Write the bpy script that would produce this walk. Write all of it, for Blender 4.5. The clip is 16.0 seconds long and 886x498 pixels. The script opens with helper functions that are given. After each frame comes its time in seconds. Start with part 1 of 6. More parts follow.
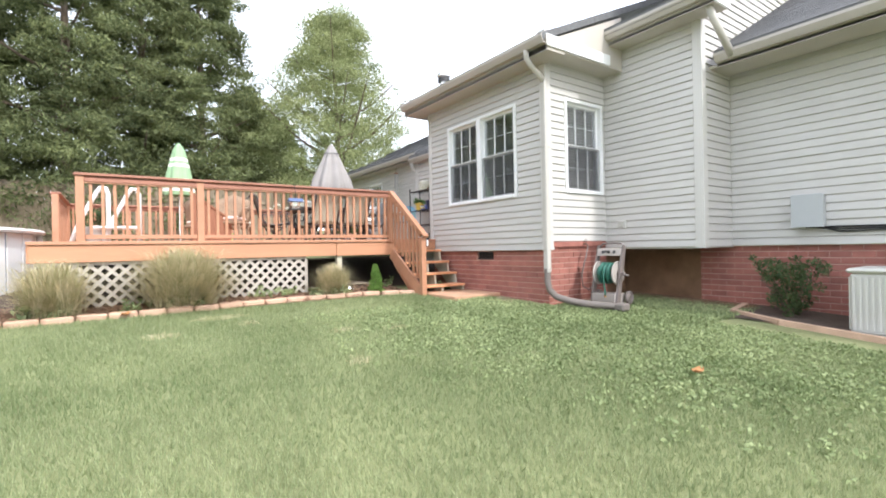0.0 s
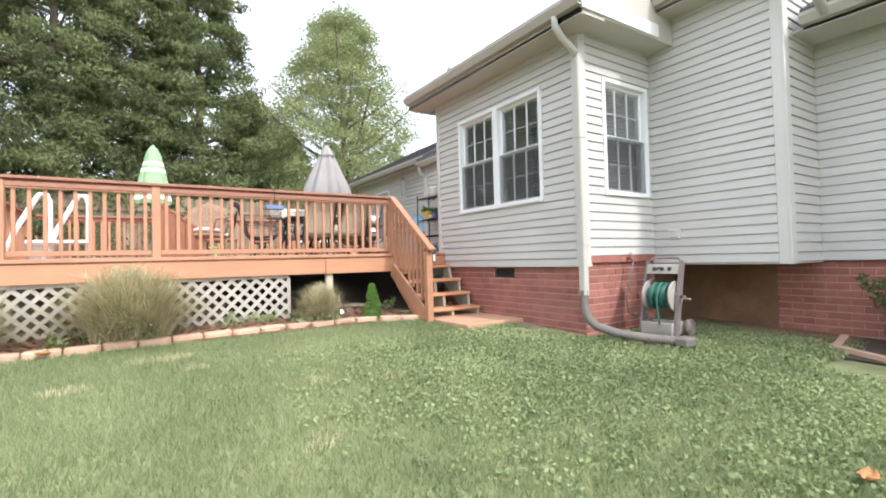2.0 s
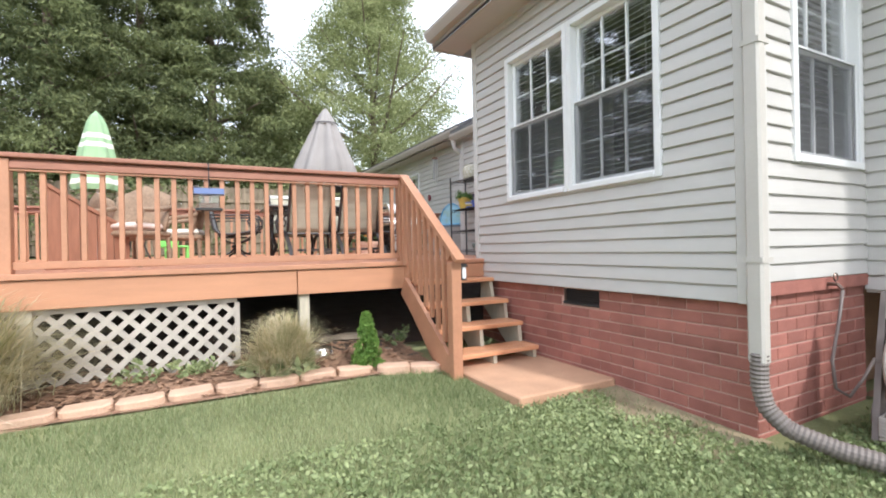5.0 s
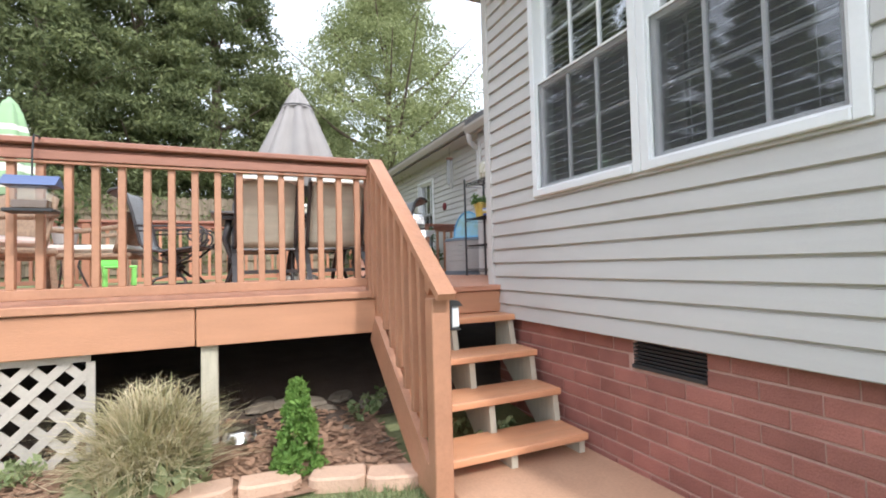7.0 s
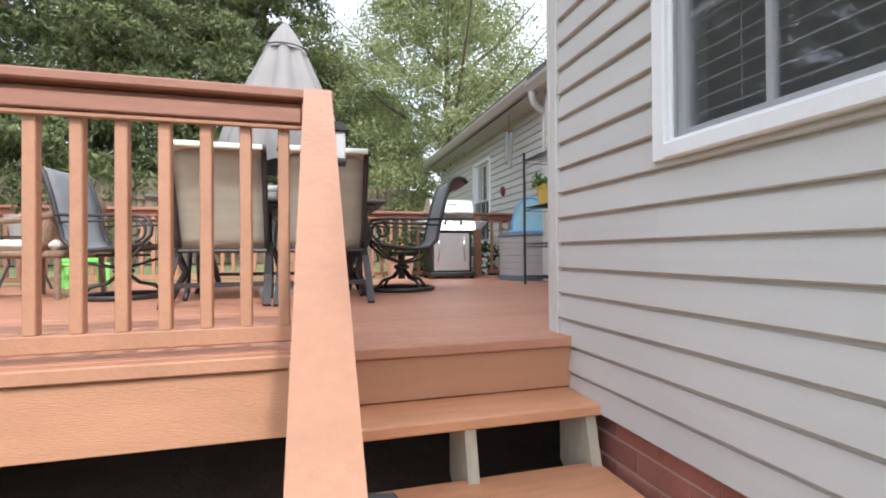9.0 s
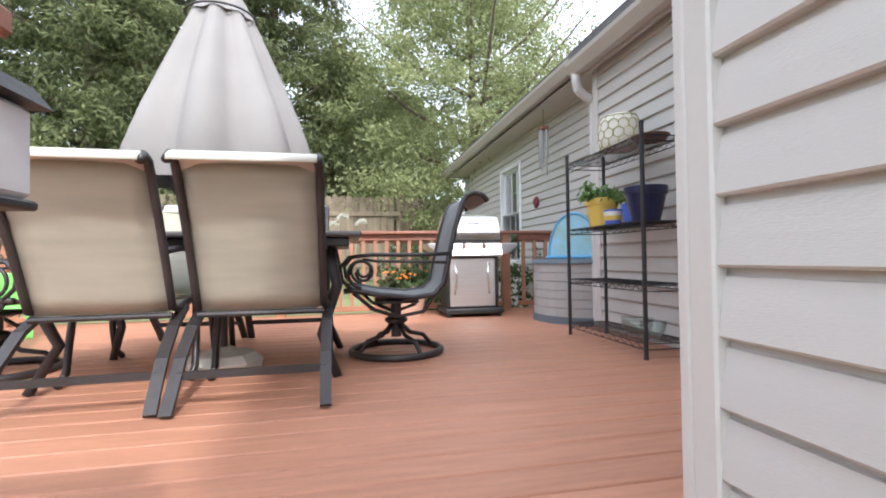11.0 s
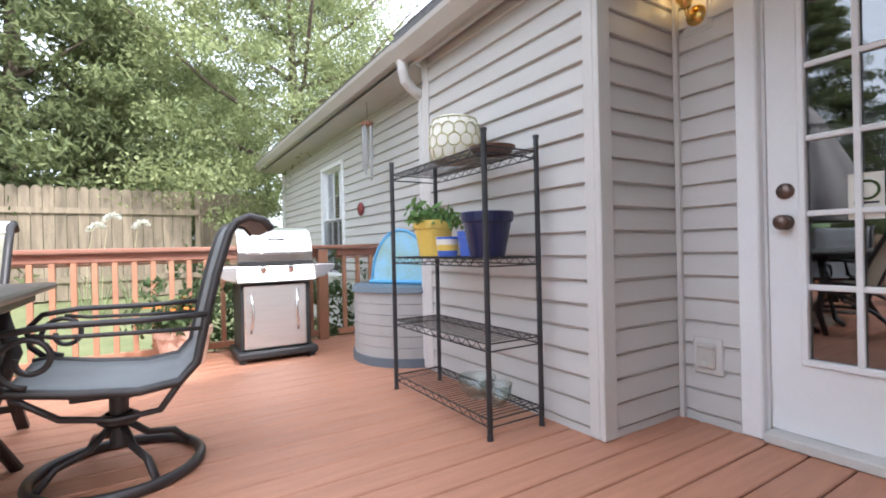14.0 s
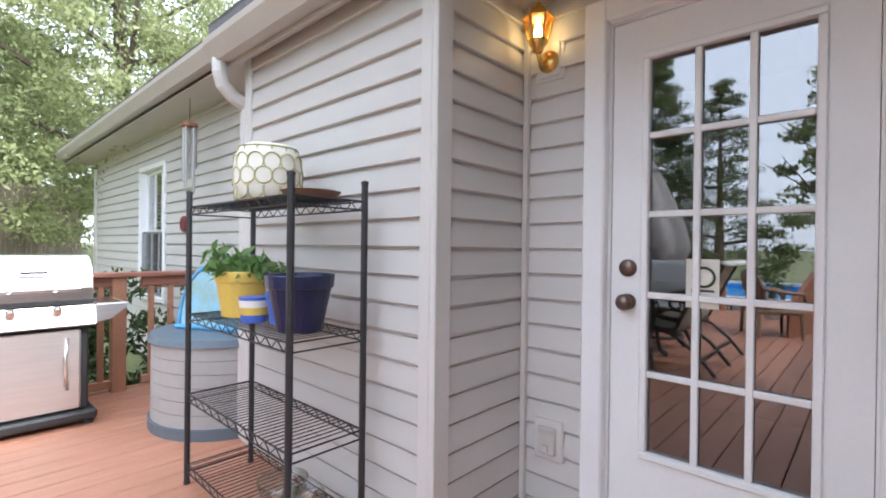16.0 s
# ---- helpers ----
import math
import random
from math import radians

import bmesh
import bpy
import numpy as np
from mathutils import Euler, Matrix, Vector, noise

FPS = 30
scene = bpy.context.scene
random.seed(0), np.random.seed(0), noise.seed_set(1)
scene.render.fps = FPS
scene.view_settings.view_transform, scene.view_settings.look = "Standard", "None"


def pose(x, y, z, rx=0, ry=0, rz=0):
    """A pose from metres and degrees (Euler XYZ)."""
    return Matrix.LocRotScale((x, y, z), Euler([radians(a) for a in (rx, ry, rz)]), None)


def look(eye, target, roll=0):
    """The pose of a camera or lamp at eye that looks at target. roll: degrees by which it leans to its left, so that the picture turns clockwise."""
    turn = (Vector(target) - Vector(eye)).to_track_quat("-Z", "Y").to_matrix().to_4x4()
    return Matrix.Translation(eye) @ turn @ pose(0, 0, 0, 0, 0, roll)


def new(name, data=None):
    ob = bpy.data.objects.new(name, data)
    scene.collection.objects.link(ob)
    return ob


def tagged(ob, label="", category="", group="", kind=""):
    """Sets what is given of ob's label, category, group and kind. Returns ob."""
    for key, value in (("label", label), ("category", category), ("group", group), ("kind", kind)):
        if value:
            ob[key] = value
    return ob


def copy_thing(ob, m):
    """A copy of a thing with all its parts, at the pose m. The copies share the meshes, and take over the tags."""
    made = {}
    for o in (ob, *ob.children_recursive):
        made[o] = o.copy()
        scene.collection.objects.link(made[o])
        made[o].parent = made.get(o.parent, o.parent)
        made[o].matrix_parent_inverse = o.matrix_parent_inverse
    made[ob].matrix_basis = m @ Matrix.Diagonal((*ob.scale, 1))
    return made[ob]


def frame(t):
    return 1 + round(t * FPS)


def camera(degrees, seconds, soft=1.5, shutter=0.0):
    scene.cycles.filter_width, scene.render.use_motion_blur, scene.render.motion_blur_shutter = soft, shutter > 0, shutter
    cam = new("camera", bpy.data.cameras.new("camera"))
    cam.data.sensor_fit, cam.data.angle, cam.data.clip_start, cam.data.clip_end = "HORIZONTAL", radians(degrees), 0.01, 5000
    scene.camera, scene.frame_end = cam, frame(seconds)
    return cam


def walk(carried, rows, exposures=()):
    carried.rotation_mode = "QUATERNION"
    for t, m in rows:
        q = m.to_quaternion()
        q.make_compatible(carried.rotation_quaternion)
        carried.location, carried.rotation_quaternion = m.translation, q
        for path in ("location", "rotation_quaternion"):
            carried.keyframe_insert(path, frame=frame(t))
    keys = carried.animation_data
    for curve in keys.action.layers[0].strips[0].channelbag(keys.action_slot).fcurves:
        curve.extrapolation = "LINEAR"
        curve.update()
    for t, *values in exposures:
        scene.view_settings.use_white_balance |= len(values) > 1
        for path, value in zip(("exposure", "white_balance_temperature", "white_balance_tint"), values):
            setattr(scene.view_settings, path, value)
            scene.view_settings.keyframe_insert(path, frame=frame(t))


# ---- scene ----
cam = camera(87.1, 16.0, soft=1.9)
PATH = [
    (0, (-0.064, -0.238, 1.325), (1.194, 1.555, 1.323), -1.2),
    (0.5, (0.113, 0.010, 1.330), (1.378, 1.797, 1.360), -1.5),
    (1, (0.348, 0.264, 1.350), (1.595, 2.063, 1.402), -1.8),
    (1.5, (0.575, 0.555, 1.384), (1.803, 2.367, 1.441), -1.8),
    (2, (0.819, 0.898, 1.408), (2.021, 2.728, 1.456), -1.5),
    (2.5, (1.082, 1.236, 1.453), (2.235, 3.099, 1.473), -1.0),
    (3, (1.304, 1.633, 1.506), (2.428, 3.513, 1.494), -0.5),
    (3.5, (1.538, 2.024, 1.566), (2.632, 3.920, 1.528), -0.2),
    (4, (1.793, 2.430, 1.579), (2.865, 4.339, 1.545), -0.1),
    (4.2, (1.897, 2.573, 1.595), (2.960, 4.487, 1.565), -0.2),
    (6.3, (3.122, 4.002, 1.703), (4.064, 5.979, 1.757), -2.2),
    (6.5, (3.216, 4.166, 1.702), (4.147, 6.148, 1.763), -2.0),
    (7, (3.469, 4.564, 1.702), (4.354, 6.567, 1.775), -1.5),
    (7.5, (3.716, 4.970, 1.749), (4.556, 6.993, 1.799), -1.2),
    (8, (3.979, 5.352, 1.789), (4.736, 7.408, 1.823), -0.9),
    (8.5, (4.171, 5.699, 1.823), (4.853, 7.781, 1.857), -0.5),
    (9, (4.380, 6.090, 1.883), (4.959, 8.203, 1.899), -0.4),
    (9.2, (4.459, 6.249, 1.914), (4.991, 8.373, 1.912), -0.4),
    (11.3, (4.883, 7.428, 2.188), (5.322, 9.572, 2.249), -0.9),
    (11.5, (4.903, 7.493, 2.205), (5.378, 9.629, 2.285), -0.9),
    (12, (4.989, 7.614, 2.248), (5.567, 9.724, 2.356), -1.1),
    (12.5, (5.053, 7.736, 2.292), (5.776, 9.801, 2.399), -2.0),
    (13, (5.111, 7.879, 2.335), (6.004, 9.877, 2.410), -2.2),
    (13.5, (5.195, 7.996, 2.358), (6.233, 9.924, 2.401), -1.8),
    (14, (5.303, 8.104, 2.422), (6.458, 9.964, 2.416), -1.3),
    (14.5, (5.419, 8.192, 2.470), (6.675, 9.985, 2.443), -0.3),
    (15, (5.531, 8.254, 2.549), (6.894, 9.968, 2.505), 0.4),
    (15.5, (5.640, 8.295, 2.617), (7.122, 9.906, 2.594), 0.9),
    (16, (5.762, 8.318, 2.712), (7.372, 9.802, 2.702), 0.7),
]
walk(cam, [(t, look(eye, target, roll)) for t, eye, target, roll in PATH], [(0, 0.72, 6200, 10), (4, 0.55, 6150, 10), (7, 0.48, 6070, 10), (9, 0.44, 6030, 10), (11.3, 0.78, 6000, 10), (12.5, 0.95, 5950, 10), (14.5, 1.2, 5880, 10), (16, 1.3, 5850, 10)])

# ---- world, sun ----
SUN_DIR = Vector((0.13, -0.70, 0.70)).normalized()
world = bpy.data.worlds.new("world")
scene.world = world
world.use_nodes = True
wn, wl = world.node_tree.nodes, world.node_tree.links
wn.clear()
w_out, w_bg, w_sky = wn.new("ShaderNodeOutputWorld"), wn.new("ShaderNodeBackground"), wn.new("ShaderNodeTexSky")
w_mix = wn.new("ShaderNodeMix")
w_mix.data_type = "RGBA"
w_sky.sky_type, w_sky.sun_disc = "NISHITA", False
w_sky.sun_elevation = math.asin(SUN_DIR.z)
w_sky.sun_rotation = math.atan2(SUN_DIR.x, SUN_DIR.y)
w_sky.dust_density, w_sky.air_density = 4.0, 1.0
w_mix.inputs[0].default_value = 0.72
w_mix.inputs[7].default_value = (9.3, 9.6, 10.2, 1)
wl.new(w_sky.outputs[0], w_mix.inputs[6])
wl.new(w_mix.outputs[2], w_bg.inputs[0])
w_bg.inputs[1].default_value = 0.192
wl.new(w_bg.outputs[0], w_out.inputs[0])
sun_data = bpy.data.lights.new("sun", "SUN")
sun_data.energy, sun_data.angle, sun_data.color = 2.15, radians(3.0), (1.0, 0.96, 0.90)
sun = new("sun", sun_data)
sun.matrix_world = look((0, 0, 30), Vector((0, 0, 30)) - SUN_DIR)


# ---- materials ----
def mat(name, c, rough=0.6, metal=0.0, v=0.12, s=3.0, bump=0.15, bs=60.0, rnd=0.0, stretch=(1, 1, 1), c2=None, spec=0.5, coat=0.0, trans=0.0):
    m = bpy.data.materials.new(name)
    m.use_nodes = True
    n, l = m.node_tree.nodes, m.node_tree.links
    b = n["Principled BSDF"]
    geo, mp = n.new("ShaderNodeNewGeometry"), n.new("ShaderNodeMapping")
    mp.inputs[3].default_value = stretch
    l.new(geo.outputs["Position"], mp.inputs[0])
    big, small = n.new("ShaderNodeTexNoise"), n.new("ShaderNodeTexNoise")
    big.inputs["Scale"].default_value, small.inputs["Scale"].default_value = s, bs
    big.inputs["Detail"].default_value, small.inputs["Detail"].default_value = 4, 3
    l.new(mp.outputs[0], big.inputs[0])
    l.new(mp.outputs[0], small.inputs[0])
    mixn = n.new("ShaderNodeMix")
    mixn.data_type = "RGBA"
    lo = [x * (1 - v) for x in c]
    hi = list(c2) if c2 else [min(1, x * (1 + v)) for x in c]
    mixn.inputs[6].default_value, mixn.inputs[7].default_value = (*lo, 1), (*hi, 1)
    ad = n.new("ShaderNodeMath")
    ad.operation = "MULTIPLY_ADD"
    l.new(small.outputs[0], ad.inputs[0])
    ad.inputs[1].default_value = 0.5
    l.new(big.outputs[0], ad.inputs[2])
    mr = n.new("ShaderNodeMapRange")
    mr.inputs[1].default_value, mr.inputs[2].default_value = 0.45, 1.05
    l.new(ad.outputs[0], mr.inputs[0])
    l.new(mr.outputs[0], mixn.inputs[0])
    col = mixn.outputs[2]
    if rnd:
        info, hsv, mr2 = n.new("ShaderNodeObjectInfo"), n.new("ShaderNodeHueSaturation"), n.new("ShaderNodeMapRange")
        mr2.inputs[3].default_value, mr2.inputs[4].default_value = 1 - rnd, 1 + rnd
        l.new(info.outputs["Random"], mr2.inputs[0])
        l.new(mr2.outputs[0], hsv.inputs["Value"])
        l.new(col, hsv.inputs["Color"])
        col = hsv.outputs[0]
    l.new(col, b.inputs["Base Color"])
    b.inputs["Roughness"].default_value, b.inputs["Metallic"].default_value = rough, metal
    b.inputs["Specular IOR Level"].default_value = spec
    b.inputs["Coat Weight"].default_value = coat
    if trans:
        b.inputs["Transmission Weight"].default_value = trans
    if bump:
        bp = n.new("ShaderNodeBump")
        bp.inputs["Strength"].default_value, bp.inputs["Distance"].default_value = bump, 0.01
        l.new(small.outputs[0], bp.inputs["Height"])
        l.new(bp.outputs[0], b.inputs["Normal"])
    return m


def glass_mat(name, tint=(0.9, 0.93, 0.95), gloss=1.0):
    m = bpy.data.materials.new(name)
    m.use_nodes = True
    n, l = m.node_tree.nodes, m.node_tree.links
    n.clear()
    out, mx, tr, gl, fr = (n.new(k) for k in ("ShaderNodeOutputMaterial", "ShaderNodeMixShader", "ShaderNodeBsdfTransparent", "ShaderNodeBsdfGlossy", "ShaderNodeLayerWeight"))
    tr.inputs[0].default_value = (*tint, 1)
    gl.inputs["Roughness"].default_value = 0.01
    fr.inputs[0].default_value = 0.5
    pw, mul = n.new("ShaderNodeMath"), n.new("ShaderNodeMath")
    pw.operation, mul.operation, mul.use_clamp = "POWER", "MULTIPLY_ADD", True
    pw.inputs[1].default_value = 4.0
    l.new(fr.outputs["Facing"], pw.inputs[0])
    mul.inputs[1].default_value, mul.inputs[2].default_value = 0.55, gloss
    l.new(pw.outputs[0], mul.inputs[0])
    l.new(mul.outputs[0], mx.inputs[0])
    l.new(tr.outputs[0], mx.inputs[1])
    l.new(gl.outputs[0], mx.inputs[2])
    l.new(mx.outputs[0], out.inputs[0])
    return m


def screen_mat(name, c, cover):
    """A fine wire mesh, seen from afar: partly open, partly dark thread."""
    m = bpy.data.materials.new(name)
    m.use_nodes = True
    n, l = m.node_tree.nodes, m.node_tree.links
    n.clear()
    out, mx, tr, df = (n.new(k) for k in ("ShaderNodeOutputMaterial", "ShaderNodeMixShader", "ShaderNodeBsdfTransparent", "ShaderNodeBsdfDiffuse"))
    df.inputs[0].default_value = (*c, 1)
    mx.inputs[0].default_value = cover
    l.new(tr.outputs[0], mx.inputs[1])
    l.new(df.outputs[0], mx.inputs[2])
    l.new(mx.outputs[0], out.inputs[0])
    return m


def leaf_mat(name, c, c2, s=0.8):
    m = bpy.data.materials.new(name)
    m.use_nodes = True
    n, l = m.node_tree.nodes, m.node_tree.links
    b = n["Principled BSDF"]
    geo, noi, mx = n.new("ShaderNodeNewGeometry"), n.new("ShaderNodeTexNoise"), n.new("ShaderNodeMix")
    noi.inputs["Scale"].default_value = s
    noi.inputs["Detail"].default_value = 3
    l.new(geo.outputs["Position"], noi.inputs[0])
    ad = n.new("ShaderNodeMath")
    ad.operation = "MULTIPLY_ADD"
    ad.inputs[1].default_value = 0.5
    l.new(geo.outputs["Random Per Island"], ad.inputs[0])
    l.new(noi.outputs[0], ad.inputs[2])
    mr = n.new("ShaderNodeMapRange")
    mr.inputs[1].default_value, mr.inputs[2].default_value = 0.4, 1.1
    l.new(ad.outputs[0], mr.inputs[0])
    mx.data_type = "RGBA"
    mx.inputs[6].default_value, mx.inputs[7].default_value = (*c, 1), (*c2, 1)
    l.new(mr.outputs[0], mx.inputs[0])
    l.new(mx.outputs[2], b.inputs["Base Color"])
    b.inputs["Roughness"].default_value = 0.65
    b.inputs["Specular IOR Level"].default_value = 0.25
    tl, ms = n.new("ShaderNodeBsdfTranslucent"), n.new("ShaderNodeMixShader")
    ms.inputs[0].default_value = 0.35
    l.new(mx.outputs[2], tl.inputs[0])
    l.new(b.outputs[0], ms.inputs[1])
    l.new(tl.outputs[0], ms.inputs[2])
    l.new(ms.outputs[0], n["Material Output"].inputs[0])
    return m


M_SIDING = mat("vinyl_siding", (0.54, 0.52, 0.495), 0.5, v=0.05, s=1.2, bump=0.12, bs=90, rnd=0.025, stretch=(1, 1, 6))
M_TRIMV = mat("vinyl_trim", (0.58, 0.56, 0.53), 0.45, v=0.04, s=2, bump=0.04)
M_WHITE = mat("white_paint", (0.80, 0.80, 0.80), 0.4, v=0.04, s=3, bump=0.05)
M_DSPT = mat("downspout_vinyl", (0.60, 0.58, 0.56), 0.45, v=0.05, s=3, bump=0.05)
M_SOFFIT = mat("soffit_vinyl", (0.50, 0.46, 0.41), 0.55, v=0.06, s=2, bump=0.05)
M_GUTTER = mat("gutter_aluminium", (0.45, 0.41, 0.37), 0.4, v=0.06, s=2, bump=0.04)
M_BRICK = mat("red_brick", (0.31, 0.122, 0.095), 0.85, v=0.22, s=6, bump=0.5, bs=120, rnd=0.16)
M_MORTAR = mat("mortar", (0.47, 0.30, 0.25), 0.9, v=0.15, s=9, bump=0.5, bs=150)
# brown parging, darkened by the shade under the overhanging bay
M_SHADEDBLOCK = mat("parged_base_shaded", (0.20, 0.115, 0.065), 0.9, v=0.3, s=3, bump=0.4, bs=80)
M_DECK = mat("stained_deck", (0.50, 0.235, 0.145), 0.47, v=0.16, s=2.2, bump=0.35, bs=30, rnd=0.07, stretch=(1.2, 14, 14))
M_RAIL = mat("stained_rail", (0.44, 0.22, 0.13), 0.5, v=0.13, s=5, bump=0.3, bs=45, rnd=0.05)
M_RAILTOP = mat("stained_cap", (0.33, 0.145, 0.095), 0.5, v=0.15, s=5, bump=0.3, bs=45, rnd=0.04, stretch=(1, 10, 10))
M_STAIN2 = mat("stained_fascia", (0.49, 0.245, 0.14), 0.5, v=0.1, s=2, bump=0.25, bs=35, rnd=0.04, stretch=(1, 8, 8))
M_TREAD = mat("stained_tread", (0.66, 0.325, 0.175), 0.42, v=0.14, s=2.5, bump=0.3, bs=35, rnd=0.05, stretch=(1.5, 10, 10))
M_LATTICE = mat("lattice_wood", (0.43, 0.395, 0.345), 0.7, v=0.15, s=7, bump=0.2, rnd=0.06)
M_POSTW = mat("treated_post", (0.50, 0.46, 0.36), 0.75, v=0.15, s=6, bump=0.3, stretch=(8, 8, 1))
M_SHINGLE = mat("roof_shingle", (0.15, 0.15, 0.155), 0.9, v=0.25, s=14, bump=0.6, bs=160, rnd=0.1)
M_SOIL = mat("dark_soil", (0.085, 0.06, 0.045), 0.95, v=0.3, s=5, bump=0.8, bs=40)
M_TURF = mat("turf_soil", (0.165, 0.185, 0.075), 0.95, v=0.3, s=1.3, bump=0.6, bs=50, c2=(0.27, 0.285, 0.135))
M_EARTH = mat("bare_earth", (0.30, 0.215, 0.135), 0.95, v=0.3, s=7, bump=0.7, bs=60, c2=(0.36, 0.31, 0.19))
M_MULCH = mat("bark_mulch", (0.25, 0.15, 0.095), 0.9, v=0.35, s=25, bump=0.6, bs=60, rnd=0.3)
M_STONE = mat("tan_paver", (0.52, 0.35, 0.25), 0.85, v=0.15, s=6, bump=0.5, bs=70, rnd=0.1)
M_PAD = mat("stained_concrete", (0.50, 0.30, 0.19), 0.8, v=0.18, s=3, bump=0.3, bs=60)
M_FENCE = mat("weathered_fence", (0.235, 0.185, 0.13), 0.85, v=0.4, s=2, bump=0.4, bs=25, rnd=0.18, stretch=(6, 6, 0.8))
# grey of the room boxes, darkened to stand for unlit interiors
M_DARK = mat("room_box_dim_grey", (0.22, 0.21, 0.20), 0.9, v=0.1)
M_GLASS = glass_mat("window_glass", (0.97, 0.98, 0.99), gloss=0.20)
M_DOORGLASS = glass_mat("door_glass", (0.45, 0.46, 0.48), gloss=0.20)
M_SCREEN = screen_mat("insect_screen", (0.10, 0.10, 0.105), 0.24)
M_BLIND = mat("blind_white", (0.66, 0.66, 0.66), 0.5, v=0.03)
M_BLACK = mat("black_iron", (0.025, 0.025, 0.028), 0.45, v=0.2, s=20, bump=0.1, bs=200)
M_BRONZE = mat("dark_bronze_frame", (0.05, 0.045, 0.045), 0.4, metal=0.3, v=0.2, s=8, bump=0.05)
M_BARK = mat("tree_bark", (0.16, 0.12, 0.09), 0.95, v=0.3, s=6, bump=0.8, bs=30, stretch=(4, 4, 1))
M_CEDAR = leaf_mat("cedar_needles", (0.060, 0.078, 0.034), (0.275, 0.31, 0.14), 0.8)
M_LEAF = leaf_mat("tree_leaves", (0.16, 0.195, 0.08), (0.42, 0.45, 0.22), 0.6)
M_SHRUB = leaf_mat("shrub_leaves", (0.04, 0.07, 0.03), (0.14, 0.19, 0.08), 6)
M_GRASS = leaf_mat("grass_blades", (0.135, 0.19, 0.078), (0.43, 0.465, 0.26), 0.55)
M_STRAW = leaf_mat("ornamental_grass", (0.34, 0.34, 0.16), (0.80, 0.70, 0.50), 5)
M_WEED = leaf_mat("clover_leaves", (0.15, 0.205, 0.085), (0.45, 0.51, 0.265), 1.2)
M_POTLEAF = leaf_mat("pot_plant_leaves", (0.07, 0.15, 0.045), (0.24, 0.38, 0.13), 14)
M_CONIFER = leaf_mat("dwarf_conifer", (0.10, 0.20, 0.04), (0.25, 0.40, 0.10), 12)


# ---- builders ----
def box(bm, x0, x1, y0, y1, z0, z1, bev=0.0):
    vs = [bm.verts.new((x, y, z)) for x in (x0, x1) for y in (y0, y1) for z in (z0, z1)]
    fs = [(0, 1, 3, 2), (4, 6, 7, 5), (0, 4, 5, 1), (2, 3, 7, 6), (0, 2, 6, 4), (1, 5, 7, 3)]
    faces = [bm.faces.new([vs[i] for i in f]) for f in fs]
    if bev:
        edges = list({e for f in faces for e in f.edges})
        bmesh.ops.bevel(bm, geom=edges, offset=bev, segments=1, affect="EDGES")
    return bm


def B(x0, x1, y0, y1, z0, z1, bev=0.0):
    return box(bmesh.new(), x0, x1, y0, y1, z0, z1, bev)


def to_mesh(bm, name, material, smooth=False):
    me = bpy.data.meshes.new(name)
    bmesh.ops.recalc_face_normals(bm, faces=bm.faces)
    bm.to_mesh(me)
    bm.free()
    me.materials.append(material)
    if smooth:
        me.polygons.foreach_set("use_smooth", [True] * len(me.polygons))
    return me


def part(name, bm, material, parent=None, label="", smooth=False, m=None):
    ob = new(name, to_mesh(bm, name, material, smooth))
    if parent:
        ob.parent = parent
    if m is not None:
        ob.matrix_basis = m
    if label:
        ob["label"] = label
    return ob


def piece(name, me, parent, loc=(0, 0, 0)):
    ob = new(name, me)
    ob.parent = parent
    ob.location = loc
    return ob


def thing(name, label, category, loc=(0, 0, 0), rz=0, group="", kind=""):
    ob = new(name)
    ob.empty_display_size = 0.1
    ob.matrix_basis = pose(*loc, 0, 0, rz)
    return tagged(ob, label, category, group, kind)


def structure(name, bm, material, label="", category=""):
    return tagged(part(name, bm, material), label, category or name.split("_")[0], kind="structure")


def tube(bm, pts, r, seg=8, close=False, r1=None):
    """A round bar along the points; r1: the radius at its end."""
    pts = [Vector(p) for p in pts]
    n = len(pts)
    rings, ref = [], None
    for i, p in enumerate(pts):
        if close:
            d = pts[(i + 1) % n] - pts[i - 1]
        else:
            d = pts[min(i + 1, n - 1)] - pts[max(i - 1, 0)]
        d.normalize()
        if ref is None:
            ref = d.orthogonal().normalized()
        ref = (ref - d * ref.dot(d)).normalized()
        o = d.cross(ref)
        rr = r if r1 is None else r + (r1 - r) * i / max(n - 1, 1)
        rings.append([bm.verts.new(p + (ref * math.cos(a) + o * math.sin(a)) * rr) for a in (2 * math.pi * k / seg for k in range(seg))])
    for i in range(n if close else n - 1):
        a, b = rings[i], rings[(i + 1) % n]
        for k in range(seg):
            bm.faces.new((a[k], a[(k + 1) % seg], b[(k + 1) % seg], b[k]))
    if not close:
        bm.faces.new(rings[0][::-1])
        bm.faces.new(rings[-1])
    return bm


def bar(bm, p, q, w, d, up=(0, 0, 1)):
    """A straight bar of rectangular section from p to q, w across and d along up."""
    p, q = Vector(p), Vector(q)
    t = (q - p).normalized()
    side = t.cross(Vector(up))
    side = side.normalized() if side.length > 1e-4 else Vector((1, 0, 0))
    u = side.cross(t).normalized()
    vs = [bm.verts.new(e + side * sx * w / 2 + u * sy * d / 2) for e in (p, q) for sx, sy in ((-1, -1), (1, -1), (1, 1), (-1, 1))]
    for f in ((3, 2, 1, 0), (4, 5, 6, 7), (0, 1, 5, 4), (1, 2, 6, 5), (2, 3, 7, 6), (3, 0, 4, 7)):
        bm.faces.new([vs[i] for i in f])
    return bm


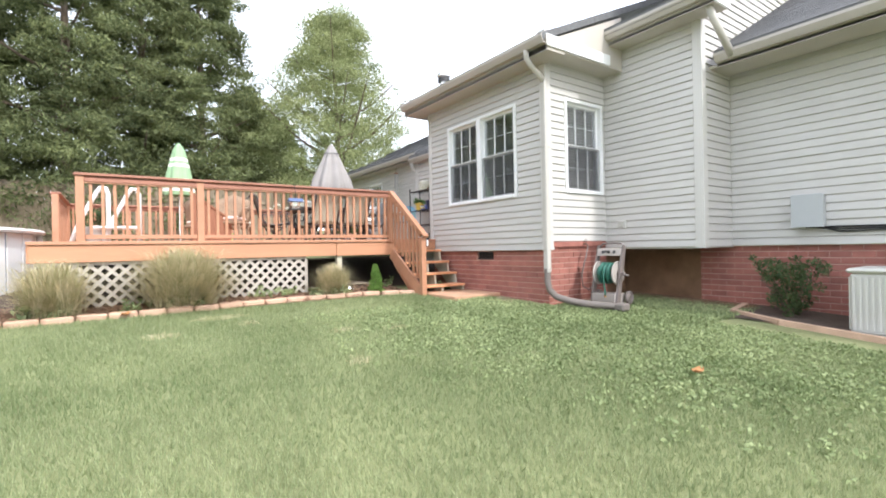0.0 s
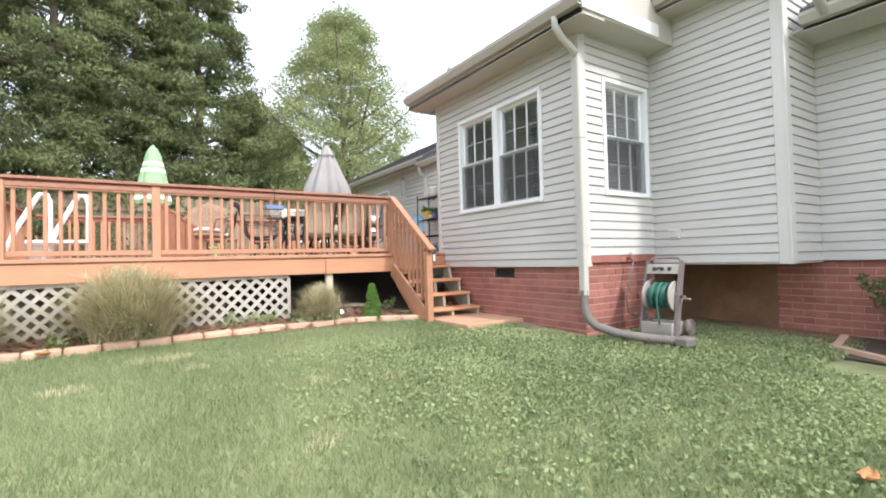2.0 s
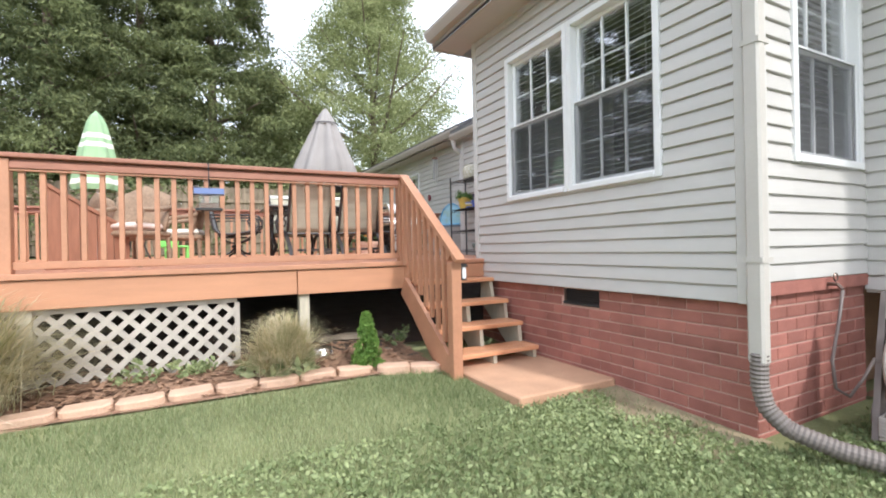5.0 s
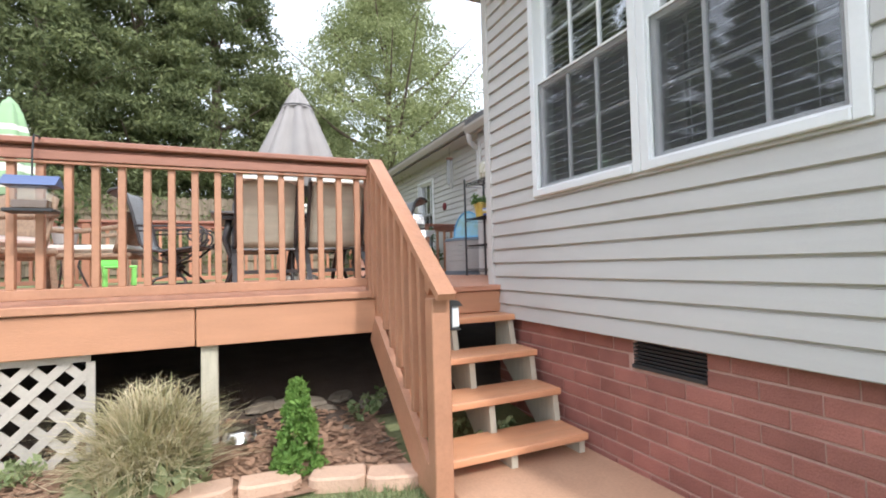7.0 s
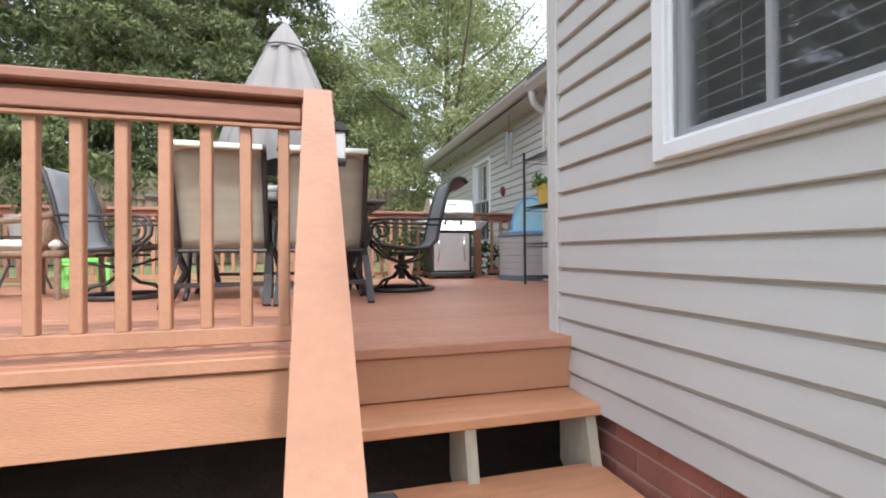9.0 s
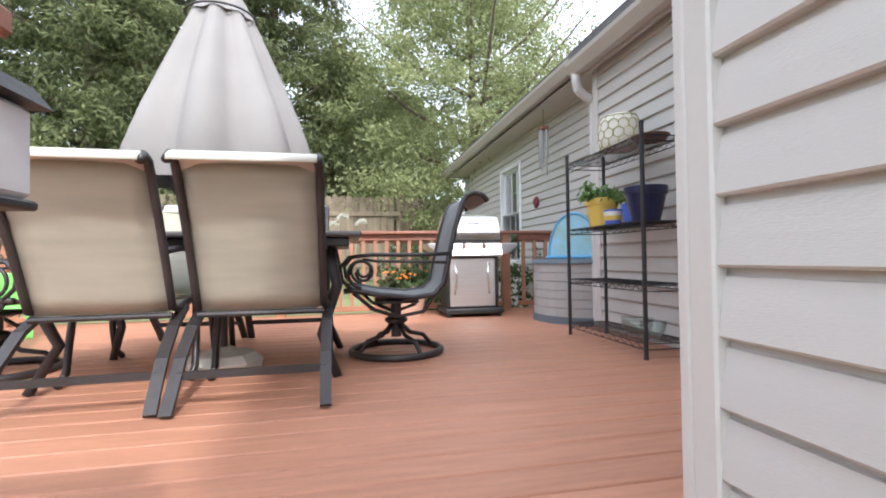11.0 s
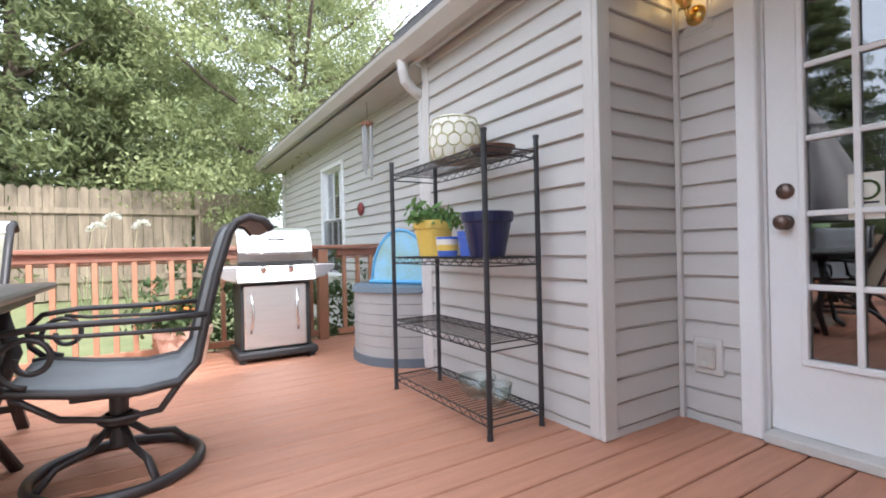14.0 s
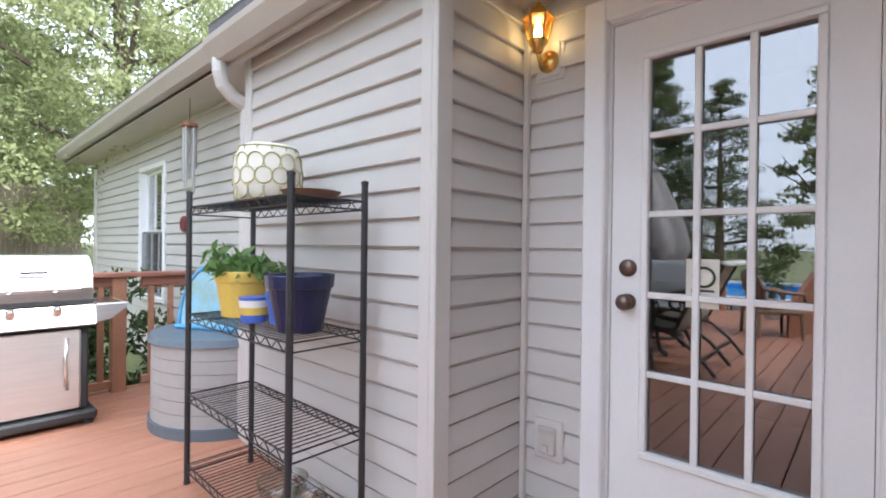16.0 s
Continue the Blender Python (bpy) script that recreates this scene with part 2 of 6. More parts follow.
def lathe(bm, prof, seg=24, c=(0, 0, 0), sx=1.0, sy=1.0):
    """A turned body from (radius, height) pairs."""
    rings = []
    for r, z in prof:
        if r < 1e-5:
            rings.append([bm.verts.new((c[0], c[1], c[2] + z))])
        else:
            rings.append([bm.verts.new((c[0] + sx * r * math.cos(2 * math.pi * k / seg), c[1] + sy * r * math.sin(2 * math.pi * k / seg), c[2] + z)) for k in range(seg)])
    for a, b in zip(rings, rings[1:]):
        for k in range(seg):
            k2 = (k + 1) % seg
            if len(a) == 1 and len(b) == 1:
                continue
            if len(a) == 1:
                bm.faces.new((a[0], b[k2], b[k]))
            elif len(b) == 1:
                bm.faces.new((a[k], a[k2], b[0]))
            else:
                bm.faces.new((a[k], a[k2], b[k2], b[k]))
    return bm


def arc(c, r, a0, a1, n, plane="xz"):
    out = []
    for i in range(n + 1):
        a = radians(a0 + (a1 - a0) * i / n)
        u, v = r * math.cos(a), r * math.sin(a)
        out.append({"xz": (c[0] + u, c[1], c[2] + v), "yz": (c[0], c[1] + u, c[2] + v), "xy": (c[0] + u, c[1] + v, c[2])}[plane])
    return out


def soup(name, verts, faces, material, smooth=False):
    """A mesh from numpy arrays of triangles or quads."""
    me = bpy.data.meshes.new(name)
    k = faces.shape[1]
    me.vertices.add(len(verts))
    me.vertices.foreach_set("co", verts.astype(np.float32).ravel())
    me.loops.add(faces.size)
    me.loops.foreach_set("vertex_index", faces.astype(np.int32).ravel())
    me.polygons.add(len(faces))
    me.polygons.foreach_set("loop_start", np.arange(0, faces.size, k, dtype=np.int32))
    me.update(calc_edges=True)
    me.materials.append(material)
    return me


def smooth_step(a, b, t):
    t = min(1, max(0, (t - a) / (b - a)))
    return t * t * (3 - 2 * t)


def ground_z(x, y):
    """Height of the yard: it falls away from the house and climbs behind the deck."""
    xx = min(9, max(-14, x))
    yy = max(-9, y)
    z = 0.072 * min(yy, 7) + 0.023 * xx * min(1, max(0, 1 - (yy - 2) / 4.5))
    z += 0.1 * max(0, min(yy, 26) - 7)
    return z


def ground_zs(x, y):
    """The same for arrays, over the near yard."""
    return 0.072 * np.minimum(y, 7) + 0.023 * x * np.clip(1 - (y - 2) / 4.5, 0, 1) + 0.1 * np.maximum(0, y - 7)


# ---- walls ----
PITCH = 0.1016
_plank = {}


def plank(axis, sign, ln, h0, h1, PITCH=PITCH):
    """One lapped siding course of that length, from h0 to h1 of its height."""
    key = (axis, sign, round(ln, 3), round(h0, 3), round(h1, 3), PITCH)
    if key not in _plank:
        def out(h):
            return 0.021 - 0.014 * h / PITCH
        hs = max(h0 + 0.004, min(h1, PITCH - 0.013))
        prof = [(0, h1), (0.001 if h1 > PITCH - 0.002 else out(h1), h1), (0.001 if h1 > PITCH - 0.002 else out(hs), hs + 0.001), (out(hs), hs), (out((h0 + hs) / 2) + 0.001, (h0 + hs) / 2), (out(h0), h0 + 0.004), (out(h0) - 0.004, h0), (0, h0)]
        bm = bmesh.new()
        rows = []
        for u in (0, ln):
            rows.append([bm.verts.new((sign * d, u, z) if axis == "x" else (u, sign * d, z)) for d, z in prof])
        n = len(prof)
        for i in range(n):
            bm.faces.new((rows[0][i], rows[0][(i + 1) % n], rows[1][(i + 1) % n], rows[1][i]))
        bm.faces.new(rows[0])
        bm.faces.new(rows[1][::-1])
        _plank[key] = to_mesh(bm, "siding_plank", M_SIDING)
    return _plank[key]


def wall(name, axis, plane, u0, u1, z0, z1, sign, openings=(), thick=0.14, top=None, label="", pitch=PITCH):
    """A framed wall clad with lapped siding. axis: the axis that it faces; sign: towards which end. top(u) gives a raked upper edge."""
    bm = bmesh.new()
    us = sorted({u0, u1, *(u for o in openings for u in o[:2])})
    for a, b in zip(us, us[1:]):
        holes = sorted((o[2], o[3]) for o in openings if o[0] <= a + 1e-6 and o[1] >= b - 1e-6)
        z = z0
        for lo, hi in holes + [(z1, z1)]:
            if lo > z + 1e-6:
                d0, d1 = sorted((plane, plane - sign * thick))
                box(bm, d0, d1, a, b, z, lo) if axis == "x" else box(bm, a, b, d0, d1, z, lo)
            z = hi
    w = structure(name, bm, M_SIDING, label or "grey-beige vinyl lap siding wall on brick base", "wall")
    k = 0
    while z0 + k * pitch < z1 - 0.02:
        c0 = z0 + k * pitch
        c1 = min(c0 + pitch, z1)
        for a, b in zip(us, us[1:]):
            spans = [(c0, c1)]
            for o in openings:
                if o[0] <= a + 1e-6 and o[1] >= b - 1e-6:
                    spans = [s for lo, hi in spans for s in ((lo, min(hi, o[2])), (max(lo, o[3]), hi)) if s[1] - s[0] > 0.012]
            for lo, hi in spans:
                aa, bb = a, b
                if top:
                    ok = [u for u in np.linspace(a, b, 60) if top(u) > hi]
                    if len(ok) < 2:
                        continue
                    aa, bb = ok[0], ok[-1]
                me = plank(axis, sign, bb - aa, lo - c0, hi - c0, pitch)
                piece("siding_plank", me, w, (plane, aa, c0) if axis == "x" else (aa, plane, c0))
        k += 1
    return w


_brick = {}


def brick_mesh(axis, sign, ln, h=0.0697):
    key = (axis, sign, round(ln, 3))
    if key not in _brick:
        bm = bmesh.new()
        b = 0.004
        back = [bm.verts.new(v) for v in ((0, 0, 0), (0, ln, 0), (0, ln, h), (0, 0, h))]
        mid = [bm.verts.new(v) for v in ((0.0035, 0, 0), (0.0035, ln, 0), (0.0035, ln, h), (0.0035, 0, h))]
        fr = [bm.verts.new(v) for v in ((0.006, b, b), (0.006, ln - b, b), (0.006, ln - b, h - b), (0.006, b, h - b))]
        for r0, r1 in ((back, mid), (mid, fr)):
            for i in range(4):
                bm.faces.new((r0[i], r0[(i + 1) % 4], r1[(i + 1) % 4], r1[i]))
        bm.faces.new(fr)
        for v in bm.verts:
            d, u, z = v.co
            v.co = (sign * d, u, z) if axis == "x" else (u, sign * d, z)
        _brick[key] = to_mesh(bm, "brick", M_BRICK)
    return _brick[key]


BRICK_JOBS = []


def brick_wall(name, axis, plane, u0, u1, z0, z1, sign, openings=(), label="", core=None):
    bm = bmesh.new()
    us = sorted({core or u0, u1, *(u for o in openings for u in o[:2])})
    d0, d1 = sorted((plane, plane - sign * 0.16))
    for a, b in zip(us, us[1:]):
        z = z0
        for lo, hi in sorted((o[2], o[3]) for o in openings if o[0] <= a + 1e-6 and o[1] >= b - 1e-6) + [(z1, z1)]:
            if lo > z + 1e-6:
                box(bm, d0, d1, a, b, z, lo) if axis == "x" else box(bm, a, b, d0, d1, z, lo)
            z = hi
    w = structure(name, bm, M_MORTAR, label or "red brick foundation wall with pale mortar", "wall")
    BRICK_JOBS.append((w, axis, plane, u0, u1, z0, z1, sign, openings))
    return w


def lay_bricks():
    for w, axis, plane, u0, u1, z0, z1, sign, openings in BRICK_JOBS:
        L, H, J = 0.205, 0.0807, 0.011
        rows = int((z1 - z0) / H)
        for r in range(rows):
            z = z1 - (r + 1) * H + J / 2
            u = u0 - (0.108 if r % 2 else 0.0)
            while u < u1:
                a, b = max(u, u0), min(u + L, u1)
                u += L + J
                segs = [(a, b)]
                for o in openings:
                    if z + 0.05 > o[2] and z < o[3] - 0.01:
                        segs = [s for lo, hi in segs for s in ((lo, min(hi, o[0])), (max(lo, o[1]), hi)) if s[1] - s[0] > 0.02]
                for a, b in segs:
                    if b - a > 0.025:
                        piece("brick", brick_mesh(axis, sign, round(b - a, 2)), w, (plane, a, z) if axis == "x" else (a, plane, z))


def corner_post(name, x, y, z0, z1, sx, sy, w=0.095):
    """An L of vinyl trim round an outside corner; sx, sy: towards which sides the two faces look."""
    bm = bmesh.new()
    t = 0.026
    x0, x1 = sorted((x + sx * t, x - sx * w))
    y0, y1 = sorted((y + sy * t, y))
    box(bm, x0, x1, y0, y1, z0, z1, 0.004)
    x0, x1 = sorted((x + sx * t, x))
    y0, y1 = sorted((y, y - sy * w))
    box(bm, x0, x1, y0, y1, z0, z1, 0.004)
    return structure(name, bm, M_TRIMV, "pale vinyl outside corner trim of siding wall", "trim")


def window(name, axis, plane, u0, u1, z0, z1, sign, cols=3, rows=2, blind=0.9, label="", parent=None, blind_depth=0.065):
    """A double-hung sash window with muntins, glass and a slatted blind behind it."""
    w = thing(name, label or "white vinyl double-hung window with muntins and blinds", "window", kind="structure")

    def bx(bm, d0, d1, a, b, lo, hi, bev=0.0):
        e0, e1 = sorted((plane + sign * d0, plane + sign * d1))
        return box(bm, e0, e1, a, b, lo, hi, bev) if axis == "x" else box(bm, a, b, e0, e1, lo, hi, bev)

    f, zm = 0.05, (z0 + z1) / 2
    bm = bmesh.new()
    bx(bm, -0.12, 0.034, u0, u0 + f, z0, z1, 0.004)
    bx(bm, -0.12, 0.034, u1 - f, u1, z0, z1, 0.004)
    bx(bm, -0.12, 0.034, u0 + f, u1 - f, z1 - f, z1, 0.004)
    part("window_frame", bm, M_WHITE, w)
    bm = bmesh.new()
    bx(bm, -0.12, 0.044, u0 + f, u1 - f, z0, z0 + f * 0.9, 0.005)
    part("window_sill", bm, M_WHITE, w)
    for k, (lo, hi, d) in enumerate(((z0 + f * 0.9, zm + 0.02, -0.004), (zm - 0.02, z1 - f, -0.034))):
        a, b, s = u0 + f, u1 - f, 0.034
        bm = bmesh.new()
        bx(bm, d - 0.03, d, a, a + s, lo, hi, 0.003)
        bx(bm, d - 0.03, d, b - s, b, lo, hi, 0.003)
        bx(bm, d - 0.03, d, a + s, b - s, lo, lo + s, 0.003)
        bx(bm, d - 0.03, d, a + s, b - s, hi - s, hi, 0.003)
        sash = part("lower_sash" if k == 0 else "upper_sash", bm, M_WHITE, w)
        for i in range(1, cols):
            u = a + s + (b - a - 2 * s) * i / cols
            bm = bmesh.new()
            bx(bm, d - 0.026, d - 0.007, u - 0.008, u + 0.008, lo + s, hi - s)
            part("muntin", bm, M_WHITE, sash)
        for i in range(1, rows):
            z = lo + s + (hi - lo - 2 * s) * i / rows
            bm = bmesh.new()
            bx(bm, d - 0.034, d - 0.021, a + s, b - s, z - 0.008, z + 0.008)
            part("muntin", bm, M_WHITE, sash)
        bm = bmesh.new()
        bx(bm, d - 0.019, d - 0.015, a + s * 0.6, b - s * 0.6, lo + s * 0.6, hi - s * 0.6)
        g = part("pane", bm, M_GLASS, sash)
        g.visible_shadow = False
        if k == 0:
            bm = bmesh.new()
            bx(bm, 0.010, 0.012, a + 0.012, b - 0.012, lo + 0.012, hi - 0.012)
            g = part("insect_screen", bm, M_SCREEN, w, "grey insect screen over lower sash")
            g.visible_shadow = False
            bm = bmesh.new()
            bx(bm, 0.002, 0.016, a, a + 0.012, lo, hi)
            bx(bm, 0.002, 0.016, b - 0.012, b, lo, hi)
            bx(bm, 0.002, 0.016, a + 0.012, b - 0.012, lo, lo + 0.012)
            bx(bm, 0.002, 0.016, a + 0.012, b - 0.012, hi - 0.012, hi)
            part("screen_frame", bm, M_WHITE, w)
    if blind:
        bl = thing("window_blind", "white slatted blind hanging behind window glass", "blind", group="window blinds")
        a, b = u0 + f + 0.02, u1 - f - 0.02
        bm = bmesh.new()
        bx(bm, -blind_depth - 0.04, -blind_depth, a, b, z1 - f - 0.05, z1 - f)
        part("headrail", bm, M_BLIND, bl)
        bm = bmesh.new()
        for u in (a + 0.12, b - 0.12):
            bx(bm, -blind_depth - 0.021, -blind_depth - 0.019, u, u + 0.004, z1 - f - (z1 - z0) * blind, z1 - f)
        part("cord", bm, M_BLIND, bl)
        me = None
        z = z1 - f - 0.08
        while z > z1 - f - (z1 - z0) * blind:
            if me is None:
                bm = bmesh.new()
                pts = [(-0.04, 0.008), (-0.02, 0.002), (0.0, -0.009)]
                rows_ = []
                for u in (a, b):
                    rows_.append([bm.verts.new((plane + sign * (d - blind_depth), u, h + o) if axis == "x" else (u, plane + sign * (d - blind_depth), h + o)) for o in (0.0, 0.003) for d, h in pts])
                for i in range(2):
                    for o in (0, 3):
                        bm.faces.new((rows_[0][o + i], rows_[0][o + i + 1], rows_[1][o + i + 1], rows_[1][o + i]))
                for i, j in ((0, 3), (2, 5)):
                    bm.faces.new((rows_[0][i], rows_[0][j], rows_[1][j], rows_[1][i]))
                me = to_mesh(bm, "slat", M_BLIND)
            piece("slat", me, bl, (0, 0, z))
            z -= 0.043
    return w


def roof(name, x0, x1, y0, y1, z0, slope, sign=1, label=""):
    """A shingled slope that rises from its eave at x0 towards x1, with courses as pieces."""
    bm = bmesh.new()
    t = 0.09
    run = abs(x1 - x0)
    for a, b in ((0, 1),):
        vs = []
        for u, zz in ((x0, z0), (x1, z0 + slope * run)):
            for y in (y0, y1):
                vs += [bm.verts.new((u, y, zz)), bm.verts.new((u, y, zz - t))]
        for f in ((0, 2, 6, 4), (1, 5, 7, 3), (0, 1, 3, 2), (4, 6, 7, 5), (0, 4, 5, 1), (2, 3, 7, 6)):
            bm.faces.new([vs[i] for i in f])
    r = structure(name, bm, M_SHINGLE, label or "dark grey asphalt shingle roof slope", "roof")
    L = math.hypot(run, slope * run)
    ca, sa = run / L, slope * run / L
    n = int(L / 0.14)
    bm = bmesh.new()
    pr = [(0, 0.001), (0, 0.013), (0.15, 0.004), (0.15, 0.001)]
    rows_ = [[bm.verts.new((u * ca - d * sa, y, u * sa + d * ca)) for u, d in pr] for y in (0, y1 - y0)]
    for i in range(4):
        bm.faces.new((rows_[0][i], rows_[0][(i + 1) % 4], rows_[1][(i + 1) % 4], rows_[1][i]))
    bm.faces.new(rows_[0])
    bm.faces.new(rows_[1][::-1])
    me = to_mesh(bm, "shingle_course", M_SHINGLE)
    for k in range(n):
        u = k * 0.14
        piece("shingle_course", me, r, (x0 + u * ca, y0, z0 + u * sa))
    return r


def gutter(name, x, y0, y1, z, label="aluminium eave gutter along roof edge"):
    """An open K-style gutter along y, its back at x + 0.11."""
    bm = bmesh.new()
    prof = [(0.11, 0.11), (0.11, 0.0), (0.045, 0.0), (0.02, 0.04), (0.0, 0.075), (0.0, 0.11), (0.014, 0.11), (0.012, 0.075), (0.03, 0.045), (0.05, 0.012), (0.1, 0.012), (0.1, 0.11)]
    rows_ = [[bm.verts.new((x + d, y, z + h)) for d, h in prof] for y in (y0, y1)]
    n = len(prof)
    for i in range(n):
        bm.faces.new((rows_[0][i], rows_[0][(i + 1) % n], rows_[1][(i + 1) % n], rows_[1][i]))
    bm.faces.new(rows_[0])
    bm.faces.new(rows_[1][::-1])
    return structure(name, bm, M_GUTTER, label, "gutter")


# ---- house ----
W1X, W1S, W1N, ZB = 4.96, 4.34, 7.28, 1.165
DECK = 1.395
WIN1 = [(4.915, 5.80, 1.97, 3.395), (5.80, 6.685, 1.97, 3.395)]
wall("wall_sunroom_west", "x", W1X, W1S, W1N, ZB - 0.006, 3.84, -1, [(4.915, 6.685, 1.97, 3.395)], pitch=0.0992)
wall("wall_sunroom_south", "y", W1S, W1X, 6.3, ZB + 0.115, 4.3, -1, [(5.34, 6.22, 1.99, 3.39)])
wall("wall_sunroom_north", "y", W1N, W1X, 6.97, ZB, 4.05, 1)
wall("wall_kitchen_west", "x", 6.3, 2.84, W1S, ZB, 4.2, -1)
wall("wall_kitchen_south", "y", 2.84, 6.3, 10.5, ZB, 6.6, -1, top=lambda u: 4.2 + 0.55 * (u - 6.0))
wall("wall_garage_west", "x", 7.1, -5.0, 2.84, ZB, 3.75, -1)
wall("wall_alcove_east", "x", 6.97, W1N, 8.70, DECK - 0.06, 3.52, -1, [(7.50, 8.41, DECK, 3.385)], pitch=0.1036)
wall("wall_alcove_north", "y", 8.70, 6.42, 6.97, DECK - 0.06, 3.52, -1, pitch=0.1036)
wall("wall_shelf", "x", 6.42, 8.70, 10.1, DECK - 0.06, 3.52, -1, pitch=0.1036)
wall("wall_jog", "y", 10.1, 6.42, 6.83, DECK - 0.5, 3.6, 1)
wall("wall_bedroom_west", "x", 6.83, 10.1, 15.9, DECK - 0.14, 3.80, -1, [(12.82, 13.69, 1.87, 3.315)])
wall("wall_bedroom_north", "y", 15.9, 6.83, 12.0, DECK - 0.14, 3.8, 1)
corner_post("trim_sunroom_southwest", W1X, W1S, ZB - 0.01, 3.84, -1, -1)
corner_post("trim_sunroom_northwest", W1X, W1N + 0.013, ZB - 0.01, 3.84, -1, 1, 0.05)
corner_post("trim_kitchen_southwest", 6.3, 2.84, ZB - 0.02, 4.2, -1, -1)
corner_post("trim_shelf_southwest", 6.42, 8.70, DECK + 0.005, 3.5, -1, -1, 0.055)
corner_post("trim_shelf_northwest", 6.42, 10.1, DECK + 0.005, 3.5, -1, 1, 0.05)
structure("trim_alcove", B(6.93, 6.952, 8.662, 8.682, DECK, 3.5), M_TRIMV, "inside corner strip of siding walls", "trim")
structure("trim_bedroom_corner", B(6.80, 6.92, 15.82, 15.93, 1.2, 3.7), M_TRIMV, "pale vinyl outside corner trim of siding wall", "trim")
VENT1 = (5.55, 5.96, 1.01, 1.145)
brick_wall("wall_base_west", "x", 5.0, W1S + 0.03, W1N, 0.1, ZB - 0.008, -1, [VENT1])
brick_wall("wall_base_south", "y", W1S + 0.03, 5.0, 6.34, 0.1, ZB + 0.04, -1, core=5.163)
brick_wall("wall_base_kitchen", "x", 7.15, 1.0, 3.3, 0.1, ZB - 0.004, -1)
# the recess below the bay: overhang shade is painted into this brown
structure("wall_base_recess", B(7.15, 7.3, 3.3, 4.6, 0.1, ZB - 0.004), M_SHADEDBLOCK, "brown parged wall below overhang, its shade in the colour", "wall")
brick_wall("wall_base_garage", "x", 7.15, -5.0, 1.0, 0.0, ZB - 0.004, -1, label="red brick base wall under siding")
structure("wall_base_return", B(6.2, 7.1, W1S + 0.2, W1S + 0.3, 0.1, ZB), M_SHADEDBLOCK, "brown base wall below overhang, shade in its colour", "wall")
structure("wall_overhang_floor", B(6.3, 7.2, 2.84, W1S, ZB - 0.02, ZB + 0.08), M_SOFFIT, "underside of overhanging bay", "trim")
structure("trim_sill_course", B(4.985, 6.3, W1S - 0.015, W1S + 0.2, ZB + 0.035, ZB + 0.112), M_BRICK, "brick rowlock sill course under siding", "trim")
for k, o in enumerate(WIN1):
    window(f"window_{k + 1}", "x", W1X, o[0] + 0.001, o[1] - 0.001, o[2], o[3], -1)
window("window_3", "y", W1S, 5.34, 6.22, 1.99, 3.39, -1)
window("window_4", "x", 6.83, 12.82, 13.69, 1.87, 3.315, -1)
# added plain boxes for the unseen rooms; their dimness is in the colour
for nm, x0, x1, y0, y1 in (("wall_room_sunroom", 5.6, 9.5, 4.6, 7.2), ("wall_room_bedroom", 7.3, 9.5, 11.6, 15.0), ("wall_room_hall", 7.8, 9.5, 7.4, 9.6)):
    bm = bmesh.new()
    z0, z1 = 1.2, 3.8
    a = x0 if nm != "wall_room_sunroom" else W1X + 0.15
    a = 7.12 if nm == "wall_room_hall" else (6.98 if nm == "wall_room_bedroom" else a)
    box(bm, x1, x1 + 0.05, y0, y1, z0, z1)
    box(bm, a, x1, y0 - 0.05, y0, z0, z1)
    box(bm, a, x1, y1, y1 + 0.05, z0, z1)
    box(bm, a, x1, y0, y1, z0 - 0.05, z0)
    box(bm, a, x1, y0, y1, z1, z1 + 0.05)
    structure(nm, bm, M_DARK, "stand-in room box behind the glass, dimness in its grey", "wall")

# roofs, soffits and gutters
roof("roof_sunroom", 4.52, 9.5, 3.98, 7.62, 3.99, 0.46)
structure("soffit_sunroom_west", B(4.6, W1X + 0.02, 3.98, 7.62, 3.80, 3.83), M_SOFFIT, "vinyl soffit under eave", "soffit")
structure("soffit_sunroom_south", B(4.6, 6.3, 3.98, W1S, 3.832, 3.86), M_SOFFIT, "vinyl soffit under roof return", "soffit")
structure("fascia_sunroom_west", B(4.60, 4.625, 3.98, 7.62, 3.79, 3.97), M_GUTTER, "fascia board behind gutter", "fascia")
structure("fascia_sunroom_north", B(4.63, 7.1, 7.59, 7.62, 3.79, 4.03), M_GUTTER, "fascia board at gable end", "fascia")
structure("fascia_sunroom_south", B(4.60, 5.95, 3.955, 3.98, 3.85, 4.0), M_WHITE, "white boxed roof return board", "fascia")
bm = bmesh.new()
ga = [bm.verts.new((x_, 3.986, z_)) for x_, z_ in ((4.64, 3.865), (6.28, 3.865), (6.28, 4.66), (4.64, 3.93))]
gb = [bm.verts.new((v_.co.x, 4.03, v_.co.z)) for v_ in ga]
bm.faces.new(ga)
bm.faces.new(gb[::-1])
for i in range(4):
    bm.faces.new((ga[i], ga[(i + 1) % 4], gb[(i + 1) % 4], gb[i]))
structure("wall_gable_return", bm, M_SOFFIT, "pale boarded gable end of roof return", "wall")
gutter("gutter_sunroom", 4.49, 3.96, 7.62, 3.87)
structure("wall_gable_sunroom", B(6.3, 9.5, W1S + 0.02, W1S + 0.12, 4.2, 4.70), M_SIDING, "siding above the bay", "wall")
roof("roof_kitchen", 5.86, 10.5, 2.5, 4.02, 4.36, 0.55)
structure("soffit_kitchen", B(5.96, 6.32, 2.5, 4.0, 4.16, 4.19), M_SOFFIT, "vinyl soffit under eave", "soffit")
structure("fascia_kitchen", B(5.96, 5.985, 2.5, 4.0, 4.15, 4.33), M_GUTTER, "fascia board behind gutter", "fascia")
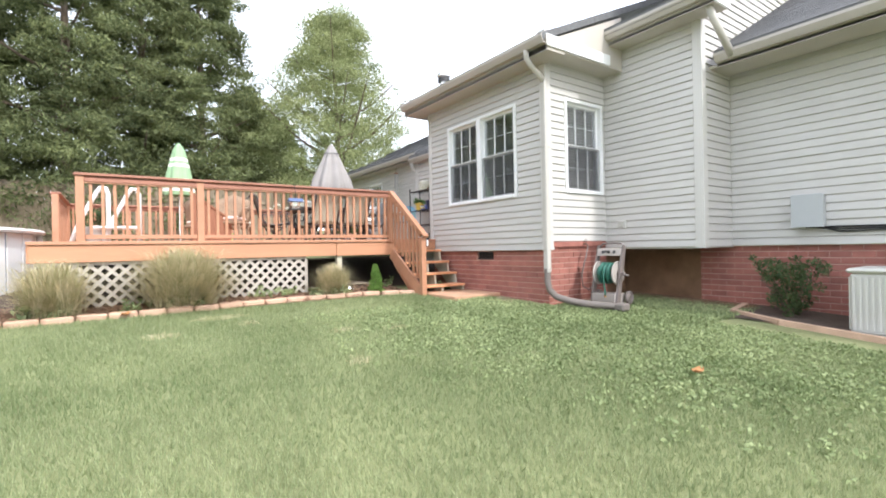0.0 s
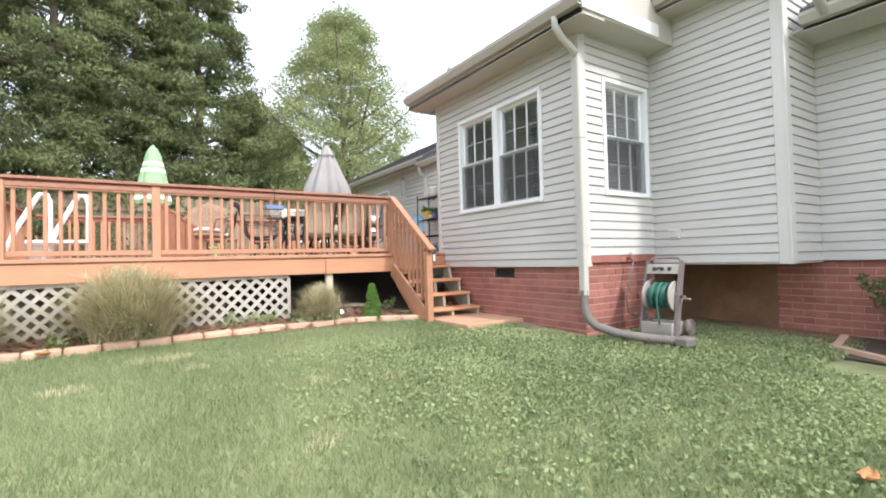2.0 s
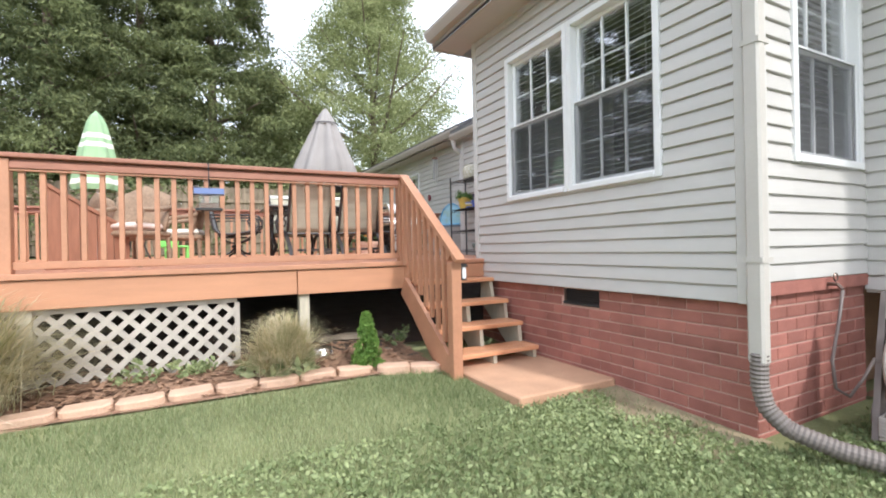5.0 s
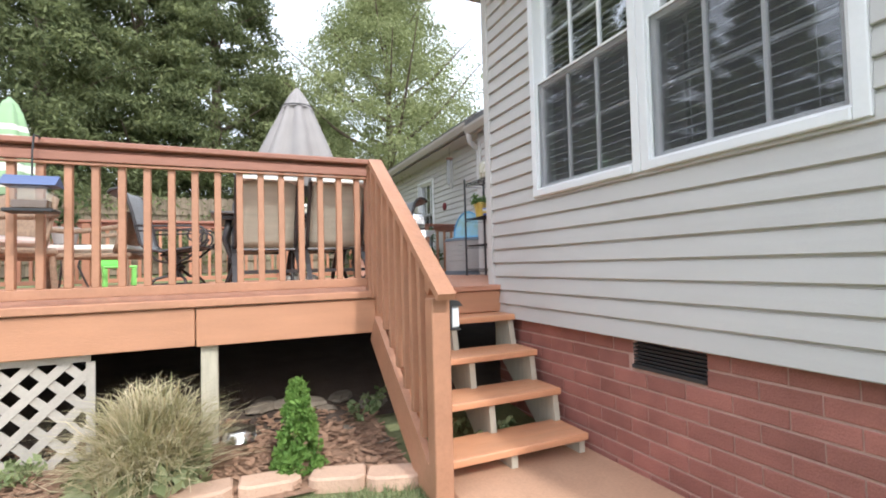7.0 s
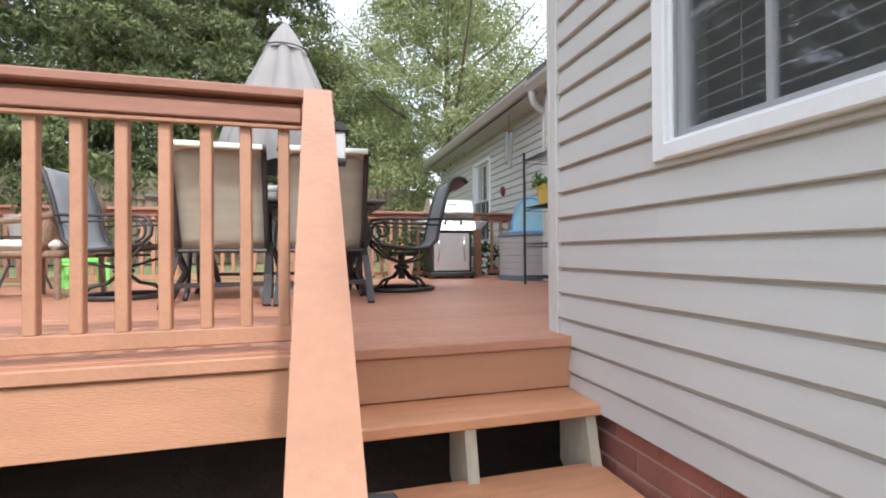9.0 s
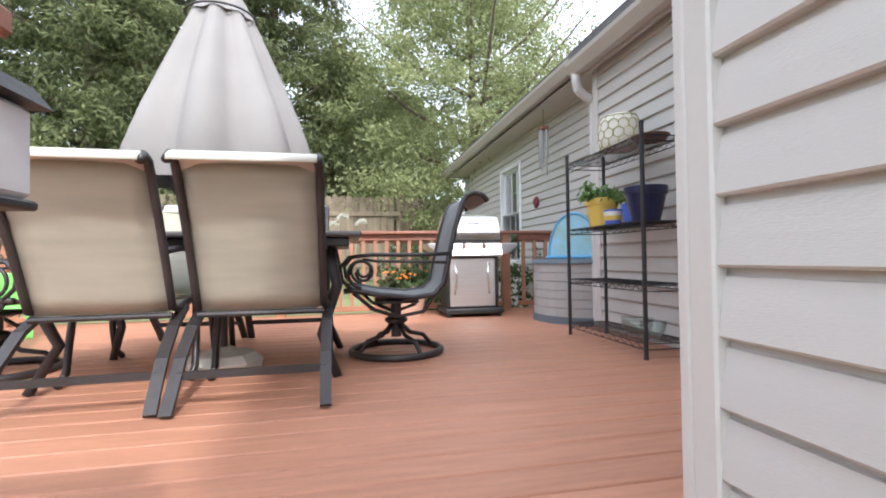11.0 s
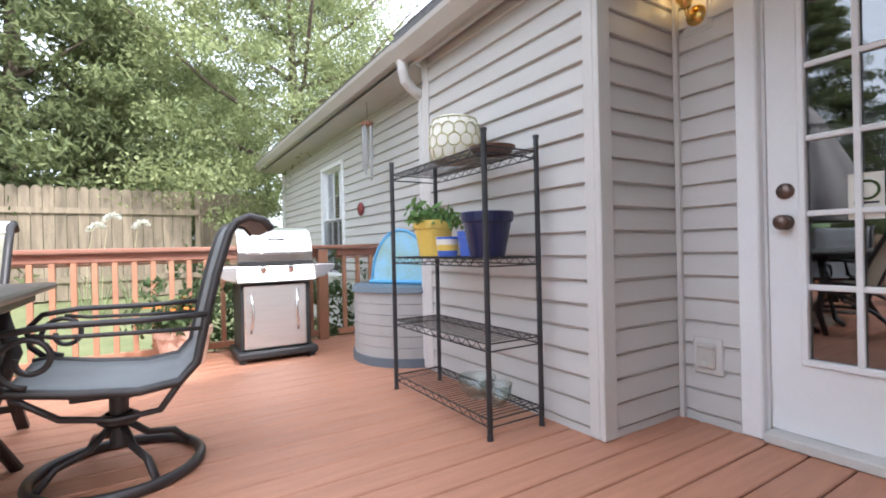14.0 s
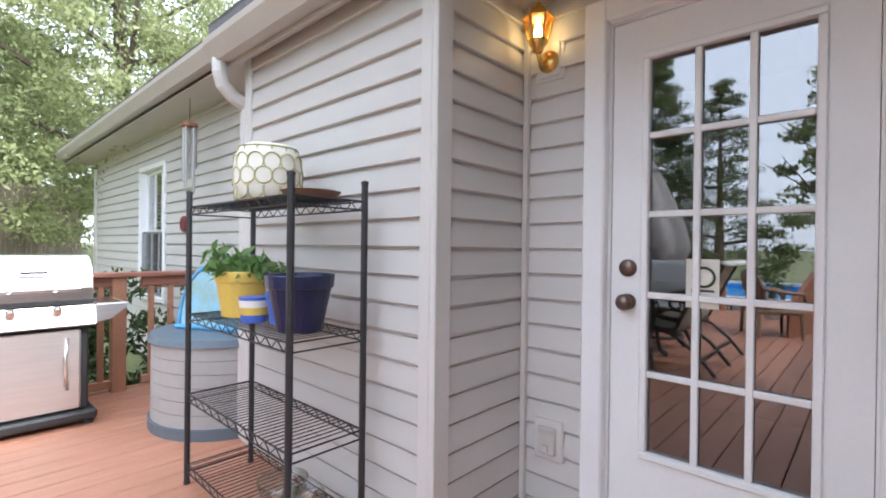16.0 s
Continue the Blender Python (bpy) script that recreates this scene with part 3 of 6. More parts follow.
structure("fascia_kitchen_south", B(5.96, 6.32, 2.47, 2.5, 4.15, 4.5), M_WHITE, "white boxed rake board", "fascia")
gutter("gutter_kitchen", 5.85, 2.48, 4.0, 4.22)
roof("roof_garage", 6.42, 10.5, -5.0, 2.72, 3.72, 0.55)
structure("soffit_garage", B(6.5, 7.02, -5.0, 2.83, 3.54, 3.57), M_SOFFIT, "vinyl soffit under eave", "soffit")
structure("fascia_garage", B(6.5, 6.525, -5.0, 2.72, 3.53, 3.70), M_GUTTER, "fascia board behind gutter", "fascia")
gutter("gutter_garage", 6.39, -5.0, 2.72, 3.58)
roof("roof_hall", 6.23, 10.5, 7.63, 10.2, 3.62, 0.5)
structure("soffit_hall", B(6.332, 7.0, 7.63, 10.2, 3.48, 3.51), M_SOFFIT, "vinyl soffit under eave", "soffit")
structure("fascia_hall", B(6.312, 6.332, 7.63, 10.2, 3.42, 3.58), M_GUTTER, "fascia board behind gutter", "fascia")
gutter("gutter_hall", 6.20, 7.63, 10.2, 3.44)
roof("roof_bedroom", 6.42, 11.5, 10.21, 16.2, 3.78, 0.5)
structure("soffit_bedroom", B(6.5, 6.85, 10.21, 16.15, 3.62, 3.65), M_SOFFIT, "vinyl soffit under eave", "soffit")
structure("fascia_bedroom", B(6.5, 6.525, 10.21, 16.2, 3.61, 3.76), M_GUTTER, "fascia board behind gutter", "fascia")
gutter("gutter_bedroom", 6.39, 10.21, 16.2, 3.64)
bm = tube(bmesh.new(), [(6.27, 10.15, 3.455), (6.27, 10.15, 3.39), (6.29, 10.16, 3.33), (6.35, 10.17, 3.28), (6.42, 10.17, 3.25), (6.44, 10.17, 3.20)], 0.038, 12)
box(bm, 6.40, 6.48, 10.14, 10.20, DECK + 0.002, 3.22, 0.008)
structure("trim_downspout_hall", bm, M_DSPT, "pale downspout with elbow below gutter end", "downspout")


# ---- deck ----
DX0, DX1, DY0, DY1 = -0.92, 6.83, 7.175, 11.70
deck = tagged(new("floor_deck"), "reddish-brown stained plank deck floor", "deck", kind="structure")
bw = 0.14


def board(x0, x1, y):
    bm = B(0, x1 - x0, 0, bw - 0.006, -0.036, 0, 0.004)
    me = to_mesh(bm, "plank", M_DECK)
    piece("plank", me, deck, (x0, y, DECK))


y = DY0 + 0.02
while y < DY1 - 0.05:
    x_end = 4.93 if y + bw < W1N + 0.03 else (6.95 if y < 8.70 else (6.44 if y < 10.1 else 6.82))
    board(DX0, x_end, y)
    y += bw
structure("trim_deck_joists", B(DX0 + 0.03, 4.9, DY0 + 0.06, DY1 - 0.05, DECK - 0.24, DECK - 0.045), M_POSTW, "deck joists under the planks", "joist")
structure("trim_fascia_front", B(DX0, 2.945, DY0 - 0.02, DY0 + 0.02, 1.13, 1.345, 0.004), M_STAIN2, "orange-brown stained deck fascia board", "fascia")
structure("trim_fascia_front_east", B(2.951, 3.99, DY0 - 0.022, DY0 + 0.02, 1.125, 1.342, 0.004), M_STAIN2, "orange-brown stained deck fascia board", "fascia")
structure("trim_nosing_front", B(DX0 - 0.02, 3.99, DY0 - 0.045, DY0 + 0.018, 1.35, DECK, 0.005), M_RAIL, "stained deck edge board", "fascia")
structure("trim_fascia_stair", B(4.0, 4.955, DY0 - 0.0, DY0 + 0.03, 1.20, 1.352, 0.003), M_STAIN2, "stained riser board at stair head", "fascia")
structure("trim_nosing_stair", B(4.0, 4.955, DY0 - 0.025, DY0 + 0.018, 1.356, DECK, 0.005), M_DECK, "stained deck edge board", "fascia")
structure("trim_fascia_west", B(DX0 - 0.02, DX0 + 0.02, DY0, DY1, 1.13, DECK, 0.004), M_STAIN2, "orange-brown stained deck fascia board", "fascia")
structure("trim_fascia_north", B(DX0, 6.84, DY1, DY1 + 0.035, 1.13, DECK, 0.004), M_STAIN2, "orange-brown stained deck fascia board", "fascia")


def railing(name, p, q, posts, label, spacing=0.121, posts_only=()):
    """A deck railing along x or y from p to q: posts at the given distances, rails, cap and balusters."""
    r = thing(name, label, "railing", (p[0], p[1], DECK), math.degrees(math.atan2(q[1] - p[1], q[0] - p[0])))
    ln = math.hypot(q[0] - p[0], q[1] - p[1])
    for d in posts:
        part("post", B(d - 0.045, d + 0.045, -0.045, 0.045, -0.26, 0.829, 0.005), M_RAIL, r)
    part("cap", B(-0.06, ln + 0.06, -0.07, 0.07, 0.832, 0.866, 0.006), M_RAILTOP, r, "darker stained flat rail cap")
    edges = [0] + [d for d in posts if 0.1 < d < ln - 0.1] + [ln]
    me = to_mesh(B(-0.018, 0.018, -0.018, 0.018, 0.085, 0.765, 0.003), "baluster", M_RAIL)
    for a, b in zip(edges, edges[1:]):
        a, b = a + 0.045, b - 0.045
        part("top_rail", B(a, b, -0.02, 0.02, 0.765, 0.83, 0.004), M_RAILTOP, r)
        part("top_rail", B(a, b, -0.050, -0.022, 0.756, 0.806, 0.004), M_RAILTOP, r)
        part("rail_lip", B(a, b, -0.040, -0.021, 0.738, 0.752, 0.003), M_RAIL, r)
        part("bottom_rail", B(a, b, -0.02, 0.02, 0.03, 0.085, 0.004), M_RAIL, r)
        n = max(1, round((b - a) / spacing))
        for i in range(n):
            piece("baluster", me, r, (a + (i + 0.5) * (b - a) / n, 0, 0))
    return r


railing("deck_railing", (-0.42, DY0 + 0.05), (4.003, DY0 + 0.05), (0.0, 1.36, 4.423), "orange-brown stained wooden railing along deck front")
railing("deck_railing", (6.16, DY1 - 0.05), (-0.85, DY1 - 0.05), (0.0, 2.4, 4.8, 7.0), "orange-brown stained wooden railing along back of deck")
railing("deck_railing", (6.75, DY1 - 0.05), (6.26, DY1 - 0.05), (), "short stained railing between post and house")
railing("deck_railing", (-0.85, DY1 - 0.13), (-0.85, 9.6), (0.0, 2.0), "orange-brown stained wooden railing along deck side")

# stairs
stairs = thing("stairs", "orange-brown stained open-riser wooden stairs against house", "stairs", (0, 0, 0), kind="structure")
STEPS = [(6.25, 0.60), (6.48, 0.795), (6.71, 0.99), (6.965, 1.195)]
for k, (ys, zs) in enumerate(STEPS):
    part("tread", B(4.03, 4.945, ys, ys + 0.285, zs - 0.04, zs, 0.006), M_TREAD, stairs)
for x0 in (4.035, 4.46, 4.90):
    bm = bmesh.new()
    prof = [(6.28, 0.45)]
    for ys, zs in STEPS:
        prof += [(ys + 0.03, zs - 0.042), (ys + 0.235, zs - 0.042)]
    prof += [(7.17, 1.15), (7.17, 0.93), (6.55, 0.42)]
    a = [bm.verts.new((x0, yy, zz)) for yy, zz in prof]
    b = [bm.verts.new((x0 + 0.038, yy, zz)) for yy, zz in prof]
    bm.faces.new(a)
    bm.faces.new(b[::-1])
    for i in range(len(prof)):
        bm.faces.new((a[i], a[(i + 1) % len(a)], b[(i + 1) % len(a)], b[i]))
    part("stringer", bm, M_POSTW if x0 > 4.1 else M_RAIL, stairs)
srail = thing("stair_railing", "orange-brown stained sloping stair handrail with balusters", "railing")
part("post", B(3.968, 4.058, 6.12, 6.21, 0.40, 1.40, 0.005), M_RAIL, srail)
bm = bmesh.new()
bar(bm, (4.01, 7.17, 2.25), (4.01, 6.05, 1.41), 0.088, 0.036)
part("handrail", bm, M_RAIL, srail)
bm = bmesh.new()
bar(bm, (4.008, 7.16, 2.17), (4.008, 6.2, 1.445), 0.036, 0.085)
part("top_rail", bm, M_RAIL, srail)
bm = bmesh.new()
bar(bm, (3.988, 7.15, 1.15), (3.988, 6.2, 0.50), 0.038, 0.2)
part("side_skirt", bm, M_RAIL, srail)
for i in range(8):
    yy = 6.28 + i * 0.118
    zt = 1.41 + (yy - 6.05) * 0.75
    part("baluster", B(3.962, 3.998, yy - 0.018, yy + 0.018, zt - 0.85, zt - 0.02, 0.003), M_RAIL, srail)
structure("pavement_pad", B(4.08, 5.0, 5.40, 6.5, 0.30, 0.485, 0.01), M_PAD, "tan stained concrete landing pad at stair foot", "pavement")
for k, xp in enumerate((-0.8, 1.0, 2.97)):
    structure(f"trim_deck_post_{k}", B(xp - 0.0, xp + 0.09, DY0 + 0.021, DY0 + 0.11, 0.3, 1.2, 0.004), M_POSTW, "pale treated wooden deck support post", "post")

# lattice skirt
lat = thing("lattice_panel", "weathered pale wooden lattice skirt under deck", "lattice")
LX0, LX1, LZ0, LZ1, LY = -0.87, 2.45, 0.47, 1.13, DY0 + 0.045
for d, off in ((1, 0.0), (-1, 0.009)):
    c = LX0 - (LZ1 - LZ0)
    while c < LX1 + (LZ1 - LZ0):
        pts = []
        for zz in (LZ0, LZ1):
            pts.append([c + (zz - LZ0) if d > 0 else c - (zz - LZ0) + (LZ1 - LZ0) * 0, zz])
        (xa, za), (xb, zb) = pts
        if d < 0:
            xa, xb = xa + 0.33, xb + 0.33
        for _ in range(2):
            if xa > xb:
                xa, za, xb, zb = xb, zb, xa, za
            if xa < LX0:
                za += (LX0 - xa) * (zb - za) / (xb - xa + 1e-9)
                xa = LX0
            if xb > LX1:
                zb -= (xb - LX1) * (zb - za) / (xb - xa + 1e-9)
                xb = LX1
        if xb - xa > 0.03 and not (d < 0 and 1.78 < (xa + xb) / 2 < 1.86 and xb - xa > 0.3):
            part("slat", bar(bmesh.new(), (xa, LY + off, za), (xb, LY + off, zb), 0.009, 0.044, (0, 0.0001, 1)), M_LATTICE, lat)
        c += 0.148
part("frame", B(LX0, LX1, LY - 0.01, LY - 0.002, LZ1 - 0.04, LZ1), M_LATTICE, lat)
part("end_batten", B(LX1 - 0.02, LX1 + 0.02, LY - 0.012, LY - 0.002, LZ0, LZ1 - 0.041), M_LATTICE, lat)

# ---- ground ----
def ground_mesh(name, xs, ys, material, lift=0.0, wob=0.0):
    X, Y = np.meshgrid(xs, ys)
    Z = np.array([[ground_z(a, b) for a in xs] for b in ys]) + lift
    if wob:
        Z += wob * (np.sin(X * 1.7 + Y * 0.6) + np.sin(X * 0.8 - Y * 1.3))
    v = np.stack([X, Y, Z], -1).reshape(-1, 3)
    nx, ny = len(xs), len(ys)
    i = (np.arange(ny - 1)[:, None] * nx + np.arange(nx - 1)[None, :]).ravel()
    return soup(name, v, np.stack([i, i + 1, i + nx + 1, i + nx], -1), material)


far = [-3000, -800, -200, -80, -40]
gx = np.array(far + list(np.arange(-24, 24.1, 0.5)) + [40, 80, 200, 800, 3000])
gy = np.array(far + list(np.arange(-24, 36.1, 0.5)) + [40, 80, 200, 800, 3000])
tagged(new("ground", ground_mesh("ground", gx, gy, M_TURF)), "mown green lawn sloping up to the house", "lawn", kind="structure")

# far trees and fence
def fence_run(p, q, zt, label):
    ln = math.hypot(q[0] - p[0], q[1] - p[1])
    f = thing("privacy_fence", label, "fence", (p[0], p[1], 0), math.degrees(math.atan2(q[1] - p[1], q[0] - p[0])), group="yard fence")
    n = int(ln / 0.145)
    rng = random.Random(5)
    bm = bmesh.new()
    h = 1.8
    pr = [(0, 0), (0.137, 0), (0.137, h - 0.04), (0.105, h), (0.032, h), (0, h - 0.04)]
    a = [bm.verts.new((u, -0.009, z)) for u, z in pr]
    b = [bm.verts.new((u, 0.009, z)) for u, z in pr]
    bm.faces.new(a)
    bm.faces.new(b[::-1])
    for i in range(6):
        bm.faces.new((a[i], a[(i + 1) % 6], b[(i + 1) % 6], b[i]))
    me = to_mesh(bm, "picket", M_FENCE)
    for i in range(n):
        t = i / n
        gz = ground_z(p[0] + (q[0] - p[0]) * t, p[1] + (q[1] - p[1]) * t)
        piece("picket", me, f, (i * 0.145, rng.uniform(-0.004, 0.004), gz + 0.03 + rng.uniform(-0.012, 0.012)))
    za, zb = ground_z(*p), ground_z(*q)
    for hh in (0.35, 1.45):
        part("rail", bar(bmesh.new(), (0, -0.03, za + hh), (ln, -0.03, zb + hh), 0.04, 0.09), M_FENCE, f)
    for i in range(int(ln / 2.4) + 1):
        u = min(ln, i * 2.4)
        gz = za + (zb - za) * u / ln
        part("post", B(u - 0.05, u + 0.05, 0.012, 0.11, gz - 0.1, gz + 1.85, 0.01), M_FENCE, f)
    return f


fence_run((-14, 16.8), (5.55, 16.8), 0, "weathered wooden privacy fence with dog-eared pickets")
fence_run((5.6, 16.85), (7.6, 21.5), 0, "weathered wooden privacy fence running away behind house")


def crown_soup(rng, centres, per, size, stretch=(1, 1, 1), droop=0.0, slim=0.42):
    """Leaf sprays: small crossed quads scattered round many clump centres, given as x, y, z, radius."""
    c = np.repeat(centres, per, axis=0)
    n = len(c)
    d = rng.normal(size=(n, 3))
    d /= np.linalg.norm(d, axis=1)[:, None]
    rad = c[:, 3] * rng.random(n) ** 0.45
    pos = c[:, :3] + d * rad[:, None] * np.array(stretch)
    a = rng.normal(size=(n, 3)) + d * 0.7
    a[:, 2] -= droop
    a /= np.linalg.norm(a, axis=1)[:, None]
    b = np.cross(a, rng.normal(size=(n, 3)))
    b /= np.linalg.norm(b, axis=1)[:, None]
    s = size * rng.uniform(0.6, 1.5, n)[:, None]
    v = np.stack([pos - a * s, pos + b * s * slim, pos + a * s, pos - b * s * slim], 1).reshape(-1, 3)
    f = np.arange(len(v)).reshape(-1, 4)
    return v, f


def limbs(bm, rng, x, y, z0, h, r, n, spread, up):
    for k in range(n):
        t = 0.15 + 0.8 * k / n
        a = k * 2.4 + rng.uniform(-0.4, 0.4)
        ln = spread * (1 - 0.75 * t) * rng.uniform(0.8, 1.15)
        zb = z0 + h * t
        mid = (x + math.cos(a) * ln * 0.5, y + math.sin(a) * ln * 0.5, zb + ln * up * 0.35)
        end = (x + math.cos(a) * ln, y + math.sin(a) * ln, zb + ln * up * 0.9)
        tube(bm, [(x, y, zb), mid, end], r * (1 - t) * 0.45 + 0.012, 5, r1=0.008)


def cedar(x, y, h, rad, seed, clumps=430, per=300, label="", low=0.04):
    rs, rng = random.Random(seed), np.random.default_rng(seed)
    z0 = ground_z(x, y)
    t = thing("cedar_tree", label or "tall dense dark green cedar tree", "tree", (0, 0, 0), group="cedar trees")
    bm = bmesh.new()
    tube(bm, [(x, y, z0 - 0.1), (x + 0.05, y, z0 + h * 0.4), (x, y + 0.05, z0 + h * 0.97)], 0.22, 10, r1=0.02)
    limbs(bm, rs, x, y, z0, h, 0.22, 26, rad, 0.25)
    part("trunk", bm, M_BARK, t)
    k = np.arange(clumps)
    tt = (k + rng.random(clumps)) / clumps
    tt = low + (1 - low) * tt ** 1.15
    a = k * 2.39996 + rng.normal(size=clumps) * 0.3
    prof = rad * np.clip(1.0 - tt, 0, 1) ** 0.62 * np.clip(tt / 0.06, 0.55, 1) * rng.uniform(0.72, 1.1, clumps)
    rr = prof * rng.uniform(0.5, 1.0, clumps)
    cs = np.stack([x + rr * np.cos(a), y + rr * np.sin(a), z0 + h * tt + rng.normal(size=clumps) * 0.2 - 0.1 * rr, 0.26 + 0.40 * (1 - tt) * rng.uniform(0.6, 1.3, clumps)], 1)
    v, f = crown_soup(rng, cs, per, 0.074, (1.25, 1.25, 0.5), 0.25, 0.24)
    cr = new("crown", soup("crown", v, f, M_CEDAR))
    cr.parent = t
    return t


def broadleaf(x, y, h, rad, seed, clumps=250, per=300, label="", mt=None, size=0.072):
    rs, rng = random.Random(seed), np.random.default_rng(seed)
    z0 = ground_z(x, y)
    t = thing("deciduous_tree", label or "tall deciduous tree with light green open crown", "tree", (0, 0, 0), group="deciduous trees")
    bm = bmesh.new()
    tube(bm, [(x, y, z0 - 0.1), (x + 0.1, y, z0 + h * 0.35), (x - 0.05, y, z0 + h * 0.95)], 0.2, 10, r1=0.02)
    limbs(bm, rs, x, y, z0 + h * 0.1, h * 0.85, 0.2, 24, rad * 1.1, 0.7)
    part("trunk", bm, M_BARK, t)
    tt = 0.10 + 0.90 * (np.arange(clumps) + rng.random(clumps)) / clumps
    a = np.arange(clumps) * 2.39996 + rng.normal(size=clumps) * 0.5
    prof = rad * np.clip((1.04 - tt) / 0.9, 0, 1) ** 0.62 * np.clip(tt / 0.2, 0.7, 1) * rng.uniform(0.72, 1.08, clumps)
    rr = prof * rng.random(clumps) ** 0.45
    cs = np.stack([x + rr * np.cos(a), y + rr * np.sin(a), z0 + h * tt + rng.normal(size=clumps) * 0.15, rng.uniform(0.3, 0.8, clumps) * min(1.0, rad / 4 + 0.15)], 1)
    v, f = crown_soup(rng, cs, per, size, (1.1, 1.1, 0.6))
    cr = new("crown", soup("crown", v, f, mt or M_LEAF))
    cr.parent = t
    return t


cedar(2.6, 19.2, 12.5, 3.1, 11)
cedar(-1.3, 18.6, 14.0, 3.3, 12)
cedar(0.75, 19.0, 13.2, 2.7, 16, 340, 260)
cedar(-3.1, 20.5, 15.5, 3.3, 17, 260, 260)
cedar(-4.8, 18.0, 14.5, 3.4, 13)
cedar(-8.6, 17.0, 14.0, 3.5, 14)
cedar(-12.5, 15.5, 13.0, 3.4, 15)
broadleaf(7.62, 18.4, 9.4, 4.6, 21, 760, 210, size=0.040)
broadleaf(4.1, 19.6, 5.6, 1.8, 22, 100, 220, "smaller light green tree beside cedars", size=0.05)
broadleaf(4.9, 21.3, 6.2, 1.9, 29, 120, 220, "smaller light green tree behind the fence", size=0.05)
broadleaf(6.8, 24.5, 6.0, 2.6, 23, 170, 240, "light green tree behind the fence", size=0.06)
broadleaf(12.0, 28.0, 8.0, 3.6, 24, 90, 150, "light green tree behind the house")
broadleaf(-13.5, 8.0, 9.0, 3.6, 25, 110, 130, "leafy tree across the yard", size=0.11)
broadleaf(-15.0, 1.5, 10.0, 4.0, 26, 110, 130, "leafy tree across the yard", size=0.11)
cedar(-12.0, 12.0, 8.0, 2.4, 27, 120, 140, "dark cedar across the yard")
broadleaf(-13.0, -6.0, 9.5, 4.0, 28, 110, 130, "leafy tree across the yard", size=0.11)

# lawn blades
def blades(rng, n, x0, x1, y0, y1, keep, hmin, hmax, w):
    x, y = rng.uniform(x0, x1, n), rng.uniform(y0, y1, n)
    ok = keep(x, y)
    x, y = x[ok], y[ok]
    n = len(x)
    z = ground_zs(x, y)
    h = rng.uniform(hmin, hmax, n)
    a = rng.uniform(0, 6.283, n)
    lean = rng.uniform(0.1, 0.75, n) * h
    la = rng.uniform(0, 6.283, n)
    p = np.stack([x, y, z - 0.004], 1)
    s = np.stack([np.cos(a) * w, np.sin(a) * w, 0 * a], 1)
    top = p + np.stack([np.cos(la) * lean, np.sin(la) * lean, h], 1)
    v = np.stack([p - s, p + s, top], 1).reshape(-1, 3)
    return v, np.arange(len(v)).reshape(-1, 3)


def bare_earth(x, y):
    """How bare the strip of ground at the foot of the brick wall is, from 0 to 1."""
    d = np.clip((5.02 - x) / (0.34 + 0.16 * np.sin(y * 5.3) + 0.08 * np.sin(y * 13.0)), 0, 9)
    return np.where((y > 4.25) & (y < 5.5), np.clip(1.15 - d, 0, 1), 0.0)


def in_lawn(x, y):
    front = (y < 6.45) & ~((x > 4.95) & (y > 4.2)) & ~((x > 5.45) & (y < 2.4)) & ~((x > 4.05) & (y > 5.42)) & (x < 6.95)
    return front & (x < 6.9)


rng_g = np.random.default_rng(3)
v, f = blades(rng_g, 420000, -3.2, 6.9, -0.2, 6.5, lambda x, y: in_lawn(x, y) & (rng_g.random(len(x)) > 0.93 * bare_earth(x, y)), 0.025, 0.06, 0.0032)
n_w = 17000
cl = np.stack([rng_g.uniform(1.6, 6.6, n_w), rng_g.uniform(-0.2, 5.4, n_w)], 1)
patchy = 0.75 + 0.5 * np.sin(cl[:, 0] * 2.1 + 1.3 * np.sin(cl[:, 1] * 1.7)) * np.sin(cl[:, 1] * 2.6 + cl[:, 0])
cl = cl[in_lawn(cl[:, 0], cl[:, 1]) & (bare_earth(cl[:, 0], cl[:, 1]) < 0.3) & (rng_g.random(n_w) < patchy * np.clip((cl[:, 0] + 0.35 * cl[:, 1] - 2.6) / 2.6, 0, 1))]
cs = np.stack([cl[:, 0], cl[:, 1], ground_zs(cl[:, 0], cl[:, 1]) + 0.03, np.full(len(cl), 0.06)], 1)
vc, fc = crown_soup(rng_g, cs, 9, 0.0135, (1.2, 1.2, 0.4), slim=0.6)
tagged(new("lawn_weeds", soup("lawn_weeds", vc, fc, M_WEED)), "broad-leaved weeds and clover in lawn", "weeds", kind="stuff")
tagged(new("grass_blades", soup("grass_blades", v, f, M_GRASS)), "short mown green grass blades", "grass", kind="stuff")

DRY = ((0.93, 5.85, 0.34, 0.09), (1.15, 5.38, 0.13, 0.09), (2.43, 4.29, 0.16, 0.12), (1.9, 4.5, 0.14, 0.08), (0.3, 5.2, 0.2, 0.1), (1.6, 3.4, 0.12, 0.1))
dv = []
for x_, y_, a_, b_ in DRY:
    v, f = blades(rng_g, int(26000 * a_ * b_), x_ - a_, x_ + a_, y_ - b_, y_ + b_, lambda x, y: ((x - x_) / a_) ** 2 + ((y - y_) / b_) ** 2 < rng_g.uniform(0.3, 1.1, len(x)), 0.03, 0.065, 0.0035)
    dv.append(v)
dv = np.concatenate(dv)
tagged(new("dry_grass", soup("dry_grass", dv, np.arange(len(dv)).reshape(-1, 3), M_STRAW)), "straw-coloured dry tufts in the lawn", "grass", kind="stuff")

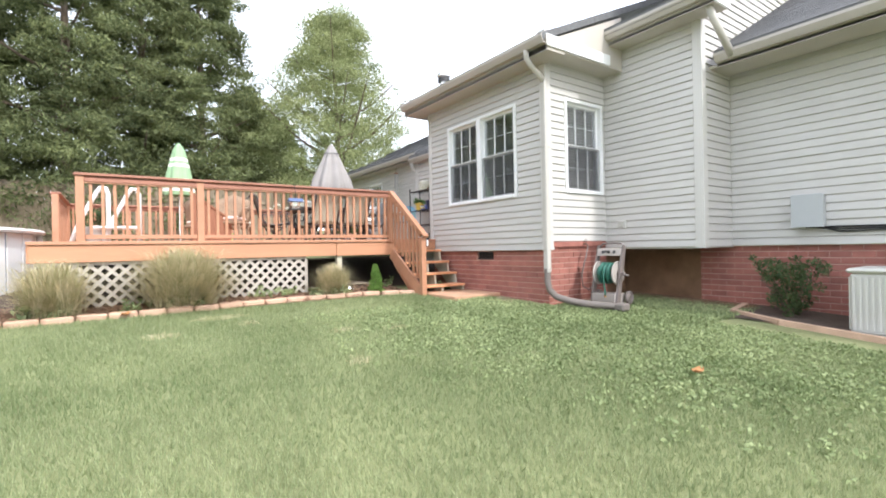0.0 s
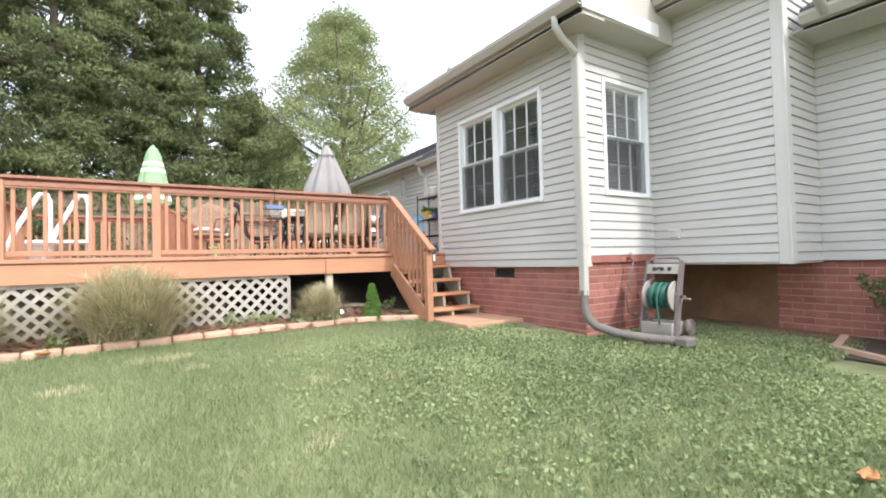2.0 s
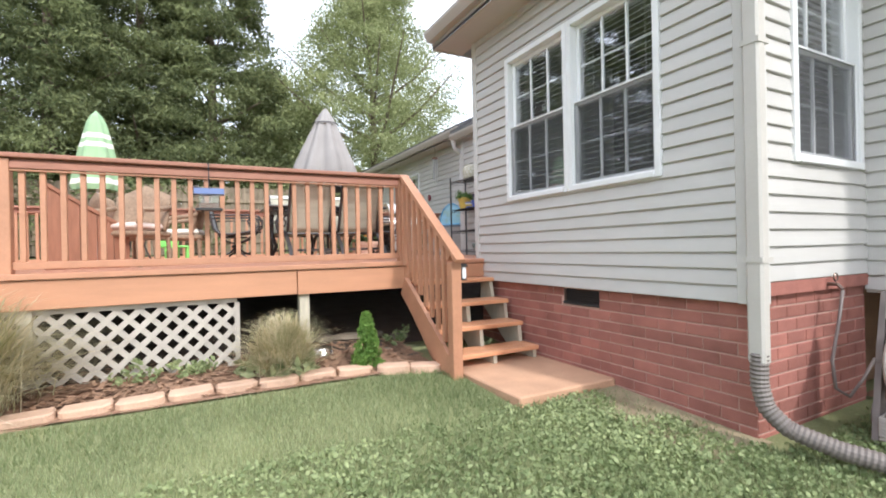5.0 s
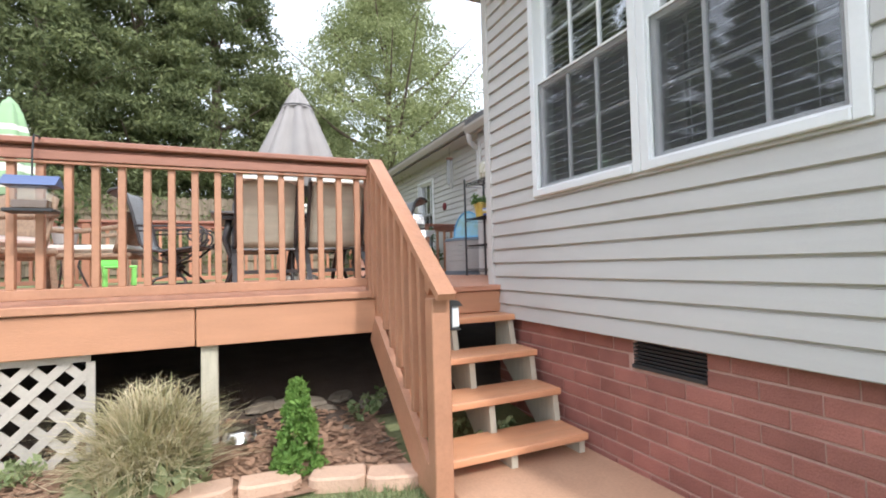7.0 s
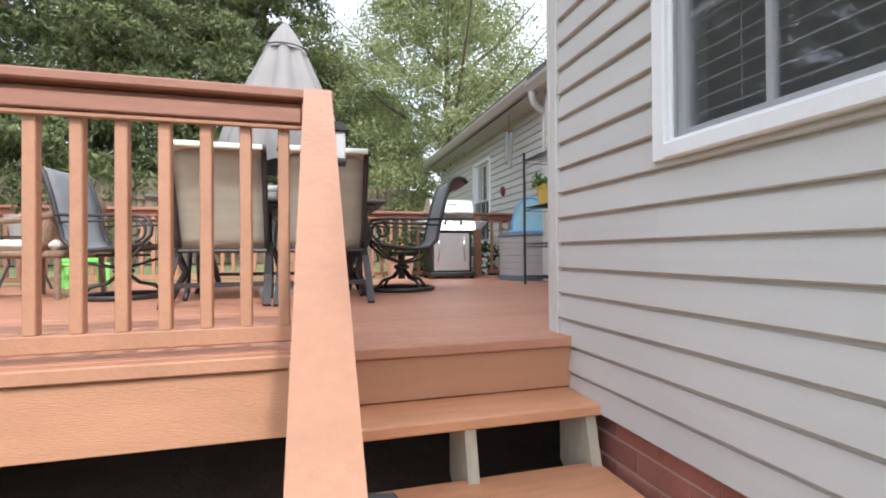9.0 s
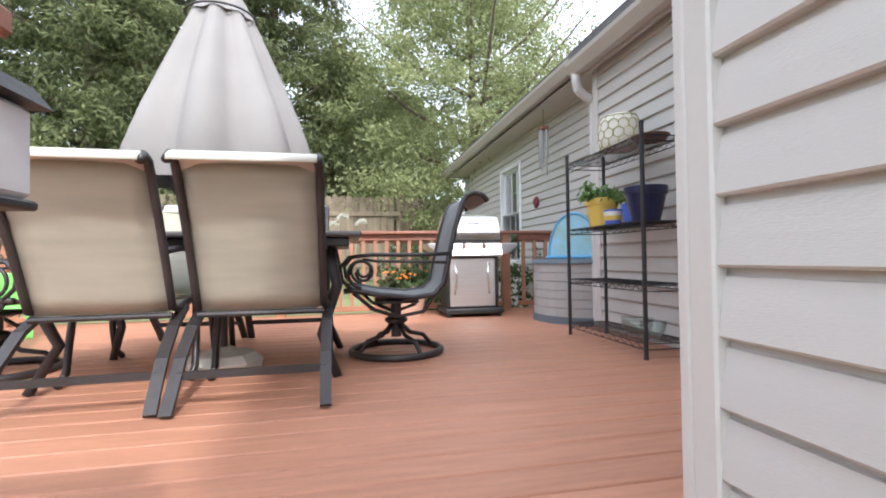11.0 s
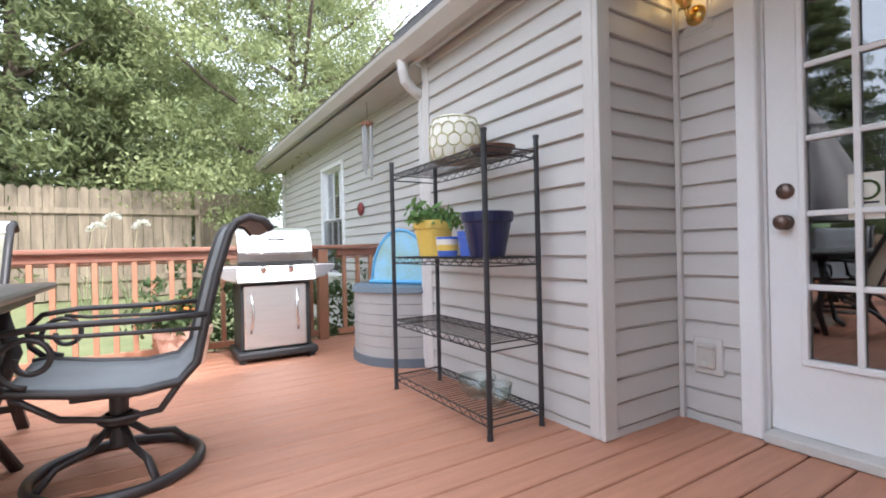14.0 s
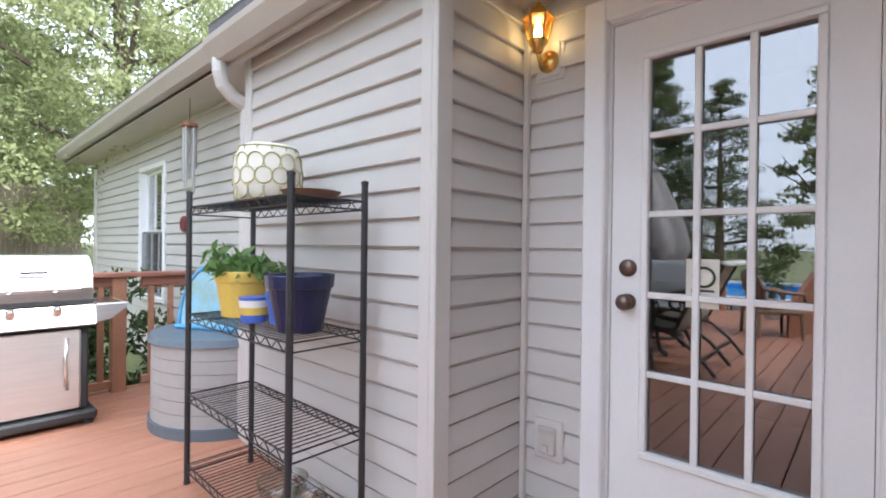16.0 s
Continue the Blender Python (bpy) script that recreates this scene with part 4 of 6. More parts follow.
# ---- materials of things ----
M_CANVAS = mat("umbrella_canvas", (0.30, 0.28, 0.27), 0.85, v=0.08, s=4, bump=0.2, bs=300)
M_GREEN = mat("green_stripe", (0.29, 0.44, 0.25), 0.85, v=0.1, s=5, bump=0.2, bs=300)
M_CREAM = mat("cream_cloth", (0.72, 0.70, 0.62), 0.85, v=0.06, s=5, bump=0.2, bs=300)
M_SLING = mat("sling_mesh", (0.46, 0.435, 0.345), 0.8, v=0.12, s=3, bump=0.5, bs=220, stretch=(1, 1, 6))
M_SLINGG = mat("grey_sling", (0.23, 0.235, 0.24), 0.7, v=0.12, s=5, bump=0.4, bs=250)
M_TABLE = mat("table_top_dark", (0.10, 0.09, 0.085), 0.35, v=0.2, s=9, bump=0.15)
M_STEEL = mat("brushed_steel", (0.80, 0.79, 0.78), 0.38, metal=0.95, v=0.06, s=3, bump=0.08, bs=200, stretch=(1, 1, 20))
M_STEELL = mat("polished_steel", (0.82, 0.81, 0.80), 0.22, metal=1.0, v=0.04, s=3, bump=0.03)
M_BLACKP = mat("black_plastic", (0.03, 0.03, 0.032), 0.5, v=0.1)
M_BIN = mat("grey_resin", (0.40, 0.39, 0.37), 0.6, v=0.06, s=4, bump=0.15, bs=120)
M_BIND = mat("slate_resin", (0.13, 0.16, 0.19), 0.55, v=0.1, s=4)
M_BLUE = mat("sky_blue_nylon", (0.13, 0.40, 0.66), 0.5, v=0.12, s=8)
M_LIME = mat("lime_print", (0.38, 0.52, 0.36), 0.6, v=0.2, s=7, c2=(0.30, 0.58, 0.80))
M_FEED = mat("faded_blue", (0.10, 0.14, 0.27), 0.5, v=0.1)
M_YELLOW = mat("yellow_glaze", (0.68, 0.48, 0.10), 0.45, v=0.08, s=7)
M_NAVY = mat("navy_glaze", (0.013, 0.018, 0.062), 0.35, v=0.2, s=9)
M_COBALT = mat("cobalt_glaze", (0.07, 0.14, 0.50), 0.3, v=0.15, s=9)
M_TERRA = mat("terracotta", (0.52, 0.27, 0.18), 0.8, v=0.12, s=6, bump=0.3)
M_TERRAP = mat("pale_terracotta", (0.66, 0.44, 0.34), 0.8, v=0.14, s=6, bump=0.3)
M_BROWN = mat("brown_dish", (0.17, 0.09, 0.055), 0.6, v=0.2)
M_OLIVE = mat("olive_print", (0.42, 0.40, 0.20), 0.8, v=0.1)
M_CLEAR = glass_mat("clear_glass", (0.86, 0.9, 0.88), gloss=0.08)
M_WOODP = mat("brown_panel", (0.30, 0.13, 0.075), 0.6, v=0.2, s=4, bump=0.3, stretch=(8, 8, 1))
M_WICKER = mat("brown_wicker", (0.28, 0.19, 0.125), 0.7, v=0.3, s=30, bump=0.8, bs=90)
M_TOY = mat("lime_plastic", (0.25, 0.68, 0.16), 0.4, v=0.08)
M_PINK = mat("pale_cushion", (0.62, 0.50, 0.44), 0.85, v=0.1, s=8)
M_HOSE = mat("green_hose", (0.03, 0.135, 0.10), 0.45, v=0.2, s=12)
M_TAUPE = mat("taupe_plastic", (0.175, 0.145, 0.135), 0.55, v=0.1)
M_TAUPEL = mat("light_taupe_plastic", (0.40, 0.36, 0.33), 0.55, v=0.1)
M_PIPE = mat("corrugated_pipe", (0.18, 0.155, 0.14), 0.6, v=0.15)
M_DSP = mat("downspout_paint", (0.52, 0.49, 0.45), 0.45, v=0.05)
M_AC = mat("ac_paint", (0.55, 0.54, 0.50), 0.5, v=0.06)
M_EBOX = mat("grey_box_paint", (0.43, 0.445, 0.455), 0.45, v=0.05)
M_CABLE = mat("black_cable", (0.02, 0.02, 0.02), 0.5)
M_BRASS = mat("polished_brass", (0.80, 0.52, 0.16), 0.22, metal=1.0, v=0.1)
M_KNOB = mat("aged_bronze", (0.17, 0.12, 0.10), 0.35, metal=0.8, v=0.15)
M_POOLB = mat("pool_blue", (0.05, 0.28, 0.68), 0.25, v=0.1)
M_FLOWER = mat("orange_petals", (0.85, 0.26, 0.03), 0.6, v=0.2)
M_RED = mat("dark_red", (0.17, 0.025, 0.03), 0.5, v=0.15)
M_FROST = mat("frosted_lens", (0.75, 0.76, 0.78), 0.5, v=0.04)
M_LEAFDRY = mat("dry_leaf", (0.42, 0.20, 0.08), 0.8, v=0.3, s=30)
M_CHIME = mat("dull_aluminium", (0.40, 0.39, 0.38), 0.45, metal=0.8, v=0.1)
M_BULB = bpy.data.materials.new("warm_bulb")
M_BULB.use_nodes = True
M_BULB.node_tree.nodes["Principled BSDF"].inputs["Emission Color"].default_value = (1.0, 0.72, 0.30, 1)
M_BULB.node_tree.nodes["Principled BSDF"].inputs["Emission Strength"].default_value = 14.0
M_AMBER = glass_mat("amber_glass", (1.0, 0.82, 0.45), gloss=0.06)


def plate(bm, pts, t, n):
    """A flat plate of thickness t along n from its outline."""
    n = Vector(n) * t
    a = [bm.verts.new(p) for p in pts]
    b = [bm.verts.new(Vector(p) + n) for p in pts]
    bm.faces.new(a)
    bm.faces.new(b[::-1])
    k = len(pts)
    for i in range(k):
        bm.faces.new((a[i], a[(i + 1) % k], b[(i + 1) % k], b[i]))
    return bm


def sheet(bm, rows_, t=0.004):
    """A bent sheet through rows of points, given a small thickness."""
    g = [[bm.verts.new(p) for p in r] for r in rows_]
    for a, b in zip(g, g[1:]):
        for i in range(len(a) - 1):
            bm.faces.new((a[i], a[i + 1], b[i + 1], b[i]))
    bmesh.ops.recalc_face_normals(bm, faces=bm.faces)
    bmesh.ops.solidify(bm, geom=list(bm.faces), thickness=t)
    return bm


# ---- back door and alcove ----
DXW = 6.97
door = thing("door_1", "white fifteen-lite glazed back door, closed", "door", kind="structure")
bm = bmesh.new()
GY = [7.72, 7.876, 8.033, 8.19]
GZ = [1.745, 2.027, 2.312, 2.603, 2.886, 3.163]
SY0, SY1, SZ0, SZ1 = 7.585, 8.325, 1.44, 3.315
for a, b, lo, hi in ((SY0, GY[0], SZ0, SZ1), (GY[3], SY1, SZ0, SZ1), (GY[0], GY[3], SZ0, GZ[0]), (GY[0], GY[3], GZ[5], SZ1)):
    box(bm, DXW + 0.03, DXW + 0.072, a, b, lo, hi)
part("door_slab", bm, M_WHITE, door)
bm = bmesh.new()
for a, b, lo, hi in ((GY[0] - 0.025, GY[0], GZ[0], GZ[5]), (GY[3], GY[3] + 0.025, GZ[0], GZ[5]), (GY[0] - 0.025, GY[3] + 0.025, GZ[0] - 0.025, GZ[0]), (GY[0] - 0.025, GY[3] + 0.025, GZ[5], GZ[5] + 0.025)):
    box(bm, DXW + 0.016, DXW + 0.029, a, b, lo, hi, 0.004)
part("glazing_frame", bm, M_WHITE, door)
for yy in GY[1:3]:
    part("muntin", B(DXW + 0.02, DXW + 0.038, yy - 0.011, yy + 0.011, GZ[0], GZ[5], 0.003), M_WHITE, door)
for zz in GZ[1:5]:
    part("muntin", B(DXW + 0.022, DXW + 0.036, GY[0], GY[3], zz - 0.011, zz + 0.011, 0.003), M_WHITE, door)
for i in range(3):
    for j in range(5):
        g = part("pane", B(DXW + 0.040, DXW + 0.044, GY[i], GY[i + 1], GZ[j], GZ[j + 1]), M_DOORGLASS, door)
        g.visible_shadow = False
for nm, zz, r in (("deadbolt", 2.407, 0.032), ("knob", 2.282, 0.03)):
    bm = bmesh.new()
    prof = [(0, 0.062), (0.02, 0.06), (r, 0.045), (r * 0.9, 0.028), (0.012, 0.02), (0.012, 0.008), (r, 0.006), (r, 0)] if nm == "knob" else [(0, 0.02), (r * 0.85, 0.018), (r, 0.008), (r, 0)]
    lathe(bm, prof, 20)
    part(nm, bm, M_KNOB, door, "aged bronze " + nm, True, pose(DXW + 0.03, 8.262, zz, 0, -90, 0))
bm = bmesh.new()
box(bm, DXW - 0.028, DXW + 0.02, 8.335, 8.42, DECK, 3.41, 0.006)
box(bm, DXW - 0.028, DXW + 0.02, 7.49, 7.575, DECK, 3.41, 0.006)
box(bm, DXW - 0.028, DXW + 0.02, 7.575, 8.335, 3.325, 3.41, 0.006)
box(bm, DXW + 0.02, DXW + 0.13, 8.327, 8.41, DECK, 3.385)
box(bm, DXW + 0.02, DXW + 0.13, 7.50, 7.583, DECK, 3.385)
box(bm, DXW + 0.021, DXW + 0.13, 7.583, 8.327, 3.317, 3.384)
part("door_casing", bm, M_WHITE, door)
part("threshold", B(DXW - 0.05, DXW + 0.12, 7.576, 8.326, DECK + 0.002, 1.437, 0.005), M_TRIMV, door)
# upright black strip behind an upper pane, no known fitting
part("black_strip", B(DXW + 0.05, DXW + 0.06, 7.727, 7.768, 2.99, 3.14), M_BLACKP, door, "black strip behind glass")
flyer = thing("door_flyer", "white card with green wreath on door glass", "flyer")
part("card", B(DXW + 0.0382, DXW + 0.0396, 7.966, 8.067, 2.28, 2.446), M_CREAM, flyer)
part("wreath", tube(bmesh.new(), arc((DXW + 0.0355, 8.012, 2.385), 0.032, 0, 345, 18, "yz"), 0.0045, 6, True), M_SHRUB, flyer)
part("text_bar", B(DXW + 0.0375, DXW + 0.0381, 7.98, 8.05, 2.335, 2.343), M_BLACKP, flyer)

lamp = thing("wall_lantern", "polished brass wall lantern, lit, with glass panes", "lamp", (DXW - 0.02, 8.575, 3.235))
lamp.scale = (0.88, 0.88, 0.88)
part("backplate", B(0.004, 0.022, -0.075, 0.075, -0.09, 0.11, 0.006), M_TRIMV, lamp)
part("mounting_block", B(-0.004, 0.004, -0.055, 0.055, -0.07, 0.09, 0.003), M_TRIMV, lamp)
part("wall_rose", lathe(bmesh.new(), [(0, 0.03), (0.03, 0.025), (0.05, 0.01), (0.052, 0)], 20), M_BRASS, lamp, smooth=True, m=pose(-0.004, 0, 0.0, 0, -90, 0))
part("arm", tube(bmesh.new(), [(-0.02, 0, 0), (-0.05, 0, -0.03), (-0.085, 0, -0.015), (-0.1, 0, 0.02)], 0.011, 8), M_BRASS, lamp, smooth=True)
part("cup", lathe(bmesh.new(), [(0, 0.0), (0.022, 0.005), (0.03, 0.03), (0.045, 0.045), (0.045, 0.055), (0, 0.055)], 16, (-0.1, 0, 0.01)), M_BRASS, lamp, smooth=True)
g = part("glass_body", lathe(bmesh.new(), [(0.04, 0.066), (0.063, 0.16)], 6, (-0.1, 0, 0)), M_AMBER, lamp)
g.visible_shadow = False
bm = bmesh.new()
for k in range(6):
    a = k * math.pi / 3
    bar(bm, (-0.1 + 0.041 * math.cos(a), 0.041 * math.sin(a), 0.064), (-0.1 + 0.065 * math.cos(a), 0.065 * math.sin(a), 0.163), 0.007, 0.007, (0, 1, 0.01))
part("ribs", bm, M_BRASS, lamp)
part("roof", lathe(bmesh.new(), [(0.07, 0.163), (0.07, 0.172), (0.045, 0.2), (0.02, 0.212), (0.012, 0.235), (0, 0.242)], 6, (-0.1, 0, 0)), M_BRASS, lamp)
part("bulb", lathe(bmesh.new(), [(0, 0.07), (0.014, 0.075), (0.02, 0.1), (0.012, 0.135), (0, 0.145)], 12, (-0.1, 0, 0)), M_BULB, lamp, "glowing warm bulb", True)


def cover(loc, rz, label, w=0.105, h=0.13):
    c = thing("outlet_cover", label, "outlet cover", loc, rz)
    part("mounting_block", B(-w / 2, w / 2, -0.028, 0.0, -h / 2, h / 2, 0.005), M_TRIMV, c)
    part("cover_lid", B(-w * 0.3, w * 0.3, -0.046, -0.029, -h * 0.33, h * 0.33, 0.005), M_DSP, c)
    part("hinge", B(-w * 0.26, w * 0.26, -0.053, -0.0465, h * 0.24, h * 0.3, 0.002), M_DSP, c)
    part("latch", B(-w * 0.1, w * 0.1, -0.055, -0.0465, -h * 0.25, -h * 0.1, 0.002), M_AC, c)
    return c


cover((DXW, 8.555, 1.70), -90, "beige weatherproof outlet cover on siding wall", 0.13, 0.165)
cover((6.3, 4.05, 1.52), -90, "beige weatherproof vent cover on siding wall", 0.15, 0.12)

# ---- wire shelf and what stands on it ----
SX0, SX1, SYA, SYB = 6.03, 6.325, 8.97, 9.86
shelf = thing("wire_shelf", "black four-tier wire shelving rack against siding", "shelf", (0, 0, 0))
for xx in (SX0, SX1):
    for yy in (SYA, SYB):
        p_ = part("post", tube(bmesh.new(), [(xx, yy, DECK + 0.03), (xx, yy, 2.70)], 0.0125, 10), M_BLACK, shelf)
        part("foot", lathe(bmesh.new(), [(0.015, 0), (0.011, 0.03), (0.0135, 0.032)], 10, (xx, yy, DECK)), M_BLACKP, p_)
        part("post_cap", lathe(bmesh.new(), [(0.0145, 0), (0.0145, 0.012), (0.0, 0.018)], 10, (xx, yy, 2.70)), M_BLACKP, p_)
TIERS = (2.64, 2.16, 1.80, 1.48)
for zt in TIERS:
    bm = bmesh.new()
    for zz in (zt, zt - 0.032):
        for xx in (SX0, SX1):
            tube(bm, [(xx, SYA, zz), (xx, SYB, zz)], 0.0035, 5)
        for yy in (SYA, SYB):
            tube(bm, [(SX0, yy, zz), (SX1, yy, zz)], 0.0035, 5)
    n = 22
    for xx in (SX0, SX1):
        tube(bm, [(xx, SYA + (SYB - SYA) * i / n, zt - (0.032 if i % 2 else 0)) for i in range(n + 1)], 0.0025, 4)
    tier = part("tier_frame", bm, M_BLACK, shelf)
    me = to_mesh(tube(bmesh.new(), [(SX0, 0, 0), (SX1, 0, 0)], 0.0022, 4), "wire", M_BLACK)
    for i in range(1, 30):
        piece("wire", me, tier, (0, SYA + (SYB - SYA) * i / 30, zt + 0.004))


def pot(name, label, loc, r, h, mt, rim=0.018, plant=None, taper=0.72, group=""):
    t = thing(name, label, "pot", loc, group=group)
    bm = lathe(bmesh.new(), [(0, 0), (r * taper, 0), (r * 0.93, h * 0.76), (r, h * 0.77), (r * 1.03, h * 0.98), (r * 1.0, h), (r * 0.92, h * 0.99), (r * 0.86, h * 0.8), (0, h * 0.78)], 28)
    part("pot_body", bm, mt, t, smooth=False)
    part("soil", lathe(bmesh.new(), [(r * 0.86, h * 0.83), (0, h * 0.86)], 20), M_SOIL, t)
    if plant:
        rng = np.random.default_rng(plant[1])
        k = plant[2]
        cs = np.stack([rng.normal(size=k) * r * 0.6, rng.normal(size=k) * r * 0.6, h + np.abs(rng.normal(size=k)) * plant[0] * 0.6, np.full(k, 0.05)], 1)
        v_, f_ = crown_soup(rng, cs, 14, 0.03)
        ob = new("foliage", soup("foliage", v_, f_, plant[3]))
        ob.parent = t
    return t


pot("flower_pot", "yellow glazed flower pot with small green plant", (6.17, 9.63, 2.167), 0.113, 0.195, M_YELLOW, plant=(0.06, 4, 22, M_POTLEAF))
pot("flower_pot", "navy blue glazed empty flower pot", (6.16, 9.13, 2.167), 0.12, 0.205, M_NAVY, taper=0.66)
pot("flower_pot", "small cobalt blue pot", (6.19, 9.32, 2.167), 0.06, 0.125, M_COBALT)
small = thing("striped_pot", "small pot with blue and yellow bands", "pot", (6.13, 9.43, 2.167))
for k, (mt_, z0_, z1_) in enumerate(((M_COBALT, 0, 0.03), (M_YELLOW, 0.03, 0.06), (M_CREAM, 0.06, 0.088), (M_COBALT, 0.088, 0.1))):
    part("band", lathe(bmesh.new(), [(0, z0_), (0.05 + z0_ * 0.1, z0_), (0.05 + z1_ * 0.1, z1_), (0, z1_)], 24), mt_, small)
shade = thing("lamp_shade", "round cream lantern with olive trellis pattern", "lantern", (6.17, 9.40, 2.646))
prof_s = [(0, 0.0), (0.13, 0.0), (0.158, 0.03), (0.172, 0.08), (0.174, 0.15), (0.165, 0.22), (0.145, 0.268), (0.12, 0.285), (0, 0.29)]
shade.scale = (0.76, 0.76, 0.8)
part("body", lathe(bmesh.new(), prof_s, 36), M_CREAM, shade, smooth=True)
for row, zz in enumerate((0.05, 0.12, 0.19, 0.25)):
    rr = {0: 0.166, 1: 0.1745, 2: 0.170, 3: 0.154}[row]
    for k in range(13):
        a = (k + 0.5 * (row % 2)) * 2 * math.pi / 13
        ring = []
        for q in range(14):
            b_ = q * 2 * math.pi / 14
            ring.append((rr * math.cos(a + 0.25 * math.cos(b_)), rr * math.sin(a + 0.25 * math.cos(b_)), zz + 0.04 * math.sin(b_)))
        ring = [(x_ * (1 - 0.35 * max(0, z_ - 0.2)), y_ * (1 - 0.35 * max(0, z_ - 0.2)), z_) for x_, y_, z_ in ring if 0.01 < z_ < 0.275]
        part("trellis_ring", tube(bmesh.new(), ring, 0.0042, 4, len(ring) == 14), M_OLIVE, shade)
dish = thing("plant_saucer", "shallow brown terracotta saucer lying on shelf", "saucer", (6.2, 9.13, 2.646))
part("saucer_body", lathe(bmesh.new(), [(0, 0), (0.085, 0), (0.11, 0.03), (0.103, 0.03), (0.08, 0.008), (0, 0.008)], 28), M_BROWN, dish)
for k, (yy, r_) in enumerate(((9.24, 0.095), (9.09, 0.075))):
    bowl = thing("glass_bowl", "clear glass bowl on bottom shelf", "bowl", (6.16, yy, 1.487), group="glass bowls")
    part("bowl_body", lathe(bmesh.new(), [(0, 0), (r_ * 0.5, 0), (r_ * 0.9, 0.05), (r_, 0.1), (r_ * 0.96, 0.1), (r_ * 0.86, 0.05), (r_ * 0.46, 0.006), (0, 0.006)], 28), M_CLEAR, bowl, smooth=True)

# ---- storage bin with toy tent ----
bin_ = thing("storage_bin", "rounded grey resin storage bin with slate base", "storage bin", (6.56, 10.62, DECK))
def half_round(r0, z0, z1, r1=None):
    bm_ = bmesh.new()
    r1 = r1 or r0
    lo, hi = [], []
    for i in range(25):
        a = radians(60 + 240 * i / 24)
        for lst, r_, z_ in ((lo, r0, z0), (hi, r1, z1)):
            lst.append(bm_.verts.new((max(-r_, min(0.22, r_ * math.cos(a))), r_ * math.sin(a), z_)))
    n_ = len(lo)
    for i in range(n_):
        bm_.faces.new((lo[i], lo[(i + 1) % n_], hi[(i + 1) % n_], hi[i]))
    bm_.faces.new(lo[::-1])
    bm_.faces.new(hi)
    return bm_


part("base_band", half_round(0.47, 0, 0.06), M_BIND, bin_)
for k in range(6):
    part("body_course", half_round(0.455, 0.061 + k * 0.075, 0.132 + k * 0.075), M_BIN, bin_)
part("lid", half_round(0.475, 0.512, 0.55, 0.46), M_BIND, bin_)
tent = thing("toy_tent", "folded blue pop-up toy tent with printed panel", "toy", (6.42, 10.55, DECK + 0.552), rz=-62)
bm = bmesh.new()
rows_ = []
for j in range(7):
    ph = j / 6
    rows_.append([(0.27 * math.cos(radians(a)) * (1 - 0.25 * ph), 0.2 * ph, 0.005 + 0.40 * math.sin(radians(a)) * (1 - ph * ph * 0.9)) for a in range(0, 181, 15)])
sheet(bm, rows_, 0.004)
part("dome", bm, M_BLUE, tent, smooth=True)
bm = bmesh.new()
plate(bm, [(0.255 * math.cos(radians(a)), -0.004, 0.02 + 0.375 * math.sin(radians(a))) for a in range(0, 181, 15)], 0.003, (0, 1, 0))
part("printed_panel", bm, M_LIME, tent)
part("rim", tube(bmesh.new(), [(0.27 * math.cos(radians(a)), -0.002, 0.012 + 0.395 * math.sin(radians(a))) for a in range(0, 181, 10)], 0.012, 6), M_BLUE, tent)
part("skirt", B(-0.3, 0.26, -0.02, 0.2, 0.0, 0.03, 0.01), M_BLUE, tent)

# ---- grill ----
gr = thing("gas_grill", "stainless steel gas grill with closed lid on black base", "grill", (5.63, 11.25, DECK), rz=0)
part("base", B(-0.29, 0.29, -0.24, 0.22, 0.03, 0.085, 0.012), M_BLACKP, gr)
for xx in (-0.25, 0.25):
    for yy in (-0.2, 0.18):
        part("caster", lathe(bmesh.new(), [(0, 0), (0.025, 0.003), (0.028, 0.025), (0.01, 0.03)], 12, (xx, yy, 0)), M_BLACKP, gr)
part("cabinet", B(-0.255, 0.255, -0.17, 0.2, 0.086, 0.58, 0.008), M_BLACKP, gr)
dr = part("door", B(-0.235, 0.215, -0.2, -0.172, 0.095, 0.565, 0.01), M_STEEL, gr)
for xx, sg in ((-0.19, 1), (0.15, -1)):
    part("handle", tube(bmesh.new(), [(xx, -0.205, 0.22), (xx + 0.008 * sg, -0.225, 0.3), (xx + 0.014 * sg, -0.23, 0.4), (xx, -0.205, 0.52)], 0.009, 8), M_STEELL, dr, smooth=True)
part("control_panel", plate(bmesh.new(), [(-0.28, -0.24, 0.60), (-0.28, -0.20, 0.71), (-0.28, 0.2, 0.71), (-0.28, 0.2, 0.585), (-0.28, -0.2, 0.585)], 0.56, (1, 0, 0)), M_STEEL, gr)
for xx in (-0.1, 0.1):
    part("burner_knob", lathe(bmesh.new(), [(0.024, 0), (0.02, 0.03), (0, 0.032)], 14), M_STEELL, gr, m=pose(xx, -0.212, 0.69, 110, 0, 0))
for sg in (-1, 1):
    bm = plate(bmesh.new(), [(sg * 0.282, -0.215, 0.60), (sg * 0.282, -0.215, 0.712), (sg * 0.45, -0.215, 0.712), (sg * 0.44, -0.215, 0.68), (sg * 0.36, -0.215, 0.615)], 0.40, (0, 1, 0))
    bmesh.ops.bevel(bm, geom=list(bm.edges), offset=0.006, segments=1, affect="EDGES")
    part("side_shelf", bm, M_STEEL, gr)
    part("shelf_tray", B(*sorted((sg * 0.30, sg * 0.425)), -0.19, 0.16, 0.7125, 0.716), M_STEELL, gr)
bm = bmesh.new()
